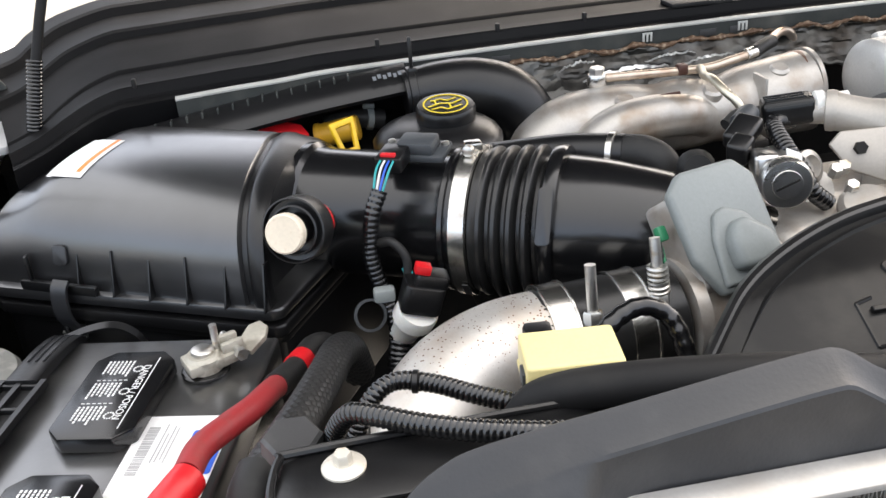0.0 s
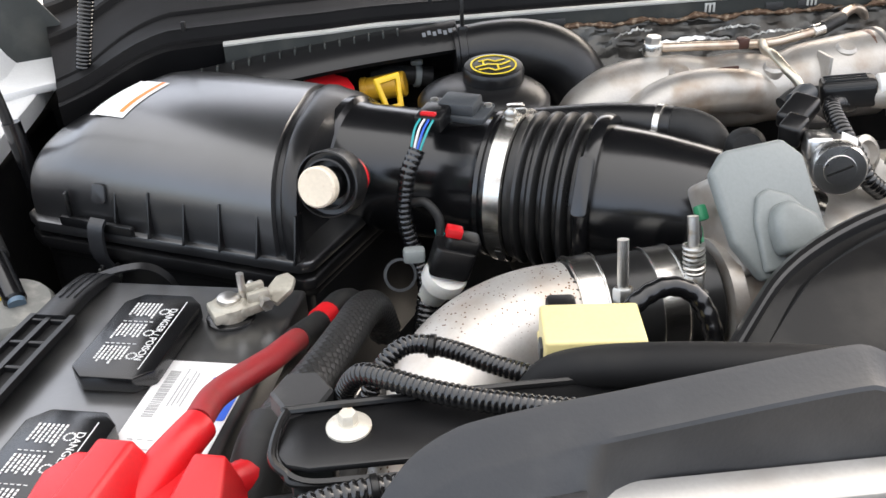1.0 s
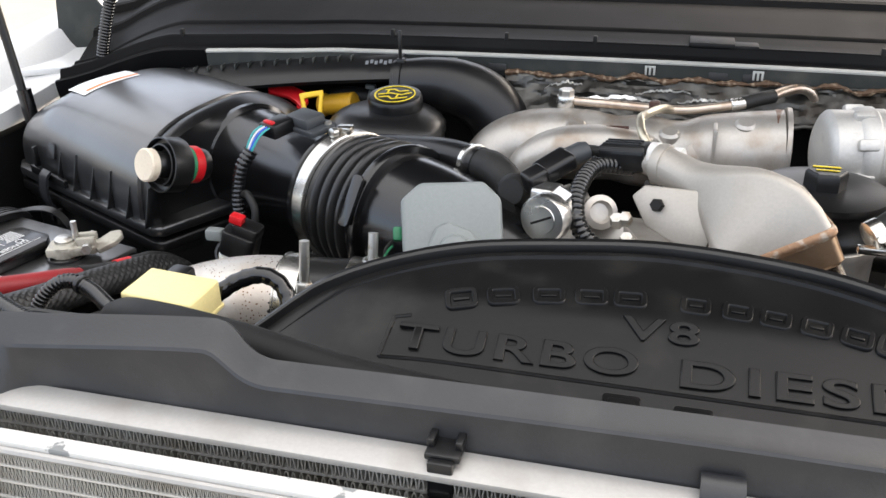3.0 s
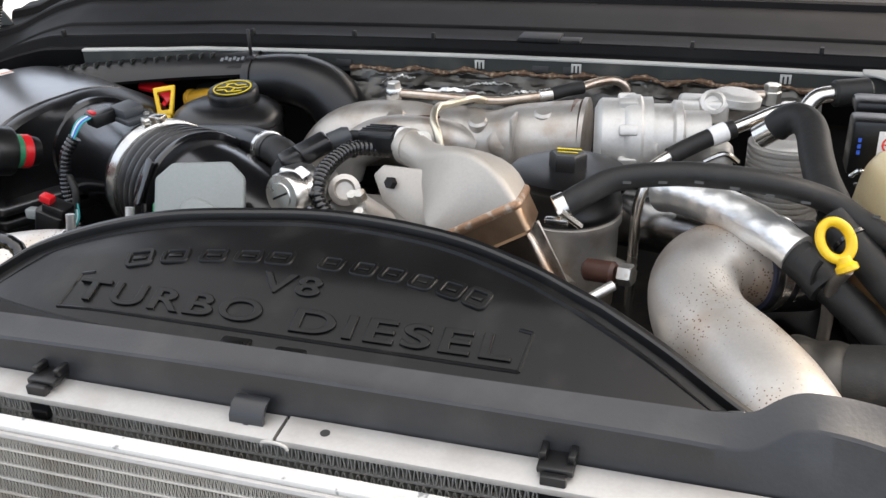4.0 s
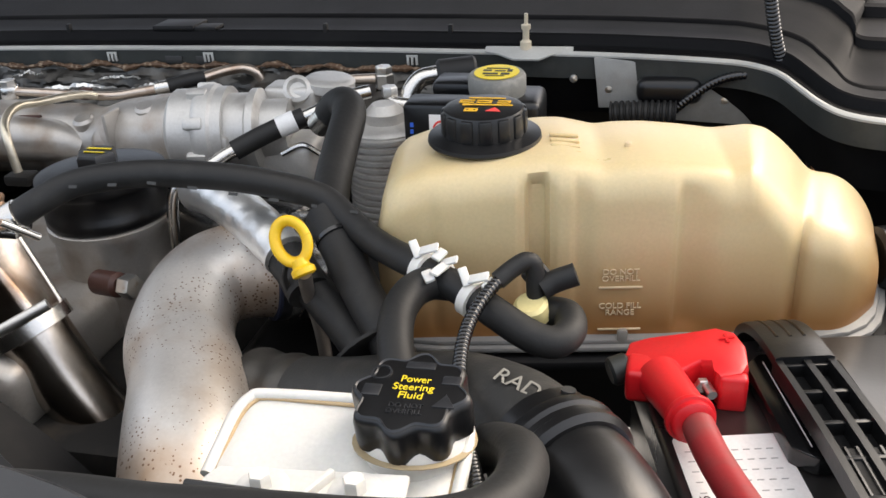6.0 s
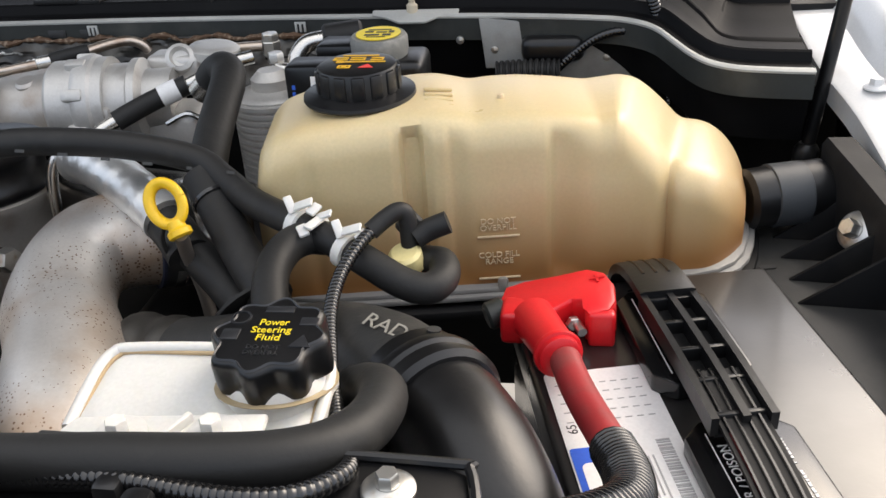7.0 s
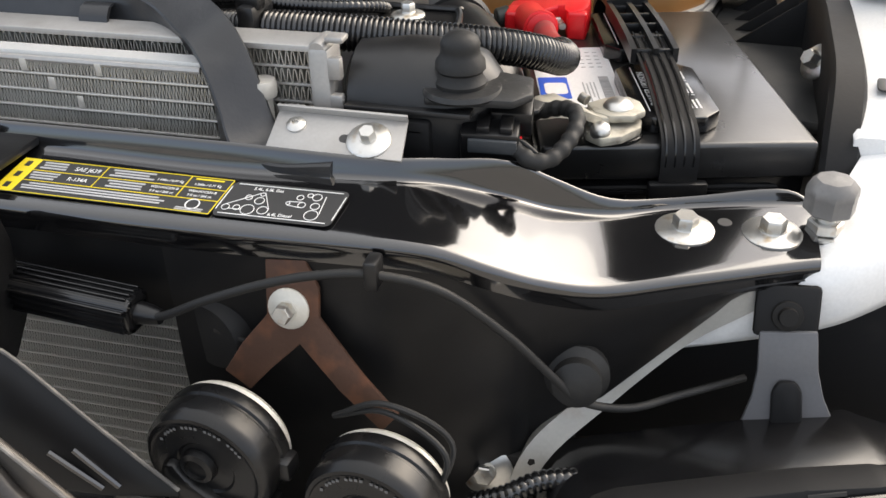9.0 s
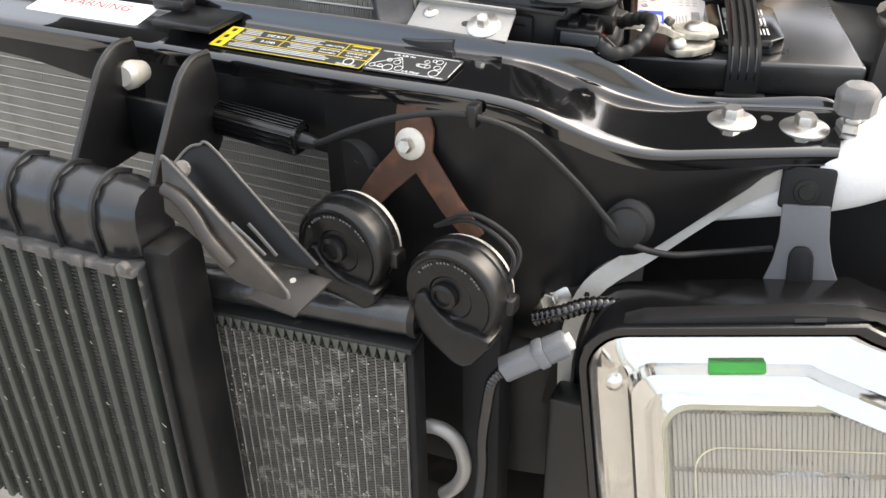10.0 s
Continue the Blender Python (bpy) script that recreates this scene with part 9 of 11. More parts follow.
def loop_hose():
    h = thing("steering_hose", (0.45, 0.02, 1.22), "thick black steering return hose looping round the reservoir", "hose")
    part("hose", sweep([(0.462, 0.125, 1.19), (0.482, 0.118, 1.208), (0.498, 0.10, 1.222), (0.506, 0.078, 1.232), (0.506, 0.05, 1.240), (0.497, 0.027, 1.246), (0.478, 0.011, 1.251), (0.45, 0.003, 1.254), (0.41, -0.002, 1.256), (0.36, -0.004, 1.254), (0.31, -0.001, 1.250), (0.27, 0.002, 1.244), (0.22, 0.004, 1.235)], 0.0125, 20), RUBBER, h)
    part("end_sleeve", lathe(V(0.235, 0.0035, 1.238), V(-1, 0.03, -0.2), [(0.0126, -0.014), (0.0138, -0.0135), (0.0138, 0.0135), (0.0126, 0.014)], 20), LOOM, h, "glossy protective end sleeve")
    c = thing("vent_conduit", (0.46, 0.1, 1.22), "thin black corrugated vent tube from the tank fitting", "conduit")
    part("tube", corrugated([(0.466, 0.247, 1.240), (0.459, 0.232, 1.236), (0.453, 0.212, 1.230), (0.452, 0.19, 1.226), (0.455, 0.165, 1.223), (0.462, 0.138, 1.221), (0.470, 0.11, 1.222), (0.482, 0.075, 1.226), (0.496, 0.04, 1.232), (0.506, 0.015, 1.246), (0.506, 0.0, 1.253), (0.495, -0.014, 1.2565), (0.475, -0.019, 1.257), (0.445, -0.016, 1.256), (0.415, -0.013, 1.257), (0.38, -0.012, 1.255), (0.33, -0.012, 1.252), (0.27, -0.01, 1.247)], 0.0046, 0.0034, 0.18, 10), LOOM, c)
    part("elbow", sweep([(0.4635, 0.2445, 1.2385), (0.472, 0.252, 1.244), (0.480, 0.258, 1.247), (0.485, 0.260, 1.243), (0.486, 0.259, 1.228), (0.486, 0.2585, 1.218)], 0.0062, 14), RUBBER, c)
    part("plug", sweep([(0.490, 0.258, 1.227), (0.498, 0.262, 1.231), (0.512, 0.265, 1.236)], 0.0078, 14), RUBBER, c, "black rubber end plug")
    part("plug_base", rod((0.480, 0.265, 1.226), (0.492, 0.272, 1.236), 0.009, 14, bev=0.002), RUBBER, c)
    part("wire_clip", sweep([(0.508, 0.249, 1.216), (0.517, 0.243, 1.212), (0.518, 0.246, 1.205), (0.508, 0.25, 1.207)], 0.0016, 6), WHITE, c)
    part("saddle", box((0.416, -0.015, 1.253), (0.012, 0.016, 0.016), None, 0.003), BLACK, c)
    b = thing("main_conduit", (0.5, 0.0, 1.22), "thick black corrugated battery lead conduit with red cable end", "conduit")
    part("conduit", corrugated([(0.34, -0.02, 1.235), (0.40, -0.034, 1.243), (0.44, -0.04, 1.247), (0.49, -0.036, 1.246), (0.54, -0.025, 1.241), (0.585, -0.005, 1.233), (0.612, 0.018, 1.222), (0.624, 0.042, 1.21), (0.624, 0.068, 1.202), (0.618, 0.093, 1.196)], 0.0124, 0.0034, 0.10, 16), LOOM, b)
    part("strap", box((0.434, -0.040, 1.2485), (0.013, 0.034, 0.034), pose(0, 0, 0, 0, 0, 0), 0.004), BLACK, b)
    part("strap_head", box((0.434, -0.045, 1.266), (0.016, 0.012, 0.010), None, 0.002), BLACK, b)
    part("red_cable", sweep([(0.620, 0.085, 1.197), (0.614, 0.108, 1.192), (0.606, 0.135, 1.187), (0.598, 0.165, 1.182), (0.592, 0.19, 1.180)], 0.0098, 18), REDCABLE, b, "dusty red cable")


loop_hose()


def boot_two():
    t = thing("terminal_boot", (0.59, 0.26, 1.16), "red plastic angled boot over the rear battery post", "terminal cover")
    def slope(x, y):
        return 1.1830 + 0.10 * (x - 0.585) + 0.06 * (y - 0.265)
    outline = [(0.545, 0.262), (0.5475, 0.277), (0.560, 0.283), (0.585, 0.288), (0.606, 0.2935), (0.617, 0.288), (0.6235, 0.272), (0.6240, 0.252), (0.6200, 0.243), (0.607, 0.239), (0.604, 0.2425), (0.603, 0.2545), (0.595, 0.2555), (0.588, 0.250), (0.580, 0.243), (0.562, 0.240), (0.552, 0.244)]
    cx, cy = 0.585, 0.265
    def loop(k, dz, low=None):
        return [V(cx + (x - cx) * k, cy + (y - cy) * k, (slope(x, y) + dz) if low is None else low) for x, y in outline]
    part("shell", rings(None, [loop(1.0, 0, 1.161), loop(1.02, 0, 1.164), loop(1.0, -0.004), loop(0.97, -0.0012), loop(0.90, 0.0)]), RED, t)
    part("skirt", box((0.560, 0.252, 1.168), (0.026, 0.026, 0.024), None, 0.004, 3), RED, t)
    part("hook", box((0.6145, 0.2425, 1.170), (0.018, 0.010, 0.026), None, 0.003, 3), RED, t)
    q = axes(V(0.611, 0.279, slope(0.611, 0.279) + 0.0002), V(-0.10, -0.06, 1), V(1, 0.2, 0))
    part("plus_mark", bars(q, [(0, 0, 0.010, 0.0018), (0, 0, 0.0018, 0.010)], 0.0012), RED, t)
    part("neck", sweep([(0.569, 0.248, 1.1725), (0.575, 0.232, 1.1745), (0.582, 0.212, 1.178), (0.588, 0.196, 1.1805)], lambda u, s: 0.0152 - 0.0022 * u, 24), RED, t)
    part("collar", lathe(V(0.5865, 0.199, 1.180), V(0.33, -0.92, 0.12), [(0.0128, 0), (0.0155, 0.0008), (0.0160, 0.002), (0.0155, 0.0045), (0.0135, 0.005), (0.0135, 0.009), (0.0118, 0.010)], 28), RED, t)
    part("screw", rod((0.598, 0.246, 1.171), (0.602, 0.236, 1.170), 0.0034, 10), ZINC, t)
    part("screw_head", hexhead(V(0.5955, 0.247, 1.171), V(0.3, -0.95, 0), 0.009, 0.004), ZINC, t)
    part("plug", rod((0.549, 0.262, 1.170), (0.536, 0.256, 1.167), 0.010, 14, bev=0.002), SEALGREY, t)


boot_two()


def rear_right():
    t = thing("brake_reservoir", (0.41, 0.545, 1.2), "brake fluid reservoir with grey yellow cap", "fluid reservoir")
    part("body", box((0.41, 0.55, 1.245), (0.085, 0.06, 0.05), None, 0.008, 3), BLACK, t)
    part("shoulder", box((0.385, 0.56, 1.274), (0.075, 0.04, 0.014), None, 0.005), BLACK, t)
    cap = part("cap", lathe(V(0.41, 0.545, 1.27), (0, -0.05, 1), [(0.022, 0), (0.026, 0.001), (0.027, 0.005), (0.027, 0.017), (0.025, 0.02), (0.0001, 0.0205)], 32), GREYD, t, "grey cap with yellow top")
    m = axes(V(0.41, 0.544, 1.2908), V(0, -0.05, 1))
    part("yellow_disc", lathe(m.translation, (0, -0.05, 1), [(0.021, 0), (0.021, 0.0006), (0.0001, 0.0006)], 32), YELLOWINK, cap)
    part("fine_print", bars(m @ Matrix.Translation((0, 0, 0.0007)), [(0, 0.009, 0.022, 0.0025), (-0.009, 0.003, 0.008, 0.004), (0.003, 0.002, 0.010, 0.003), (0.012, 0.003, 0.005, 0.006), (-0.005, -0.006, 0.014, 0.004), (0.009, -0.006, 0.008, 0.005), (0, -0.012, 0.018, 0.002)], 0.0003), INK_AND_HOLE, cap)
    b = thing("control_module", (0.37, 0.49, 1.24), "black module with white and yellow warning sticker", "control module")
    part("case", box((0.372, 0.487, 1.255), (0.066, 0.035, 0.055), None, 0.004), BLACK, b)
    f = axes(V(0.384, 0.4685, 1.262), V(0, -1, 0.12), V(1, 0, 0))
    st = part("sticker", prism(rounded(0.042, 0.032, 0.002), f, 0.0004, 0), PAPER, b)
    part("yellow_panel", prism(rounded(0.018, 0.012, 0.001), f @ Matrix.Translation((0.010, -0.008, 0.0005)), 0.0002, 0), YELLOWINK, st)
    part("yellow_panel", prism(rounded(0.018, 0.008, 0.001), f @ Matrix.Translation((0.010, 0.010, 0.0005)), 0.0002, 0), YELLOWINK, st)
    part("red_circle", lathe(f @ V(-0.010, -0.001, 0.0005), f.to_3x3() @ V(0, 0, 1), [(0.006, 0), (0.0078, 0), (0.0078, 0.0003), (0.006, 0.0003)], 24, hollow=True), REDINK, st)
    part("red_bar", box((-0.010, -0.001, 0.0007), (0.012, 0.0014, 0.0003), f @ pose(0, 0, 0, 0, 0, 0), 0), REDINK, st)
    part("dark_figure", bars(f @ Matrix.Translation((-0.010, -0.001, 0.0004)), [(0, 0.0, 0.003, 0.008), (0.001, 0, 0.006, 0.003)], 0.0003), INK_AND_HOLE, st)
    part("print_mark", bars(axes(V(0.347, 0.4685, 1.258), V(0, -1, 0.1), V(1, 0, 0)), [(0, 0.006, 0.003, 0.004), (0, 0, 0.003, 0.004), (0, -0.006, 0.003, 0.004)], 0.0004), BLUEINK, b)
    part("spring_clip", sweep([(0.342, 0.455, 1.232), (0.350, 0.45, 1.240), (0.356, 0.452, 1.228), (0.347, 0.456, 1.224)], 0.0022, 8), STEEL, b)
    p = thing("cowl_bracket", (0.42, 0.695, 1.27), "bare metal bracket with a plastic post on the cowl edge", "bracket")
    part("plate", prism([(-0.045, -0.004), (-0.028, -0.010), (-0.012, -0.020), (0.016, -0.020), (0.028, -0.010), (0.05, -0.003), (0.05, 0.006), (-0.045, 0.006)], axes(V(0.415, 0.692, 1.272), V(0, -0.3, 1), V(1, 0, 0)), 0.003, 0.001), EDGE, p)
    part("post", lathe(V(0.414, 0.694, 1.274), (0.02, 0, 1), [(0.006, 0), (0.006, 0.008), (0.0035, 0.010), (0.0035, 0.02), (0.005, 0.022), (0.005, 0.026), (0.002, 0.027), (0.002, 0.038)], 14), CREAM2, p)
    w = thing("wall_panel_rear", (0.6, 0.70, 1.2), "grey rear wall panel with rivets behind the tank", "wall panel", "structure")
    part("grey_plate", prism([(-0.082, 0.034), (0.105, 0.018), (0.115, -0.010), (0.085, -0.036), (-0.030, -0.030), (-0.045, -0.020), (-0.076, -0.020)], axes(V(0.570, 0.680, 1.236), V(0, -1, 0), V(1, 0, 0)), 0.004, 0.001), PLATEG, w)
    for x, z in ((0.504, 1.236), (0.622, 1.226), (0.467, 1.247)):
        part("rivet", lathe(V(x, 0.678, z), (0, -1, 0), [(0.0045, 0), (0.004, 0.002), (0.0001, 0.003)], 14), ZINC, w)
    k = thing("wiring_plug", (0.6, 0.66, 1.22), "black ribbed wiring plug with corrugated lead on the rear wall", "connector")
    part("plug", box((0.566, 0.668, 1.239), (0.066, 0.022, 0.028), None, 0.01, 3), BLACK, k)
    part("grommet", corrugated([(0.508, 0.652, 1.217), (0.54, 0.652, 1.219), (0.574, 0.652, 1.219)], 0.014, 0.006, 0.2), RUBBER, k)
    part("lead", corrugated([(0.570, 0.655, 1.220), (0.588, 0.655, 1.236), (0.610, 0.655, 1.252), (0.632, 0.655, 1.259), (0.656, 0.660, 1.256), (0.674, 0.667, 1.244), (0.684, 0.67, 1.22), (0.688, 0.66, 1.18)], 0.0048, 0.004), LOOM, k)
    h = thing("washer_hose_driver", (0.69, 0.55, 1.28), "black corrugated hose with taped wires dropping from the hood", "hose")
    part("sleeve", corrugated([(0.640, 0.640, 1.42), (0.650, 0.650, 1.355), (0.662, 0.660, 1.30), (0.676, 0.668, 1.258), (0.681, 0.672, 1.240)], 0.0065, 0.004), LOOM, h)
    for q, mt in ((0, COPPERW), (0.004, RUBBER), (-0.004, RUBBER), (0.006, COPPERW)):
        part("wire", sweep([(0.680 + q, 0.673, 1.245), (0.684 + q * 1.6, 0.672, 1.232), (0.692 + q * 1.3, 0.668, 1.210), (0.702 + q * 0.5, 0.661, 1.188), (0.708 + q, 0.64, 1.175), (0.71, 0.60, 1.15)], 0.0015, 8), mt, h)
    part("plug", box((0.7025, 0.660, 1.187), (0.012, 0.012, 0.018), pose(0, 0, 0, 0, 0, 0), 0.002), CREAM2, h)
    s = thing("hood_strut_driver", (0.82, 0.57, 1.2), "black gas strut on the driver's side", "gas strut")
    part("rod", rod((0.813, 0.585, 1.16), (0.853, 0.60, 1.5), 0.0065, 14), BLACK, s)
    part("socket", lathe(V(0.811, 0.584, 1.13), (0.05, 0, 1), [(0.009, 0), (0.012, 0.004), (0.012, 0.03), (0.008, 0.036)], 16), BLACK, s)
    q = thing("tank_valve", (0.77, 0.47, 1.16), "black cylinder valve beside the tank", "valve")
    part("cylinder", rod((0.735, 0.455, 1.165), (0.805, 0.475, 1.168), 0.026, 24, bev=0.004), BLACK, q)
    part("wrap", lathe(V(0.755, 0.461, 1.166), V(0.96, 0.27, 0), [(0.026, 0), (0.0275, 0.001), (0.0275, 0.03), (0.026, 0.031)], 24), GREYBLACK, q)


PLATEG = material("grey_primer_sheet", (0.30, 0.30, 0.285), 0.55, 0.1, var=0.2, second=(0.2, 0.19, 0.17), mix=(0.5, 0.8), sscale=25)
CREAM2 = material("pale_beige_plastic", (0.55, 0.48, 0.36), 0.45)
rear_right()


def apron_right():
    t = thing("inner_fender_brace", (0.83, 0.3, 1.1), "black plastic inner fender brace with gusset ribs", "brace")
    outer = [(0.485, 0.818, 1.200), (0.40, 0.832, 1.192), (0.30, 0.842, 1.186), (0.20, 0.84, 1.182), (0.12, 0.836, 1.176), (0.06, 0.83, 1.15), (0.02, 0.828, 1.10)]
    line = spline([V(x, y, z) for y, x, z in outer], 5)
    part("rail", rings(None, [[p + V(-0.018, 0, 0.004), p + V(-0.014, 0, 0.010), p + V(0.006, 0, 0.010), p + V(0.010, 0, 0.0), p + V(0.008, 0, -0.10), p + V(-0.012, 0, -0.10)] for p in line]), MATTE, t)
    part("shelf", prism([(0.70, 0.33), (0.745, 0.32), (0.79, 0.16), (0.84, 0.15), (0.85, 0.44), (0.83, 0.52), (0.735, 0.52), (0.72, 0.46)], Matrix.Translation((0, 0, 1.118)), 0.012, 0.004), SHELF, t, "dusty black plastic shelf")
    for k in range(4):
        y = 0.445 - 0.036 * k
        m = axes(V(0.832, y, 1.13), V(0.1, 1, 0), V(1, -0.1, 0))
        part("gusset", prism([(0.0, 0.0), (-0.07, 0.0), (0.0, -0.055)], m, 0.004, 0.001), MATTE, t)
    for p in ((0.812, 0.398, 1.166), (0.822, 0.213, 1.160)):
        bolt(t, p, (-0.75, -0.45, 0.5), 0.016, 0.013, 0.010, label="large zinc bolt on the brace")
    # shelf slot drawn as a black patch for its shade
    part("slot", prism(rounded(0.014, 0.006, 0.0028), axes(V(0.75, 0.40, 1.1305), (0, 0, 1), (1, 0.2, 0)), 0.0006, 0), INK_AND_HOLE, t)
    c = thing("fender_clip", (0.87, 0.30, 1.21), "black plastic hood stop clip on the fender", "clip")
    m = axes(V(0.873, 0.295, 1.205), V(0, 0, 1), V(0.1, 1, 0))
    part("base", box((0, 0, 0.004), (0.05, 0.036, 0.008), m, 0.003), BLACK, c)
    part("arch", sweep([m @ V(-0.022, 0, 0.006), m @ V(-0.016, 0, 0.022), m @ V(0.0, 0, 0.028), m @ V(0.018, 0, 0.022), m @ V(0.024, 0, 0.006)], 1.0, sub=5, shape=[(-0.014, -0.003), (0.014, -0.003), (0.014, 0.003), (-0.014, 0.003)]), BLACK, c)
    b = thing("hood_bumper", (0.807, -0.041, 1.14), "grey rubber hood bumper on a threaded stud", "bumper")
    part("stud", rod((0.806, -0.043, 1.135), (0.806, -0.043, 1.16), 0.006, 12), ZINC, b)
    part("nut", hexhead(V(0.806, -0.043, 1.141), (0, 0, 1), 0.019, 0.007), ZINC, b)
    part("rubber", lathe(V(0.806, -0.042, 1.153), (0, 0, 1), [(0.013, 0), (0.0155, 0.002), (0.0155, 0.012), (0.016, 0.013), (0.0155, 0.018), (0.011, 0.023), (0.0001, 0.025)], 8), GREYRUB, b)
    part("washer", lathe(V(0.806, -0.043, 1.138), (0, 0, 1), [(0.014, 0), (0.014, 0.002), (0.006, 0.002)], 20), ZINC, b)
    q = thing("terminal_clamp", (0.668, 0.04, 1.16), "corroded cream grey lead clamp with two domed studs", "battery terminal", group="negative clamps")
    part("seat_ring", lathe(V(0.668, 0.036, 1.1585), (0, 0, 1), [(0.0195, 0), (0.0195, 0.002), (0.017, 0.003), (0.0001, 0.003)], 28), GLOSSY, q)
    part("lower_plate", prism([(0.648, 0.014), (0.660, 0.004), (0.674, 0.012), (0.686, 0.030), (0.686, 0.044), (0.676, 0.056), (0.655, 0.05), (0.645, 0.036)], Matrix.Translation((0, 0, 1.161)), 0.007, 0.002), LEAD, q)
    part("upper_plate", prism([(0.645, 0.046), (0.652, 0.030), (0.664, 0.024), (0.680, 0.028), (0.688, 0.040), (0.683, 0.056), (0.674, 0.064), (0.657, 0.058)], Matrix.Translation((0, 0, 1.171)) @ pose(0, 0, 0, 0, 0, 0), 0.006, 0.002), LEAD, q)
    part("bridge", box((0.656, 0.034, 1.170), (0.016, 0.022, 0.012), None, 0.003), LEAD, q)
    part("post_top", lathe(V(0.668, 0.042, 1.1765), (0, -0.1, 1), [(0.0105, 0), (0.0105, 0.002), (0.0085, 0.0045), (0.004, 0.006), (0.0001, 0.0063)], 24), ZINC, q)
    part("stud_dome", lathe(V(0.659, 0.014, 1.168), (-0.1, -0.4, 1), [(0.0075, 0), (0.0075, 0.003), (0.006, 0.006), (0.003, 0.0078), (0.0001, 0.008)], 20), ZINC, q)
    pts = [V(0.612, -0.016, 1.193), V(0.620, 0.004, 1.192), V(0.632, 0.024, 1.186), V(0.645, 0.036, 1.177)]
    part("lug_strip", rings(None, [[p + V(-0.006, 0.006, 0.0) * k + V(0, 0, h), p + V(0.010, -0.010, -0.001) * k + V(0, 0, h)] + [p + V(0.010, -0.010, -0.003) * k + V(0, 0, h - 0.003), p + V(-0.006, 0.006, -0.001) * k + V(0, 0, h - 0.003)] for p, k, h in zip(pts, (0.5, 1.2, 1.6, 1.3), (0, 0.001, 0.001, 0))]), LEAD, q, "crinkled pale cable lug")
    part("washer_nut", lathe(V(0.645, 0.049, 1.177), (-0.8, 0.5, 0.2), [(0.004, 0), (0.004, 0.006), (0.002, 0.007)], 12), ZINC, q)
    r = thing("rubber_mount", (0.579, -0.068, 1.2), "black rubber radiator mount on a grimy bracket", "rubber mount")
    part("bracket", prism([(-0.032, -0.016), (0.022, -0.02), (0.034, -0.010), (0.034, 0.012), (0.015, 0.02), (-0.03, 0.016)], axes(V(0.588, -0.064, 1.222), V(0, -0.1, 1), V(1, 0.15, 0)), 0.006, 0.002), GRIME, r)
    part("ring", lathe(V(0.579, -0.068, 1.224), (0, 0, 1), [(0.0235, 0), (0.025, 0.002), (0.024, 0.005), (0.020, 0.0055)], 32), GRIME, r)
    part("bellows", lathe(V(0.578, -0.068, 1.226), (0, 0, 1), [(0.0155, 0), (0.016, 0.006), (0.0140, 0.009), (0.0135, 0.012), (0.0155, 0.014), (0.0150, 0.019), (0.0125, 0.022), (0.0118, 0.026), (0.0122, 0.029), (0.0105, 0.033), (0.006, 0.036), (0.0001, 0.0368)], 32), RUBBER, r)
    k = thing("fan_connector", (0.62, -0.07, 1.18), "black square wiring connector with taped lead", "connector")
    m = axes(V(0.598, -0.073, 1.199), V(0.05, -0.25, 1), V(1, 0.1, 0))
    part("housing", box((0, 0, 0), (0.036, 0.024, 0.020), m, 0.002), BLACK, k)
    part("front_ridge", box((0.002, -0.0125, 0.002), (0.030, 0.003, 0.010), m, 0.001), GREYBLACK, k)
    for x in (-0.004, 0.010):
        part("latch", box((x, -0.003, 0.0115), (0.008, 0.014, 0.005), m, 0.001), BLACK, k)
    part("upper_housing", box((0.012, 0.014, 0.006), (0.026, 0.020, 0.018), m, 0.002), BLACK, k)
    part("lower_housing", box((-0.004, 0.0, -0.022), (0.030, 0.024, 0.028), m, 0.004), BLACK, k)
    part("red_pin", box((0.0185, -0.004, -0.001), (0.0016, 0.010, 0.003), m, 0.0004), RED, k)
    part("tape", sweep([(0.613, -0.078, 1.196), (0.626, -0.084, 1.190), (0.638, -0.076, 1.190), (0.647, -0.058, 1.198), (0.647, -0.042, 1.204), (0.638, -0.030, 1.203), (0.625, -0.024, 1.198), (0.617, -0.020, 1.194)], lambda u, s: 0.0052 + 0.0005 * math.sin(s * 700), 14, step=0.002), RUBBER, k)
    for q2 in (-0.002, 0.002):
        part("wire", sweep([(0.610, -0.076, 1.199 + q2), (0.620, -0.079, 1.197 + q2), (0.63, -0.081, 1.192)], 0.0013, 6), RUBBER, k)
    part("bracket_ear", prism([(0.600, -0.048), (0.612, -0.056), (0.624, -0.050), (0.626, -0.036), (0.614, -0.030), (0.60, -0.036)], Matrix.Translation((0, 0, 1.206)), 0.003, 0.001), GRIME, k)
    part("ear_hole", lathe(V(0.6145, -0.045, 1.209), (0, -0.2, 1), [(0.004, 0), (0.004, 0.0012), (0.0001, 0.0012)], 14), WHITE, k)


SHELF = material("dusty_black_shelf", (0.028, 0.028, 0.028), 0.55, var=0.25, second=(0.085, 0.08, 0.07), mix=(0.45, 0.75), sscale=12)
GRIME = material("grimy_black_bracket", (0.02, 0.02, 0.02), 0.45, var=0.3, second=(0.13, 0.12, 0.11), mix=(0.62, 0.75), sscale=90, bump=0.4)
GREYRUB = material("grey_rubber", (0.16, 0.155, 0.15), 0.55, var=0.2, second=(0.26, 0.25, 0.24), mix=(0.5, 0.8), sscale=60)
apron_right()

# ---------------------------------------------------------------- front: horns, coolers, headlight
HORN = material("satin_black_horn_paint", (0.006, 0.006, 0.0063), 0.28, var=0.25, rvar=0.1, second=(0.02, 0.019, 0.018), mix=(0.55, 0.85), sscale=40, spec=0.4, bump=0.08)


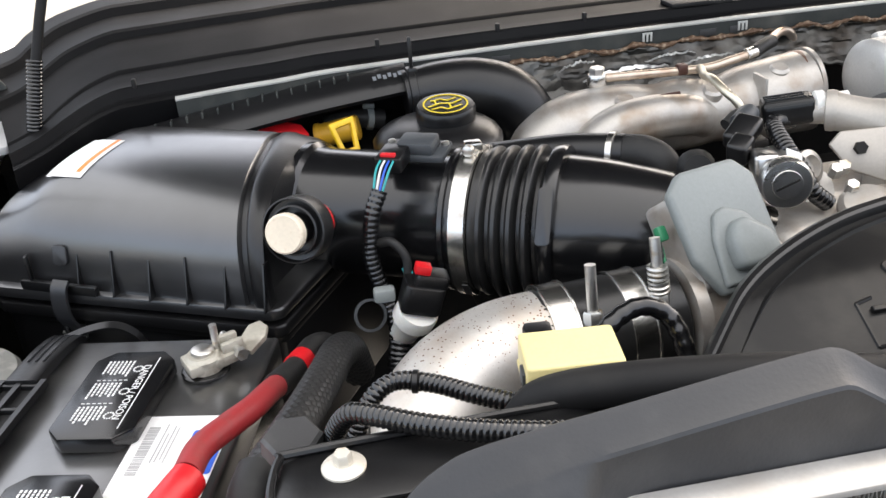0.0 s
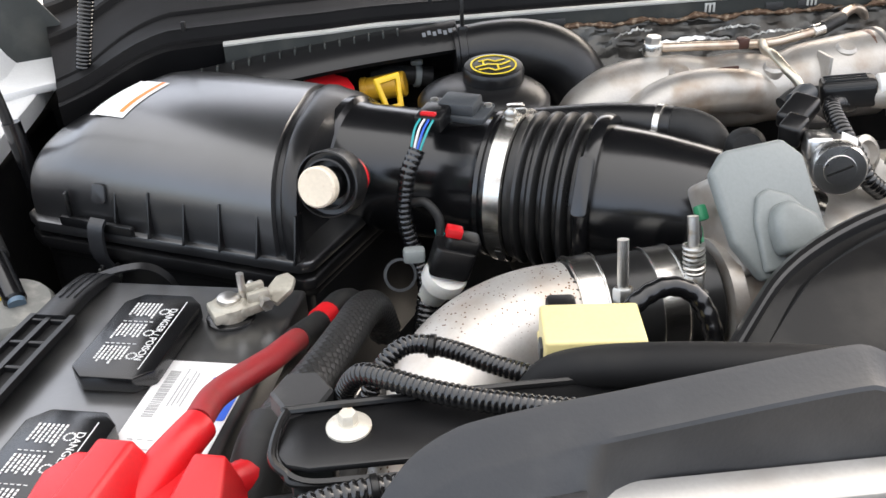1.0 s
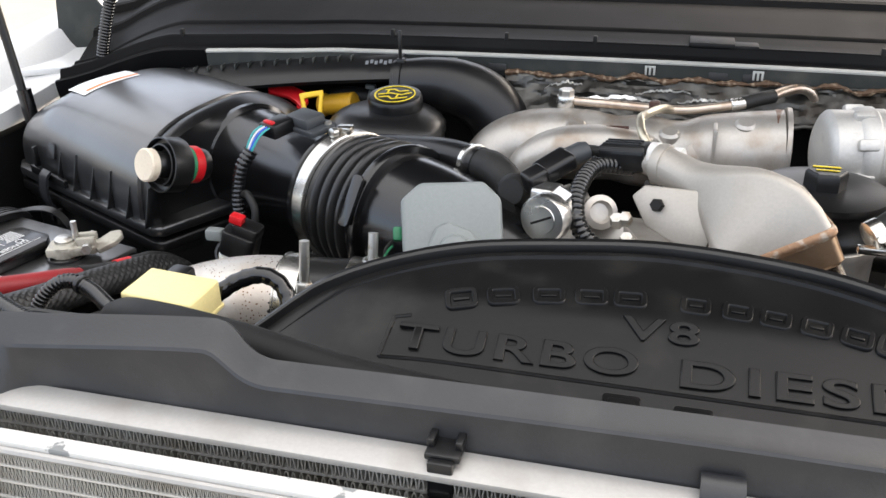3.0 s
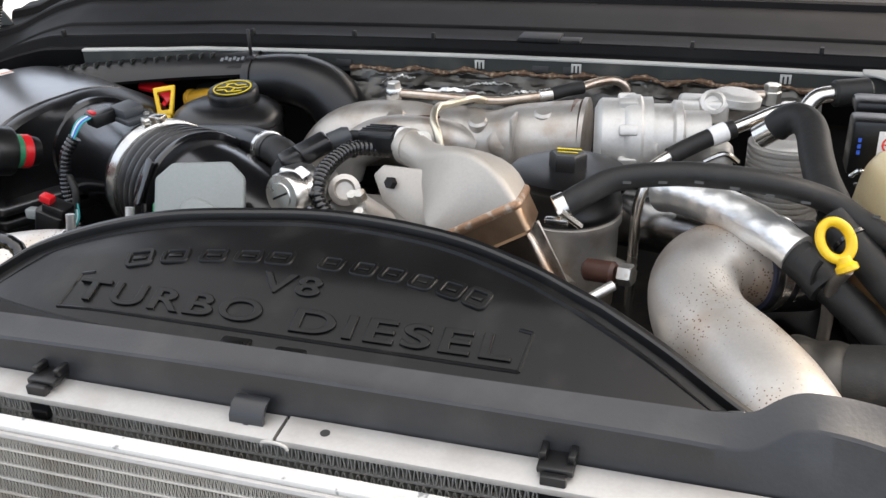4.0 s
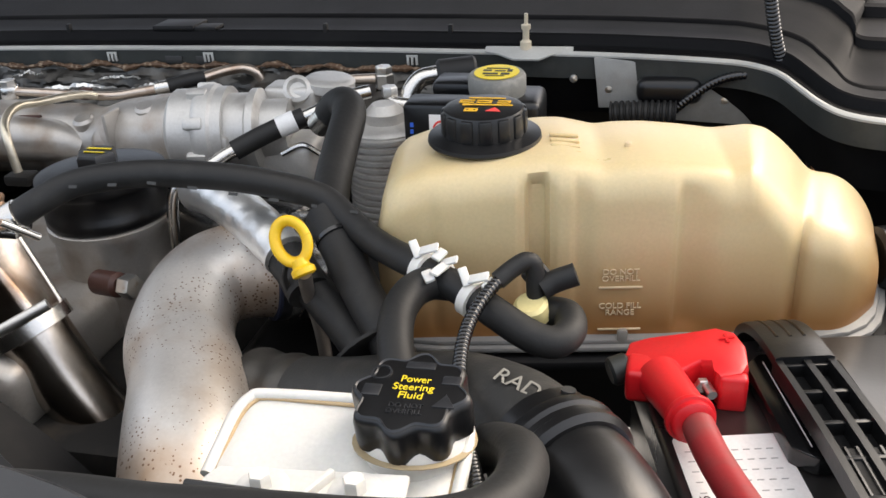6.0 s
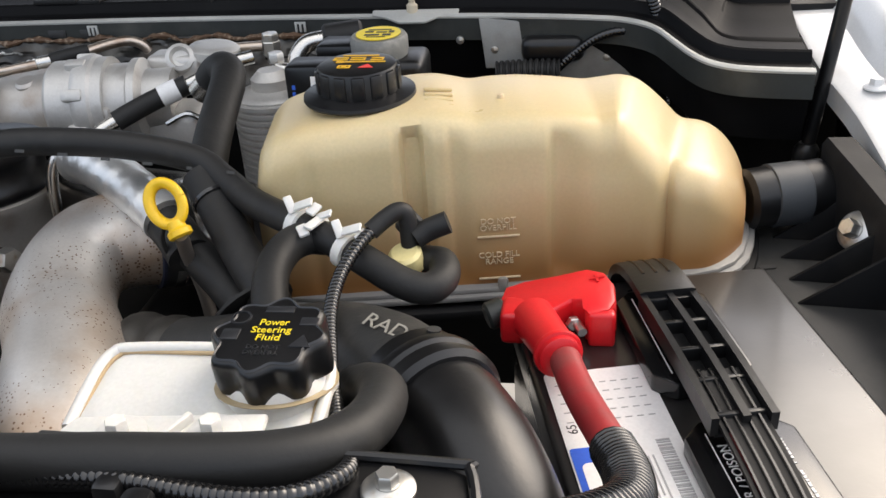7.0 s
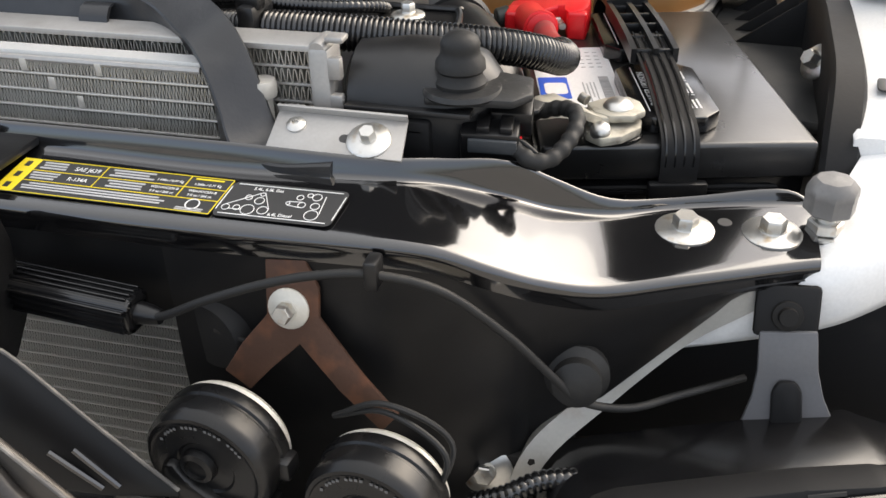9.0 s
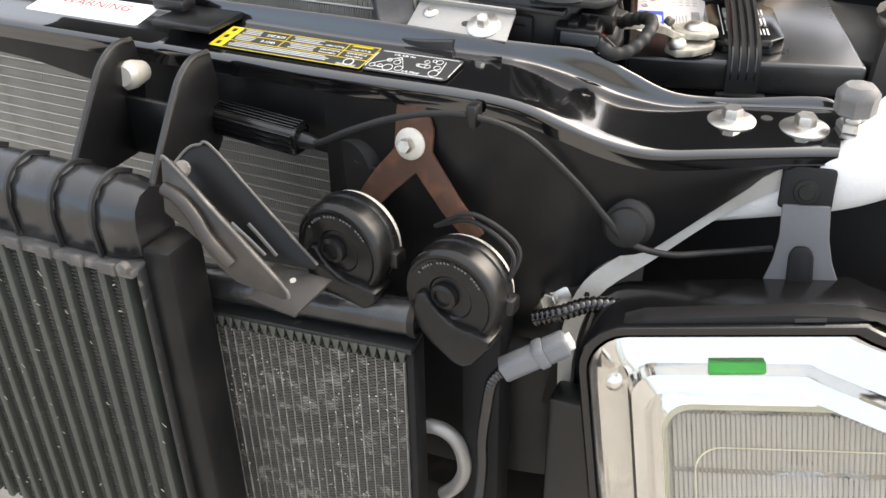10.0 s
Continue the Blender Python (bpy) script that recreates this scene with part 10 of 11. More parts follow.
def horns():
    t = thing("horn_bracket", (0.506, -0.19, 1.1), "rusty forked steel horn bracket bolted to the support", "bracket")
    m = axes(V(0.506, -0.188, 1.136), V(0.0, -0.97, 0.22), V(1, 0, 0))
    poly = [(-0.014, 0.028), (0.010, 0.030), (0.018, 0.014), (0.018, -0.004), (0.044, -0.036), (0.066, -0.058), (0.056, -0.070), (0.030, -0.048), (0.006, -0.022), (-0.012, -0.040), (-0.026, -0.056), (-0.042, -0.046), (-0.030, -0.026), (-0.014, -0.006)]
    part("fork", prism(poly, m, 0.0035, 0.0008), RUST, t)
    part("tongue", box((0.0, 0.034, 0.001), (0.011, 0.02, 0.003), m, 0.001), RUST, t)
    bolt(t, m @ V(0, 0, 0.0035), m.to_3x3() @ V(0, 0, 1), 0.0125, 0.010, 0.009, mtl=ZINC, wmtl=PALEZ, label="pale rusty bolt and washer")
    for c in (V(0.480, -0.240, 1.073), V(0.572, -0.241, 1.057)):
        h = thing("horn", c, "black round disc horn with pale rear rim", "horn", group="horns")
        d = V(-0.09, -0.99, 0.0).normalized()
        part("rear_rim", lathe(c - d * 0.012, d, [(0.014, -0.007), (0.018, -0.006), (0.030, -0.002), (0.0352, 0.0), (0.0372, 0.003), (0.0368, 0.007)], 40), PALEZ, h, "pale plated rim")
        part("rear_boss", lathe(c - d * 0.030, d, [(0.009, 0), (0.011, 0.002), (0.013, 0.012)], 24), PALEZ, h)
        part("disc", lathe(c - d * 0.006, d, [(0.0355, 0), (0.0385, 0.0008), (0.0392, 0.004), (0.0388, 0.0085), (0.0374, 0.0095), (0.0374, 0.0108), (0.0386, 0.012), (0.0386, 0.021), (0.0378, 0.0255), (0.0356, 0.0282), (0.0335, 0.0286), (0.0322, 0.0272), (0.030, 0.0268), (0.018, 0.0268), (0.0165, 0.0255), (0.0001, 0.0255)], 56), HORN, h)
        mm = axes(c + d * 0.0210, d, V(1, 0, 0))
        part("trumpet", prism([(-0.026, 0.000), (-0.030, -0.014), (-0.026, -0.030), (-0.014, -0.042), (0.004, -0.054), (0.013, -0.056), (0.021, -0.050), (0.034, -0.032), (0.036, -0.024), (0.020, -0.020), (0.004, -0.020), (-0.010, -0.010), (-0.018, 0.002)], mm @ Matrix.Translation((0, 0, -0.020)), 0.026, 0.004), HORN, h, "curled trumpet outlet")
        part("centre_boss", lathe(mm @ V(-0.004, 0.001, -0.001), d, [(0.011, 0), (0.010, 0.004), (0.007, 0.0052), (0.0065, 0.003), (0.0001, 0.003)], 24), HORN, h)
        part("fine_print", bars(mm @ Matrix.Translation((0, 0, 0.0002)), [(0.029 * math.cos(q), 0.029 * math.sin(q), 0.0016, 0.0016) for q in [0.5 + 0.1 * k for k in range(22) if k % 5]], 0.0004), GREYINK2, h)
        part("terminal", box((0.036, -0.004, -0.02), (0.016, 0.014, 0.014), mm, 0.003), BLACK, h)
        for k in (0, 1) if c.x > 0.55 else ():
            part("wire", sweep([mm @ V(0.03, 0.0, -0.02), mm @ V(0.035, 0.03, -0.03 - 0.01 * k), mm @ V(0.0, 0.046 + 0.006 * k, -0.035), mm @ V(-0.035, 0.03, -0.04)], 0.0018, 8), RUBBER, h)
    c = thing("hood_release_cable", (0.5, -0.2, 1.15), "black hood release cable with thick sleeve and clip", "cable")
    part("cable", sweep([(0.285, -0.188, 1.150), (0.30, -0.196, 1.143), (0.325, -0.199, 1.138)], 0.0028, 10), RUBBER, c)
    part("cable", sweep([(0.418, -0.206, 1.1295), (0.435, -0.208, 1.132), (0.465, -0.209, 1.148), (0.50, -0.208, 1.163), (0.53, -0.203, 1.170), (0.56, -0.195, 1.1695), (0.595, -0.184, 1.156), (0.63, -0.172, 1.122), (0.655, -0.163, 1.09), (0.672, -0.158, 1.071), (0.70, -0.145, 1.06), (0.73, -0.12, 1.055), (0.77, -0.09, 1.052)], 0.0026, 12), RUBBER, c)
    m = axes(V(0.373, -0.2035, 1.132), V(0.99, -0.04, -0.05), V(0, 0, 1))
    part("sleeve", prism(rounded(0.023, 0.023, 0.006), m @ Matrix.Translation((0, 0, -0.045)), 0.09, 0.003), GLOSSY, c)
    for k in (-0.007, -0.0025, 0.002, 0.0065):
        part("sleeve_rib", box((k, 0.0118, 0.0), (0.0018, 0.003, 0.084), m, 0.0006), GLOSSY, c)
        part("sleeve_rib", box((0.0118, k, 0.0), (0.003, 0.0018, 0.084), m, 0.0006), GLOSSY, c)
    part("nozzle", lathe(m @ V(0, 0, 0.045), m.to_3x3() @ V(0, 0, 1), [(0.007, 0), (0.006, 0.008), (0.0045, 0.014)], 14), BLACK, c)
    part("nozzle", lathe(m @ V(0, 0, -0.045), m.to_3x3() @ V(0, 0, -1), [(0.007, 0), (0.006, 0.008), (0.0045, 0.014)], 14), BLACK, c)
    part("clip", box((0.559, -0.193, 1.170), (0.008, 0.014, 0.018), None, 0.002), BLACK, c)
    s = thing("left_bulkhead_boss", (0.455, -0.18, 1.12), "black moulded boss beside the condenser gap", "panel")
    part("boss", lathe(V(0.455, -0.172, 1.105), V(-0.3, -1, 0.0), [(0.026, 0), (0.026, 0.012), (0.022, 0.018), (0.0001, 0.018)], 24), MATTE, s)
    part("pin", rod((0.455, -0.19, 1.112), (0.478, -0.194, 1.110), 0.0016, 8), DARK, s)


PALEZ = material("pale_plated_metal", (0.66, 0.63, 0.56), 0.5, 0.4, var=0.15, second=(0.5, 0.42, 0.3), mix=(0.6, 0.8), sscale=70)
GREYINK2 = material("faint_grey_print", (0.14, 0.14, 0.14), 0.5)
horns()


def front_coolers():
    t = thing("transmission_cooler", (0.45, -0.27, 0.75), "dusty black transmission cooler with fine upright fins", "cooler")
    a, b = V(0.345, -0.275, 1.019), V(0.5395, -0.2535, 1.0215)
    x = (b - a).normalized()
    m = axes(a, V(0, 0, 1), x)
    L = (b - a).length
    part("top_tank", rod(a + V(0, 0, 0.003), b + V(0, 0, 0.003), 0.0145, 28, bev=0.0015), WORNTANK, t)
    part("tank_end", lathe(b + V(0, 0, 0.003), x, [(0.0150, -0.004), (0.0153, 0.0), (0.0146, 0.0015), (0.0120, 0.0012), (0.0112, -0.001), (0.0001, -0.001)], 28), DARK, t)
    part("tank_plate", box((L / 2, -0.003, -0.016), (L, 0.026, 0.005), m, 0.001), GRIME, t)
    for k in range(24):
        bm = prism([(-0.0036, 0.0), (0.0036, 0.0), (0.0012, -0.010), (-0.0012, -0.010)], axes(m @ V(0.008 + (L - 0.016) * k / 23, -0.0135, -0.016), m.to_3x3() @ V(0, -1, 0), x), 0.004, 0.0006)
        part("tooth", bm, TUBEG, t)
    part("core", box((L / 2, 0.002, -0.165), (L - 0.012, 0.018, 0.29), m, 0.001), DARK, t)
    w = (L - 0.016) / 23
    for k in range(24):
        part("tube", box((0.008 + w * k, -0.0075, -0.172), (0.0013, 0.012, 0.285), m, 0.0004), COREDUST, t)
    turn = Matrix(((0, 0, 1, 0), (0, 1, 0, 0), (-1, 0, 0, 0), (0, 0, 0, 1)))
    for k in range(23):
        bm = serpentine(0.0, 0.285, 0.0, w * 0.86, 0.0030, -0.0128, 0.007, 0.00038, 6)
        bmesh.ops.transform(bm, matrix=m @ pose(0.008 + w * (k + 0.5), 0, -0.029) @ turn, verts=bm.verts)
        tagged(part("corrugation", bm, COREFIN, t, sharp=40), kind="stuff")
    random.seed(77)
    bm = bmesh.new()
    for k in range(420):
        u, v = random.uniform(0.01, L - 0.01), random.uniform(-0.30, -0.03)
        if math.sin(u * 55 + 2.0 * math.sin(v * 30)) + 0.8 * math.sin(v * 60) + random.uniform(-1.2, 1.2) > 0.3:
            box((u, -0.0138, v), (random.uniform(0.0006, 0.0013), 0.0005, random.uniform(0.0006, 0.0014)), m, 0, bm=bm)
    tagged(part("grit", bm, PALEZ, t, "pale road grit on the fins"), kind="stuff")
    part("side_rail", box((L - 0.003, 0, -0.17), (0.006, 0.024, 0.3), m, 0.001), MATTE, t)
    part("side_rail", box((0.003, 0, -0.17), (0.006, 0.024, 0.3), m, 0.001), MATTE, t)
    q = thing("front_radiator", (0.2, -0.3, 0.75), "dusty black front radiator with upright tubes and plastic tank", "radiator")
    m = axes(V(0.065, -0.318, 1.10), V(0, 0, 1), V(1, 0.02, 0.07))
    sec = []
    for u in [0, 0.003, 0.01] + [0.02 + 0.245 * i / 40 for i in range(41)] + [0.275, 0.284, 0.288]:
        e = min(1.0, 0.75 + u / 0.04) * min(1.0, 0.65 + 0.35 * math.sqrt(max(0, (0.29 - u) / 0.025)) if u > 0.265 else 1.0)
        sec.append([m @ V(u, y * e, z * (0.5 + 0.5 * e)) for y, z in ((-0.024, -0.026), (-0.026, 0.0), (-0.022, 0.016), (-0.012, 0.026), (0.004, 0.029), (0.02, 0.022), (0.028, 0.006), (0.028, -0.026))])
    part("tank", rings(None, sec), WORNTANK, q)
    for u in (0.045, 0.088, 0.131, 0.174, 0.217, 0.256):
        part("tank_strap", sweep([m @ V(u, y, z) for y, z in ((-0.026, -0.026), (-0.0285, 0.0), (-0.024, 0.018), (-0.013, 0.0285), (0.004, 0.0315), (0.02, 0.024))], 1.0, sub=4, shape=[(-0.0015, -0.0016), (0.0015, -0.0016), (0.0015, 0.0016), (-0.0015, 0.0016)]), GRIME, q)
    part("crimp_lip", box((0.145, -0.003, -0.031), (0.288, 0.062, 0.007), m, 0.002), GRIME2, q, "grey crimped lip")
    for k in range(9):
        part("crimp_tab", box((0.02 + 0.031 * k, -0.035, -0.028), (0.015, 0.004, 0.010), m, 0.001), GRIME2, q)
    part("bolt", lathe(m @ V(0.282, -0.030, -0.026), V(0, -1, 0), [(0.005, 0), (0.005, 0.006), (0.003, 0.007)], 14), GRIME2, q)
    part("core", box((0.14, 0.006, -0.2), (0.28, 0.03, 0.33), m, 0.001), DARK, q)
    for k in range(14):
        part("tube", box((0.272 - 0.0205 * k, -0.018, -0.2), (0.0068, 0.02, 0.33), m, 0.0012), TUBEG, q)
    for k in range(13):
        bm = serpentine(0.0, 0.33, 0.0, 0.0128, 0.0036, -0.0225, 0.012, 0.00032, 6)
        bmesh.ops.transform(bm, matrix=m @ pose(0.272 - 0.0205 * (k + 0.5), 0, -0.036) @ turn, verts=bm.verts)
        tagged(part("corrugation", bm, BLACKFIN, q, sharp=40), kind="stuff")
    part("side_frame", box((0.301, 0.0, -0.195), (0.024, 0.040, 0.36), m, 0.003), SHEET, q)
    part("side_lip", box((0.288, -0.019, -0.195), (0.004, 0.016, 0.33), m, 0.001), GRIME, q)
    random.seed(31)
    bm = bmesh.new()
    for k in range(70):
        at = m @ pose(random.uniform(0.0, 0.29), -0.0285 - random.uniform(0, 0.001), random.uniform(-0.34, -0.045), 0, random.uniform(-60, 60), 0)
        box((0, 0, 0), (random.uniform(0.0012, 0.0055), 0.0005, random.uniform(0.0005, 0.0011)), at, 0, bm=bm)
    tagged(part("debris", bm, DUSTY2, q, "pale seeds and leaf crumbs caught in the fins"), kind="stuff")
    # upright latch plates
    for x in (0.232, 0.309):
        e = thing("latch_plate", (x, -0.25, 1.1), "black steel upright plate above the front radiator", "bracket", group="latch plates")
        mm = axes(V(x, 0, 0), V(1, 0.12, 0), V(0, 1, 0))
        part("edge", sweep([V(x + 0.002 - 0.12 * yy, yy, zz) for yy, zz in ((-0.318, 1.102), (-0.29, 1.135), (-0.262, 1.168), (-0.246, 1.184), (-0.226, 1.192), (-0.205, 1.190))], 0.0026, 8), GRIME, e)
        part("plate", prism([(-0.318, 1.102), (-0.262, 1.168), (-0.246, 1.184), (-0.226, 1.192), (-0.205, 1.190), (-0.20, 1.165), (-0.205, 1.115), (-0.225, 1.098)], mm, 0.004, 0.001), BLACK, e)
    part("white_pin", lathe(V(0.262, -0.218, 1.165), V(0.2, -1, 0.2), [(0.009, -0.02), (0.012, -0.004), (0.012, 0.004), (0.008, 0.009), (0.0001, 0.009)], 18), PALEZ, e)
    part("cross_plate", box((0.27, -0.225, 1.125), (0.08, 0.006, 0.05), None, 0.002), BLACK, e)
    g = thing("cooler_bracket", (0.42, -0.29, 1.08), "dusty black folded steel bracket from radiator to cooler", "bracket")
    mm = axes(V(0.477, -0.327, 1.0713), V(0.1, -0.95, 0.2), V(1, 0, 0))
    part("front_arm", prism([(-0.099, 0.085), (-0.092, 0.0845), (-0.0045, 0.010), (0.001, 0.0005), (-0.004, -0.0015), (-0.040, 0.0045), (-0.0555, 0.0145), (-0.071, 0.0305), (-0.098, 0.0465)], mm @ pose(0, 0, -0.004), 0.004, 0.001), ARMDUST, g)
    part("front_arm_lip", sweep([mm @ V(-0.099, 0.085, 0.0), mm @ V(-0.0915, 0.084, 0.0008), mm @ V(-0.045, 0.0445, 0.0008), mm @ V(-0.0045, 0.0100, 0.0006), mm @ V(0.001, 0.001, 0)], 0.0013, 8), GRIME2, g, "worn pale sheet edge")
    part("ridge", sweep([mm @ V(-0.097, 0.064, -0.001), mm @ V(-0.084, 0.060, 0.002), mm @ V(-0.072, 0.050, 0.003), mm @ V(-0.060, 0.034, 0.003), mm @ V(-0.044, 0.018, 0.0)], 0.0055, 12), ARMDUST, g)
    mm = axes(V(0.3846, -0.276, 1.1495), V(0.35, -0.75, 0.30), V(1, 0.3, 0))
    part("rear_arm", prism([(-0.029, -0.019), (-0.016, -0.0035), (-0.007, 0.0), (0.0025, -0.0015), (0.080, -0.0865), (0.080, -0.091), (0.041, -0.085), (0.012, -0.0765), (-0.021, -0.0435)], mm @ pose(0, 0, -0.003), 0.003, 0.001), SHEET, g, "black painted rear arm")
    part("rear_arm_lip", sweep([mm @ V(-0.029, -0.019, 0.0), mm @ V(-0.016, -0.0035, 0.0006), mm @ V(-0.007, 0.0, 0.0006), mm @ V(0.0025, -0.0015, 0.0006), mm @ V(0.041, -0.044, 0.0006), mm @ V(0.080, -0.0865, 0)], 0.0012, 8), GRIME2, g, "worn pale sheet edge")
    for x0, x1 in ((0.016, 0.041), (0.0285, 0.0495)):
        part("rear_arm_flute", sweep([mm @ V(x0, -0.057, 0.0), mm @ V(0.5 * (x0 + x1), -0.068, 0.0012), mm @ V(x1, -0.0805, 0.0)], 0.0020, 8), PAINTED, g)
    part("bolt", lathe(V(0.377, -0.299, 1.1391), V(0.6, -0.6, 0.5), [(0.006, 0), (0.006, 0.005), (0.004, 0.007), (0.0001, 0.007)], 16), GRIME2, g)
    part("foot", prism([(-0.022, -0.020), (0.020, -0.026), (0.034, 0.012), (-0.016, 0.016)], axes(V(0.447, -0.288, 1.051), V(0.05, -0.35, 1), V(1, 0.1, -0.06)), 0.003, 0.0008), ARMDUST, g)
    part("foot_hole", lathe(V(0.452, -0.285, 1.0541), V(0.05, -0.35, 1), [(0.0025, 0), (0.0025, 0.0012), (0.0001, 0.0012)], 12), PALEZ, g)
    w = thing("warning_sticker", (0.18, -0.145, 1.2), "white warning sticker with red word on the support", "sticker")
    f = axes(V(0.187, -0.17, 1.1985), V(0, -0.2, 1), V(1, 0.0, 0))
    part("backing", prism(rounded(0.126, 0.034, 0.003), f, 0.0004, 0), PAPER, w)
    letters("print_word", "WARNING", 0.0135, f @ pose(0.0, 0.006, 0.0006), REDINK, w, 0.0001, width=1.2)
    k = thing("hood_latch", (0.28, -0.15, 1.2), "black hood latch block on the support", "latch")
    part("block", box((0.262, -0.150, 1.206), (0.032, 0.020, 0.010), None, 0.003), BLACK, k)
    part("block_top", box((0.262, -0.146, 1.213), (0.018, 0.012, 0.008), None, 0.003), BLACK, k)
    part("base", box((0.29, -0.155, 1.197), (0.06, 0.05, 0.006), None, 0.002), BLACK, k)
    part("red_grease", lathe(V(0.262, -0.146, 1.217), (0, 0, 1), [(0.004, 0), (0.003, 0.002), (0.0001, 0.003)], 12), RUST, k)


TUBEG = material("dusty_grey_tube", (0.075, 0.08, 0.07), 0.4, 0.3, var=0.25, second=(0.12, 0.12, 0.1), mix=(0.6, 0.75), sscale=140)
ARMDUST = material("dusty_brown_grey_steel", (0.055, 0.05, 0.046), 0.36, 0.4, var=0.3, second=(0.10, 0.085, 0.07), mix=(0.5, 0.75), sscale=30, bump=0.3)
WORNTANK = material("worn_black_tank_tube", (0.013, 0.013, 0.014), 0.24, var=0.3, rvar=0.1, second=(0.05, 0.05, 0.05), mix=(0.5, 0.85), sscale=30, bump=0.3, bscale=90, bdist=0.0015, spec=0.8)
COREDUST = material("dusty_grey_core_tube", (0.17, 0.165, 0.15), 0.6, 0.2, var=0.35, vscale=60, second=(0.30, 0.29, 0.26), mix=(0.5, 0.7), sscale=60)
COREFIN = material("dusty_core_fin", (0.105, 0.10, 0.09), 0.6, 0.3, var=0.4, vscale=45, second=(0.26, 0.25, 0.22), mix=(0.54, 0.64), sscale=90)
BLACKFIN = material("dusty_black_fin", (0.10, 0.098, 0.09), 0.5, 0.3, var=0.4, vscale=60, second=(0.14, 0.135, 0.12), mix=(0.55, 0.7), sscale=120)
DUSTY2 = material("dry_leaf_crumbs", (0.34, 0.31, 0.25), 0.7, var=0.4, vscale=90)
GRIME2 = material("grey_grimy_metal", (0.11, 0.105, 0.1), 0.6, 0.3, var=0.3, second=(0.3, 0.28, 0.25), mix=(0.5, 0.8), sscale=40)
front_coolers()


def headlight():
    c = V(0.835, -0.22, 0.935)
    nrm = V(0.16, -0.96, 0.2).normalized()
    m = axes(c, nrm, V(0.98, 0.30, 0.15))
    t = thing("headlight", c - V(0, 0, 0.14), "clear rectangular headlight with chrome reflector and black frame", "headlight")
    W, H = 0.31, 0.25
    def ring(w, h, r, z, dy=0.0, dx=0.0, cut=True):
        """A rounded outline whose upper outer corner is cut off."""
        pts = []
        for cx, cy, q0 in ((-1, 1, 90), (-1, -1, 180), (1, -1, 270)):
            for i in range(7):
                q = radians(q0 + 15 * i)
                pts.append((cx * (w / 2 - r) + r * math.cos(q), cy * (h / 2 - r) + r * math.sin(q)))
        k = 1.0 if cut else 0.25
        pts += [(w / 2, h / 2 - 0.07 * k), (w / 2 - 0.06 * k, h / 2 - 0.032 * k), (w / 2 - 0.115 * k, h / 2 - 0.006 * k), (w / 2 - 0.125 * k, h / 2)]
        return [m @ V(a + dx, b + dy, z) for a, b in pts]
    part("frame", rings(None, [ring(W + 0.012, H + 0.012, 0.034, -0.09), ring(W + 0.012, H + 0.012, 0.034, -0.004), ring(W + 0.008, H + 0.008, 0.033, 0.0), ring(W - 0.002, H - 0.002, 0.03, 0.0), ring(W - 0.006, H - 0.006, 0.028, -0.012), ring(W - 0.010, H - 0.010, 0.028, -0.014)], caps=False), GLOSSY, t)
    part("back_shell", rings(None, [ring(W, H, 0.03, -0.088), ring(W - 0.08, H - 0.06, 0.03, -0.12)]), BLACK, t)
    steps = [(0.008, 0.008, 0.028, -0.006, 0), (0.012, 0.012, 0.026, -0.022, 0), (0.018, 0.024, 0.024, -0.024, -0.002), (0.022, 0.030, 0.022, -0.046, -0.003), (0.056, 0.072, 0.02, -0.036, -0.006), (0.062, 0.078, 0.02, -0.026, -0.007), (0.080, 0.094, 0.02, -0.022, -0.010), (0.090, 0.106, 0.022, -0.036, -0.012), (0.104, 0.116, 0.022, -0.030, -0.014),
             (0.116, 0.128, 0.02, -0.036, -0.014), (0.15, 0.16, 0.018, -0.066, -0.014)]
    part("reflector", rings(None, [ring(W - a, H - b, r, z, dy, 0, False) if a > 0.09 else ring(W - a, H - b, r, z, dy) for a, b, r, z, dy in steps] + [ring(0.05, 0.04, 0.012, -0.08, -0.02, 0, False), ring(0.02, 0.02, 0.004, -0.082, -0.02, 0, False)], caps=False), CHROME, t, "chrome reflector bowl")
    # fluted inner lens
    bm = bmesh.new()
    for k in range(54):
        xk = -0.094 + 0.188 * k / 53
        box((xk, 0.018, -0.037), (0.0030, 0.046, 0.003), m, 0.0010, 1, bm)
        box((xk, -0.042, -0.037), (0.0030, 0.066, 0.003), m, 0.0010, 1, bm)
    tagged(part("flute", bm, FLUTE, t, "fluted clear inner lens"), kind="stuff")
    part("bulb_shield", lathe(m @ V(0.03, -0.05, -0.072), nrm, [(0.012, 0), (0.013, 0.012), (0.010, 0.018), (0.0001, 0.020)], 20), CHROME, t)
    g = part("lens", rings(None, [ring(W - 0.006, H - 0.006, 0.03, -0.006), ring(W - 0.006, H - 0.006, 0.03, -0.001), ring(W - 0.03, H - 0.03, 0.03, 0.003)]), GLASS, t, "clear plastic lens")
    g.visible_shadow = False
    # green slab painted in place of a reflection in the chrome
    part("green_glint", box((-0.048, 0.078, -0.030), (0.040, 0.020, 0.003), m, 0.001), GREENGLINT, t, "green patch standing in for a reflection in the bowl")
    part("yellow_seal", rings(None, [ring(W - 0.104, H - 0.116, 0.022, -0.031, -0.014, 0, False), ring(W - 0.108, H - 0.120, 0.022, -0.026, -0.014, 0, False), ring(W - 0.112, H - 0.124, 0.02, -0.031, -0.014, 0, False)], caps=False), YELSEAL, t)
    part("adjuster", lathe(m @ V(-0.135, 0.072, -0.033), nrm, [(0.006, 0), (0.006, 0.006), (0.003, 0.008)], 16), CHROME, t)
    # top ledge towards the body
    top = H / 2 + 0.006
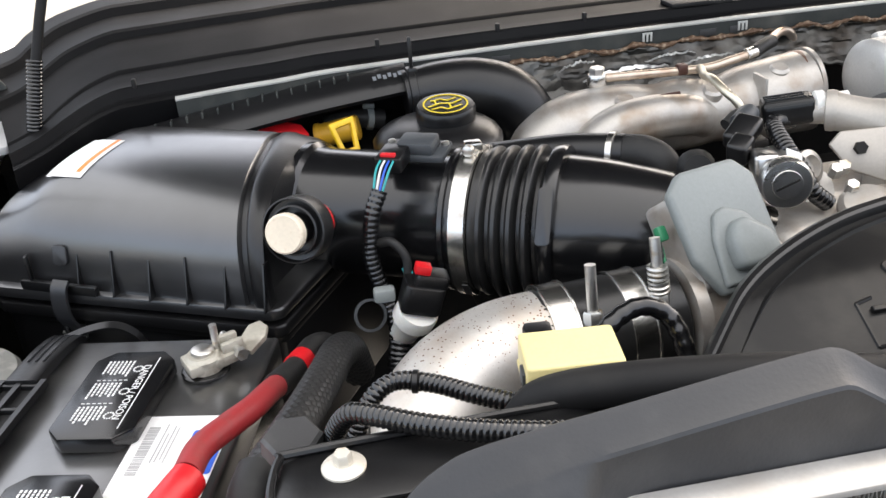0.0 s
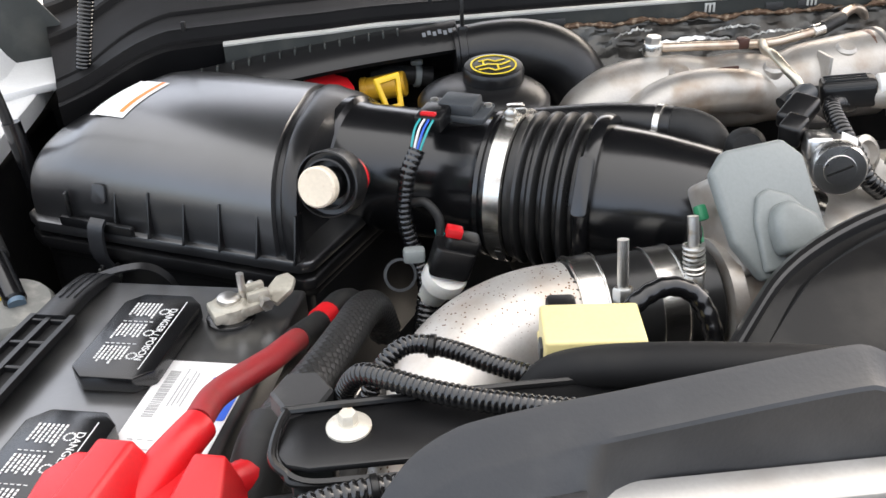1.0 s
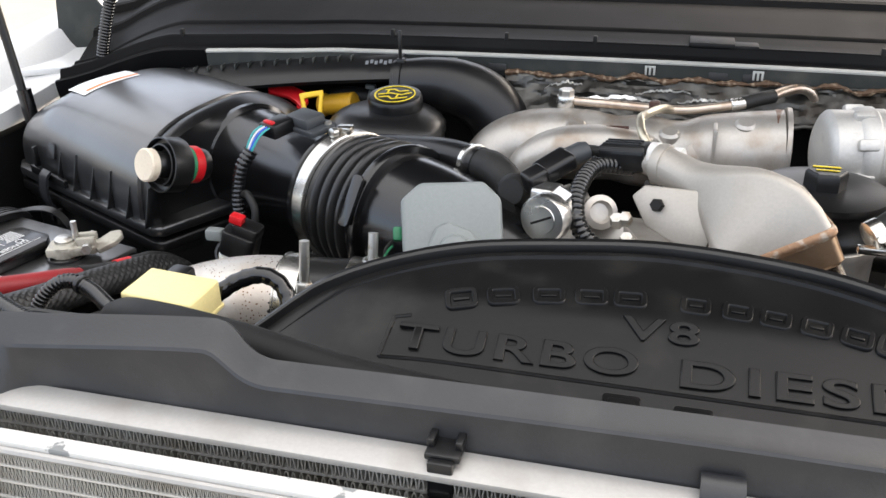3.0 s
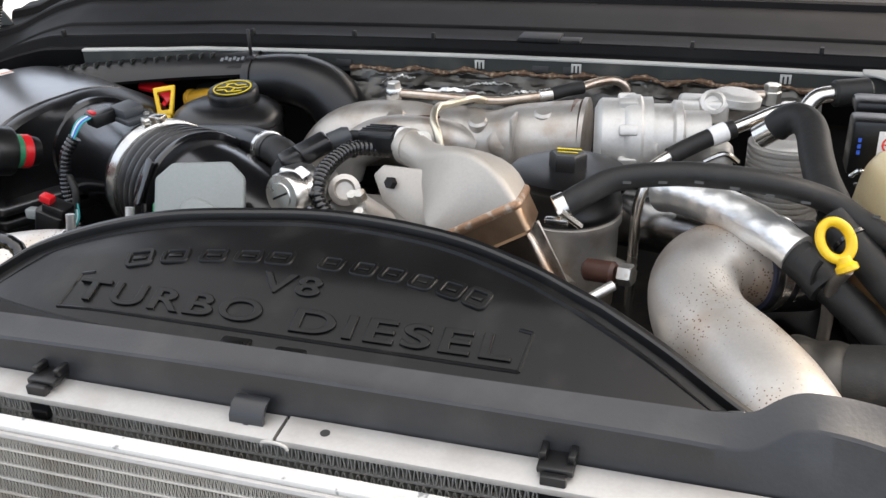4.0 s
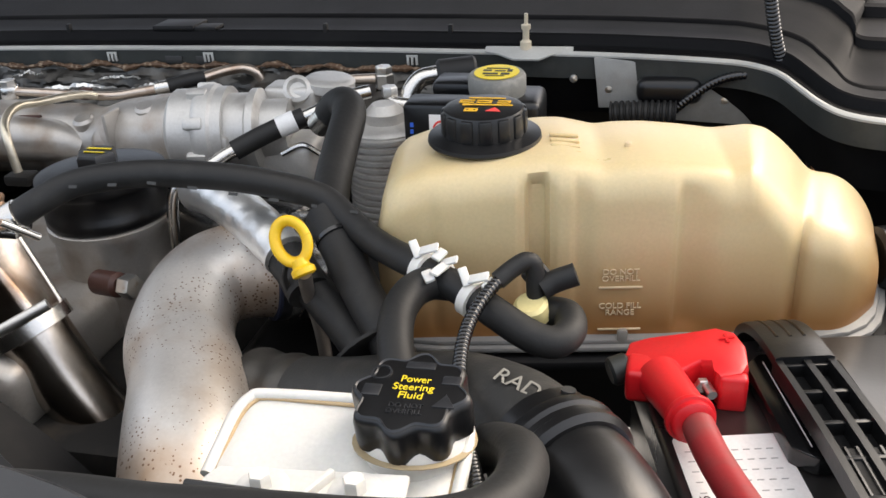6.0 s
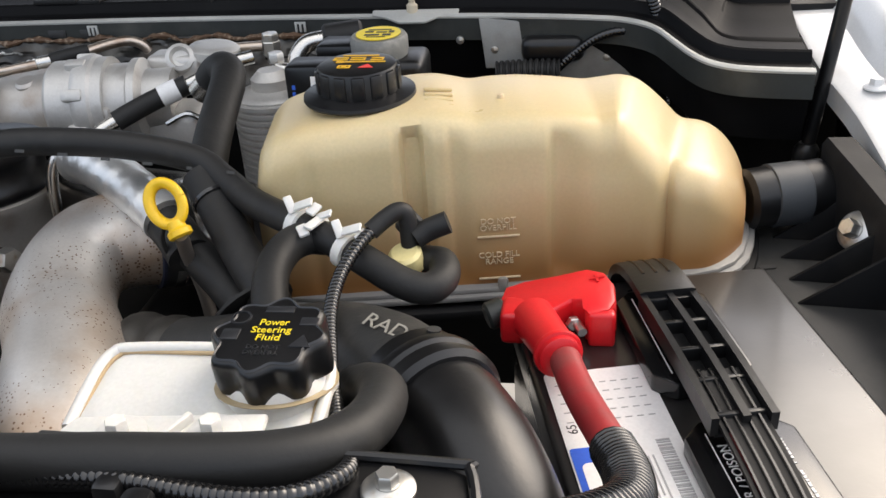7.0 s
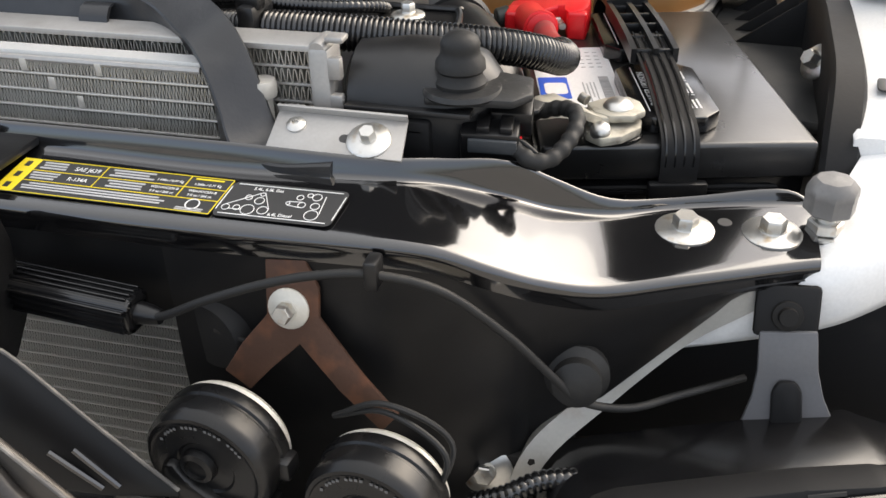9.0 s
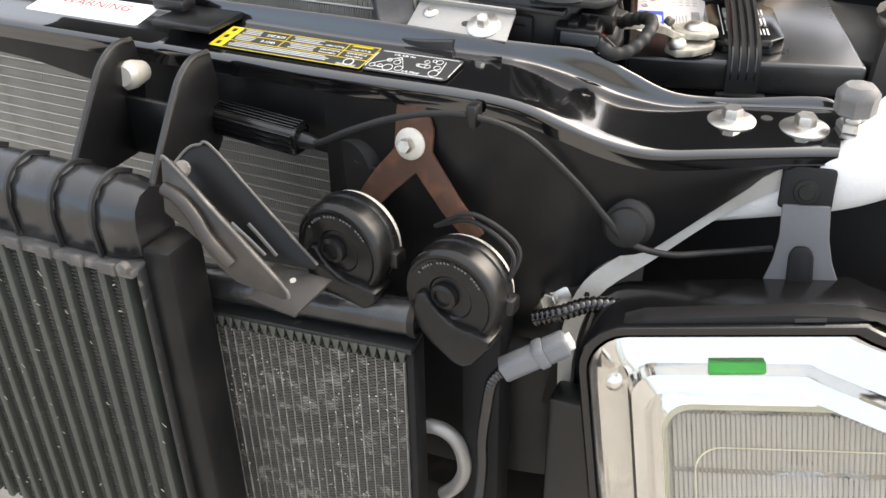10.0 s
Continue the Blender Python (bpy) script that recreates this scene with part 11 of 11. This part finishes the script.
    part("top_trim", prism([(-W / 2 + 0.022, top - 0.002), (-W / 2 + 0.045, top + 0.004), (-0.07, top + 0.005), (-0.01, top + 0.006), (0.03, top + 0.004), (0.09, top - 0.014), (W / 2, top - 0.07), (W / 2, top - 0.078), (0.04, top - 0.002)], m @ Matrix.Translation((0, 0, -0.028)), 0.024, 0.003), MATTE, t)
    # black bar for the shade in the trim's slot
    part("trim_slot", box((0.0, top + 0.002, -0.0038), (0.02, 0.0025, 0.001), m, 0), INK_AND_HOLE, t)
    part("projector_line", rings(None, [ring(W - 0.138, H - 0.168, 0.02, -0.034, -0.026, 0.006, False), ring(W - 0.139, H - 0.169, 0.02, -0.0335, -0.026, 0.006, False), ring(W - 0.140, H - 0.170, 0.02, -0.034, -0.026, 0.006, False)], caps=False), YELSEAL, t)
    b = thing("support_bracket", (0.79, -0.11, 1.03), "dark grey plastic headlight arm with a screw", "bracket")
    mm = axes(V(0.786, -0.090, 1.108), V(0.05, -0.93, 0.36), V(1, 0.12, 0))
    part("upper", prism([(-0.019, -0.016), (0.019, -0.016), (0.019, 0.017), (-0.019, 0.017)], mm, 0.005, 0.003), MATTE, b)
    m3 = axes(V(0.788, -0.098, 1.095), V(0.02, -0.97, 0.24), V(1, 0.12, 0.1))
    flare = [(0.0175, 0.004), (0.0185, -0.022), (0.022, -0.040), (0.029, -0.058), (0.040, -0.076)]
    part("lower", prism(flare + [(-x * 0.92, y) for x, y in reversed(flare)], m3, 0.004, 0.0015), ARMGREY, b)
    part("rib", prism([(-0.010, -0.074), (0.010, -0.074), (0.009, -0.034), (0.005, -0.027), (-0.005, -0.027), (-0.009, -0.034)], m3 @ Matrix.Translation((0.0, 0, 0.003)), 0.006, 0.003), MATTE, b)
    part("screw", lathe(mm @ V(0, -0.002, 0.006), mm.to_3x3() @ V(0, 0, 1), [(0.0095, 0), (0.009, 0.001), (0.006, 0.0015), (0.0055, 0.005), (0.0001, 0.005)], 18), DARK, b)
    k = thing("lamp_connector", (0.66, -0.236, 1.04), "grey plastic lamp connector with taped lead", "connector")
    p0, p1 = V(0.608, -0.252, 0.996), V(0.661, -0.228, 1.028)
    q = axes(p0, p1 - p0, V(0, 0, 1))
    part("housing", prism(rounded(0.016, 0.015, 0.003), q, 0.030, 0.002), GREY2, k)
    part("collar", prism(rounded(0.019, 0.017, 0.003), q @ Matrix.Translation((0, 0, 0.028)), 0.009, 0.002), GREY2, k)
    part("front_part", prism(rounded(0.017, 0.0155, 0.003), q @ Matrix.Translation((0, 0, 0.036)), 0.018, 0.002), GREY2, k)
    part("white_seal", prism(rounded(0.012, 0.010, 0.003), q @ Matrix.Translation((0, 0, 0.053)), 0.005, 0.001), WHITE, k)
    part("lead", corrugated([p0, (0.602, -0.257, 0.986), (0.598, -0.256, 0.96), (0.592, -0.25, 0.92), (0.588, -0.24, 0.87), (0.58, -0.235, 0.8)], 0.0048, 0.003), LOOM, k)
    l = thing("lamp_conduit", (0.66, -0.16, 1.0), "black corrugated lead beside the lamp", "conduit")
    part("conduit", corrugated([(0.612, -0.190, 1.004), (0.632, -0.190, 1.015), (0.652, -0.18, 1.022), (0.675, -0.172, 1.022), (0.70, -0.155, 1.012), (0.73, -0.14, 1.0)], 0.0068, 0.0045), LOOM, l)
    n = thing("frame_plate", (0.62, -0.16, 0.95), "dull grey frame plate with a large round bolt", "frame")
    part("plate", box((0.622, -0.155, 0.955), (0.05, 0.012, 0.13), None, 0.004), DARK, n)
    bolt(n, (0.615, -0.1625, 1.006), (0, -1, 0.25), 0.018, 0.012, 0.006, label="large silver washer and bolt")
    part("post", box((0.575, -0.20, 0.86), (0.036, 0.03, 0.3), None, 0.006), MATTE, n)
    part("dark_block", box((0.655, -0.19, 0.86), (0.05, 0.03, 0.16), None, 0.006), BLACK, n)
    part("cross_tube", rod((0.53, -0.19, 0.965), (0.62, -0.19, 0.968), 0.012, 16), DARK, n)
    y = thing("cooler_pipe", (0.56, -0.22, 0.88), "bent bare aluminium cooler pipe", "pipe")
    part("pipe", sweep([(0.515, -0.225, 0.885), (0.54, -0.22, 0.885), (0.556, -0.218, 0.872), (0.562, -0.217, 0.845), (0.555, -0.216, 0.82), (0.54, -0.215, 0.80)], 0.0065, 14), BAR, y)


CHROME = material("chrome_reflector", (0.86, 0.85, 0.83), 0.05, 1.0, var=0.03, rvar=0.03, bump=0.0)
GLASS = material("clear_lens_plastic", (0.95, 0.95, 0.94), 0.02, 0.0, var=0.0, grain=0.0, rvar=0.0, bump=0.0, trans=1.0)
FLUTE = material("fluted_clear_plastic", (0.95, 0.9, 0.82), 0.25, 0.0, var=0.0, grain=0.0, rvar=0.0, bump=0.0, trans=0.6)
# colour of the reflected green in the headlight bowl
GREENGLINT = material("bright_green_reflection", (0.02, 0.62, 0.06), 0.35)
YELSEAL = material("yellowed_sealant", (0.8, 0.76, 0.55), 0.5)
ARMGREY = material("dusty_grey_arm", (0.11, 0.11, 0.115), 0.36, var=0.2)
GREY2 = material("mid_grey_connector", (0.16, 0.165, 0.175), 0.5, var=0.1)
headlight()
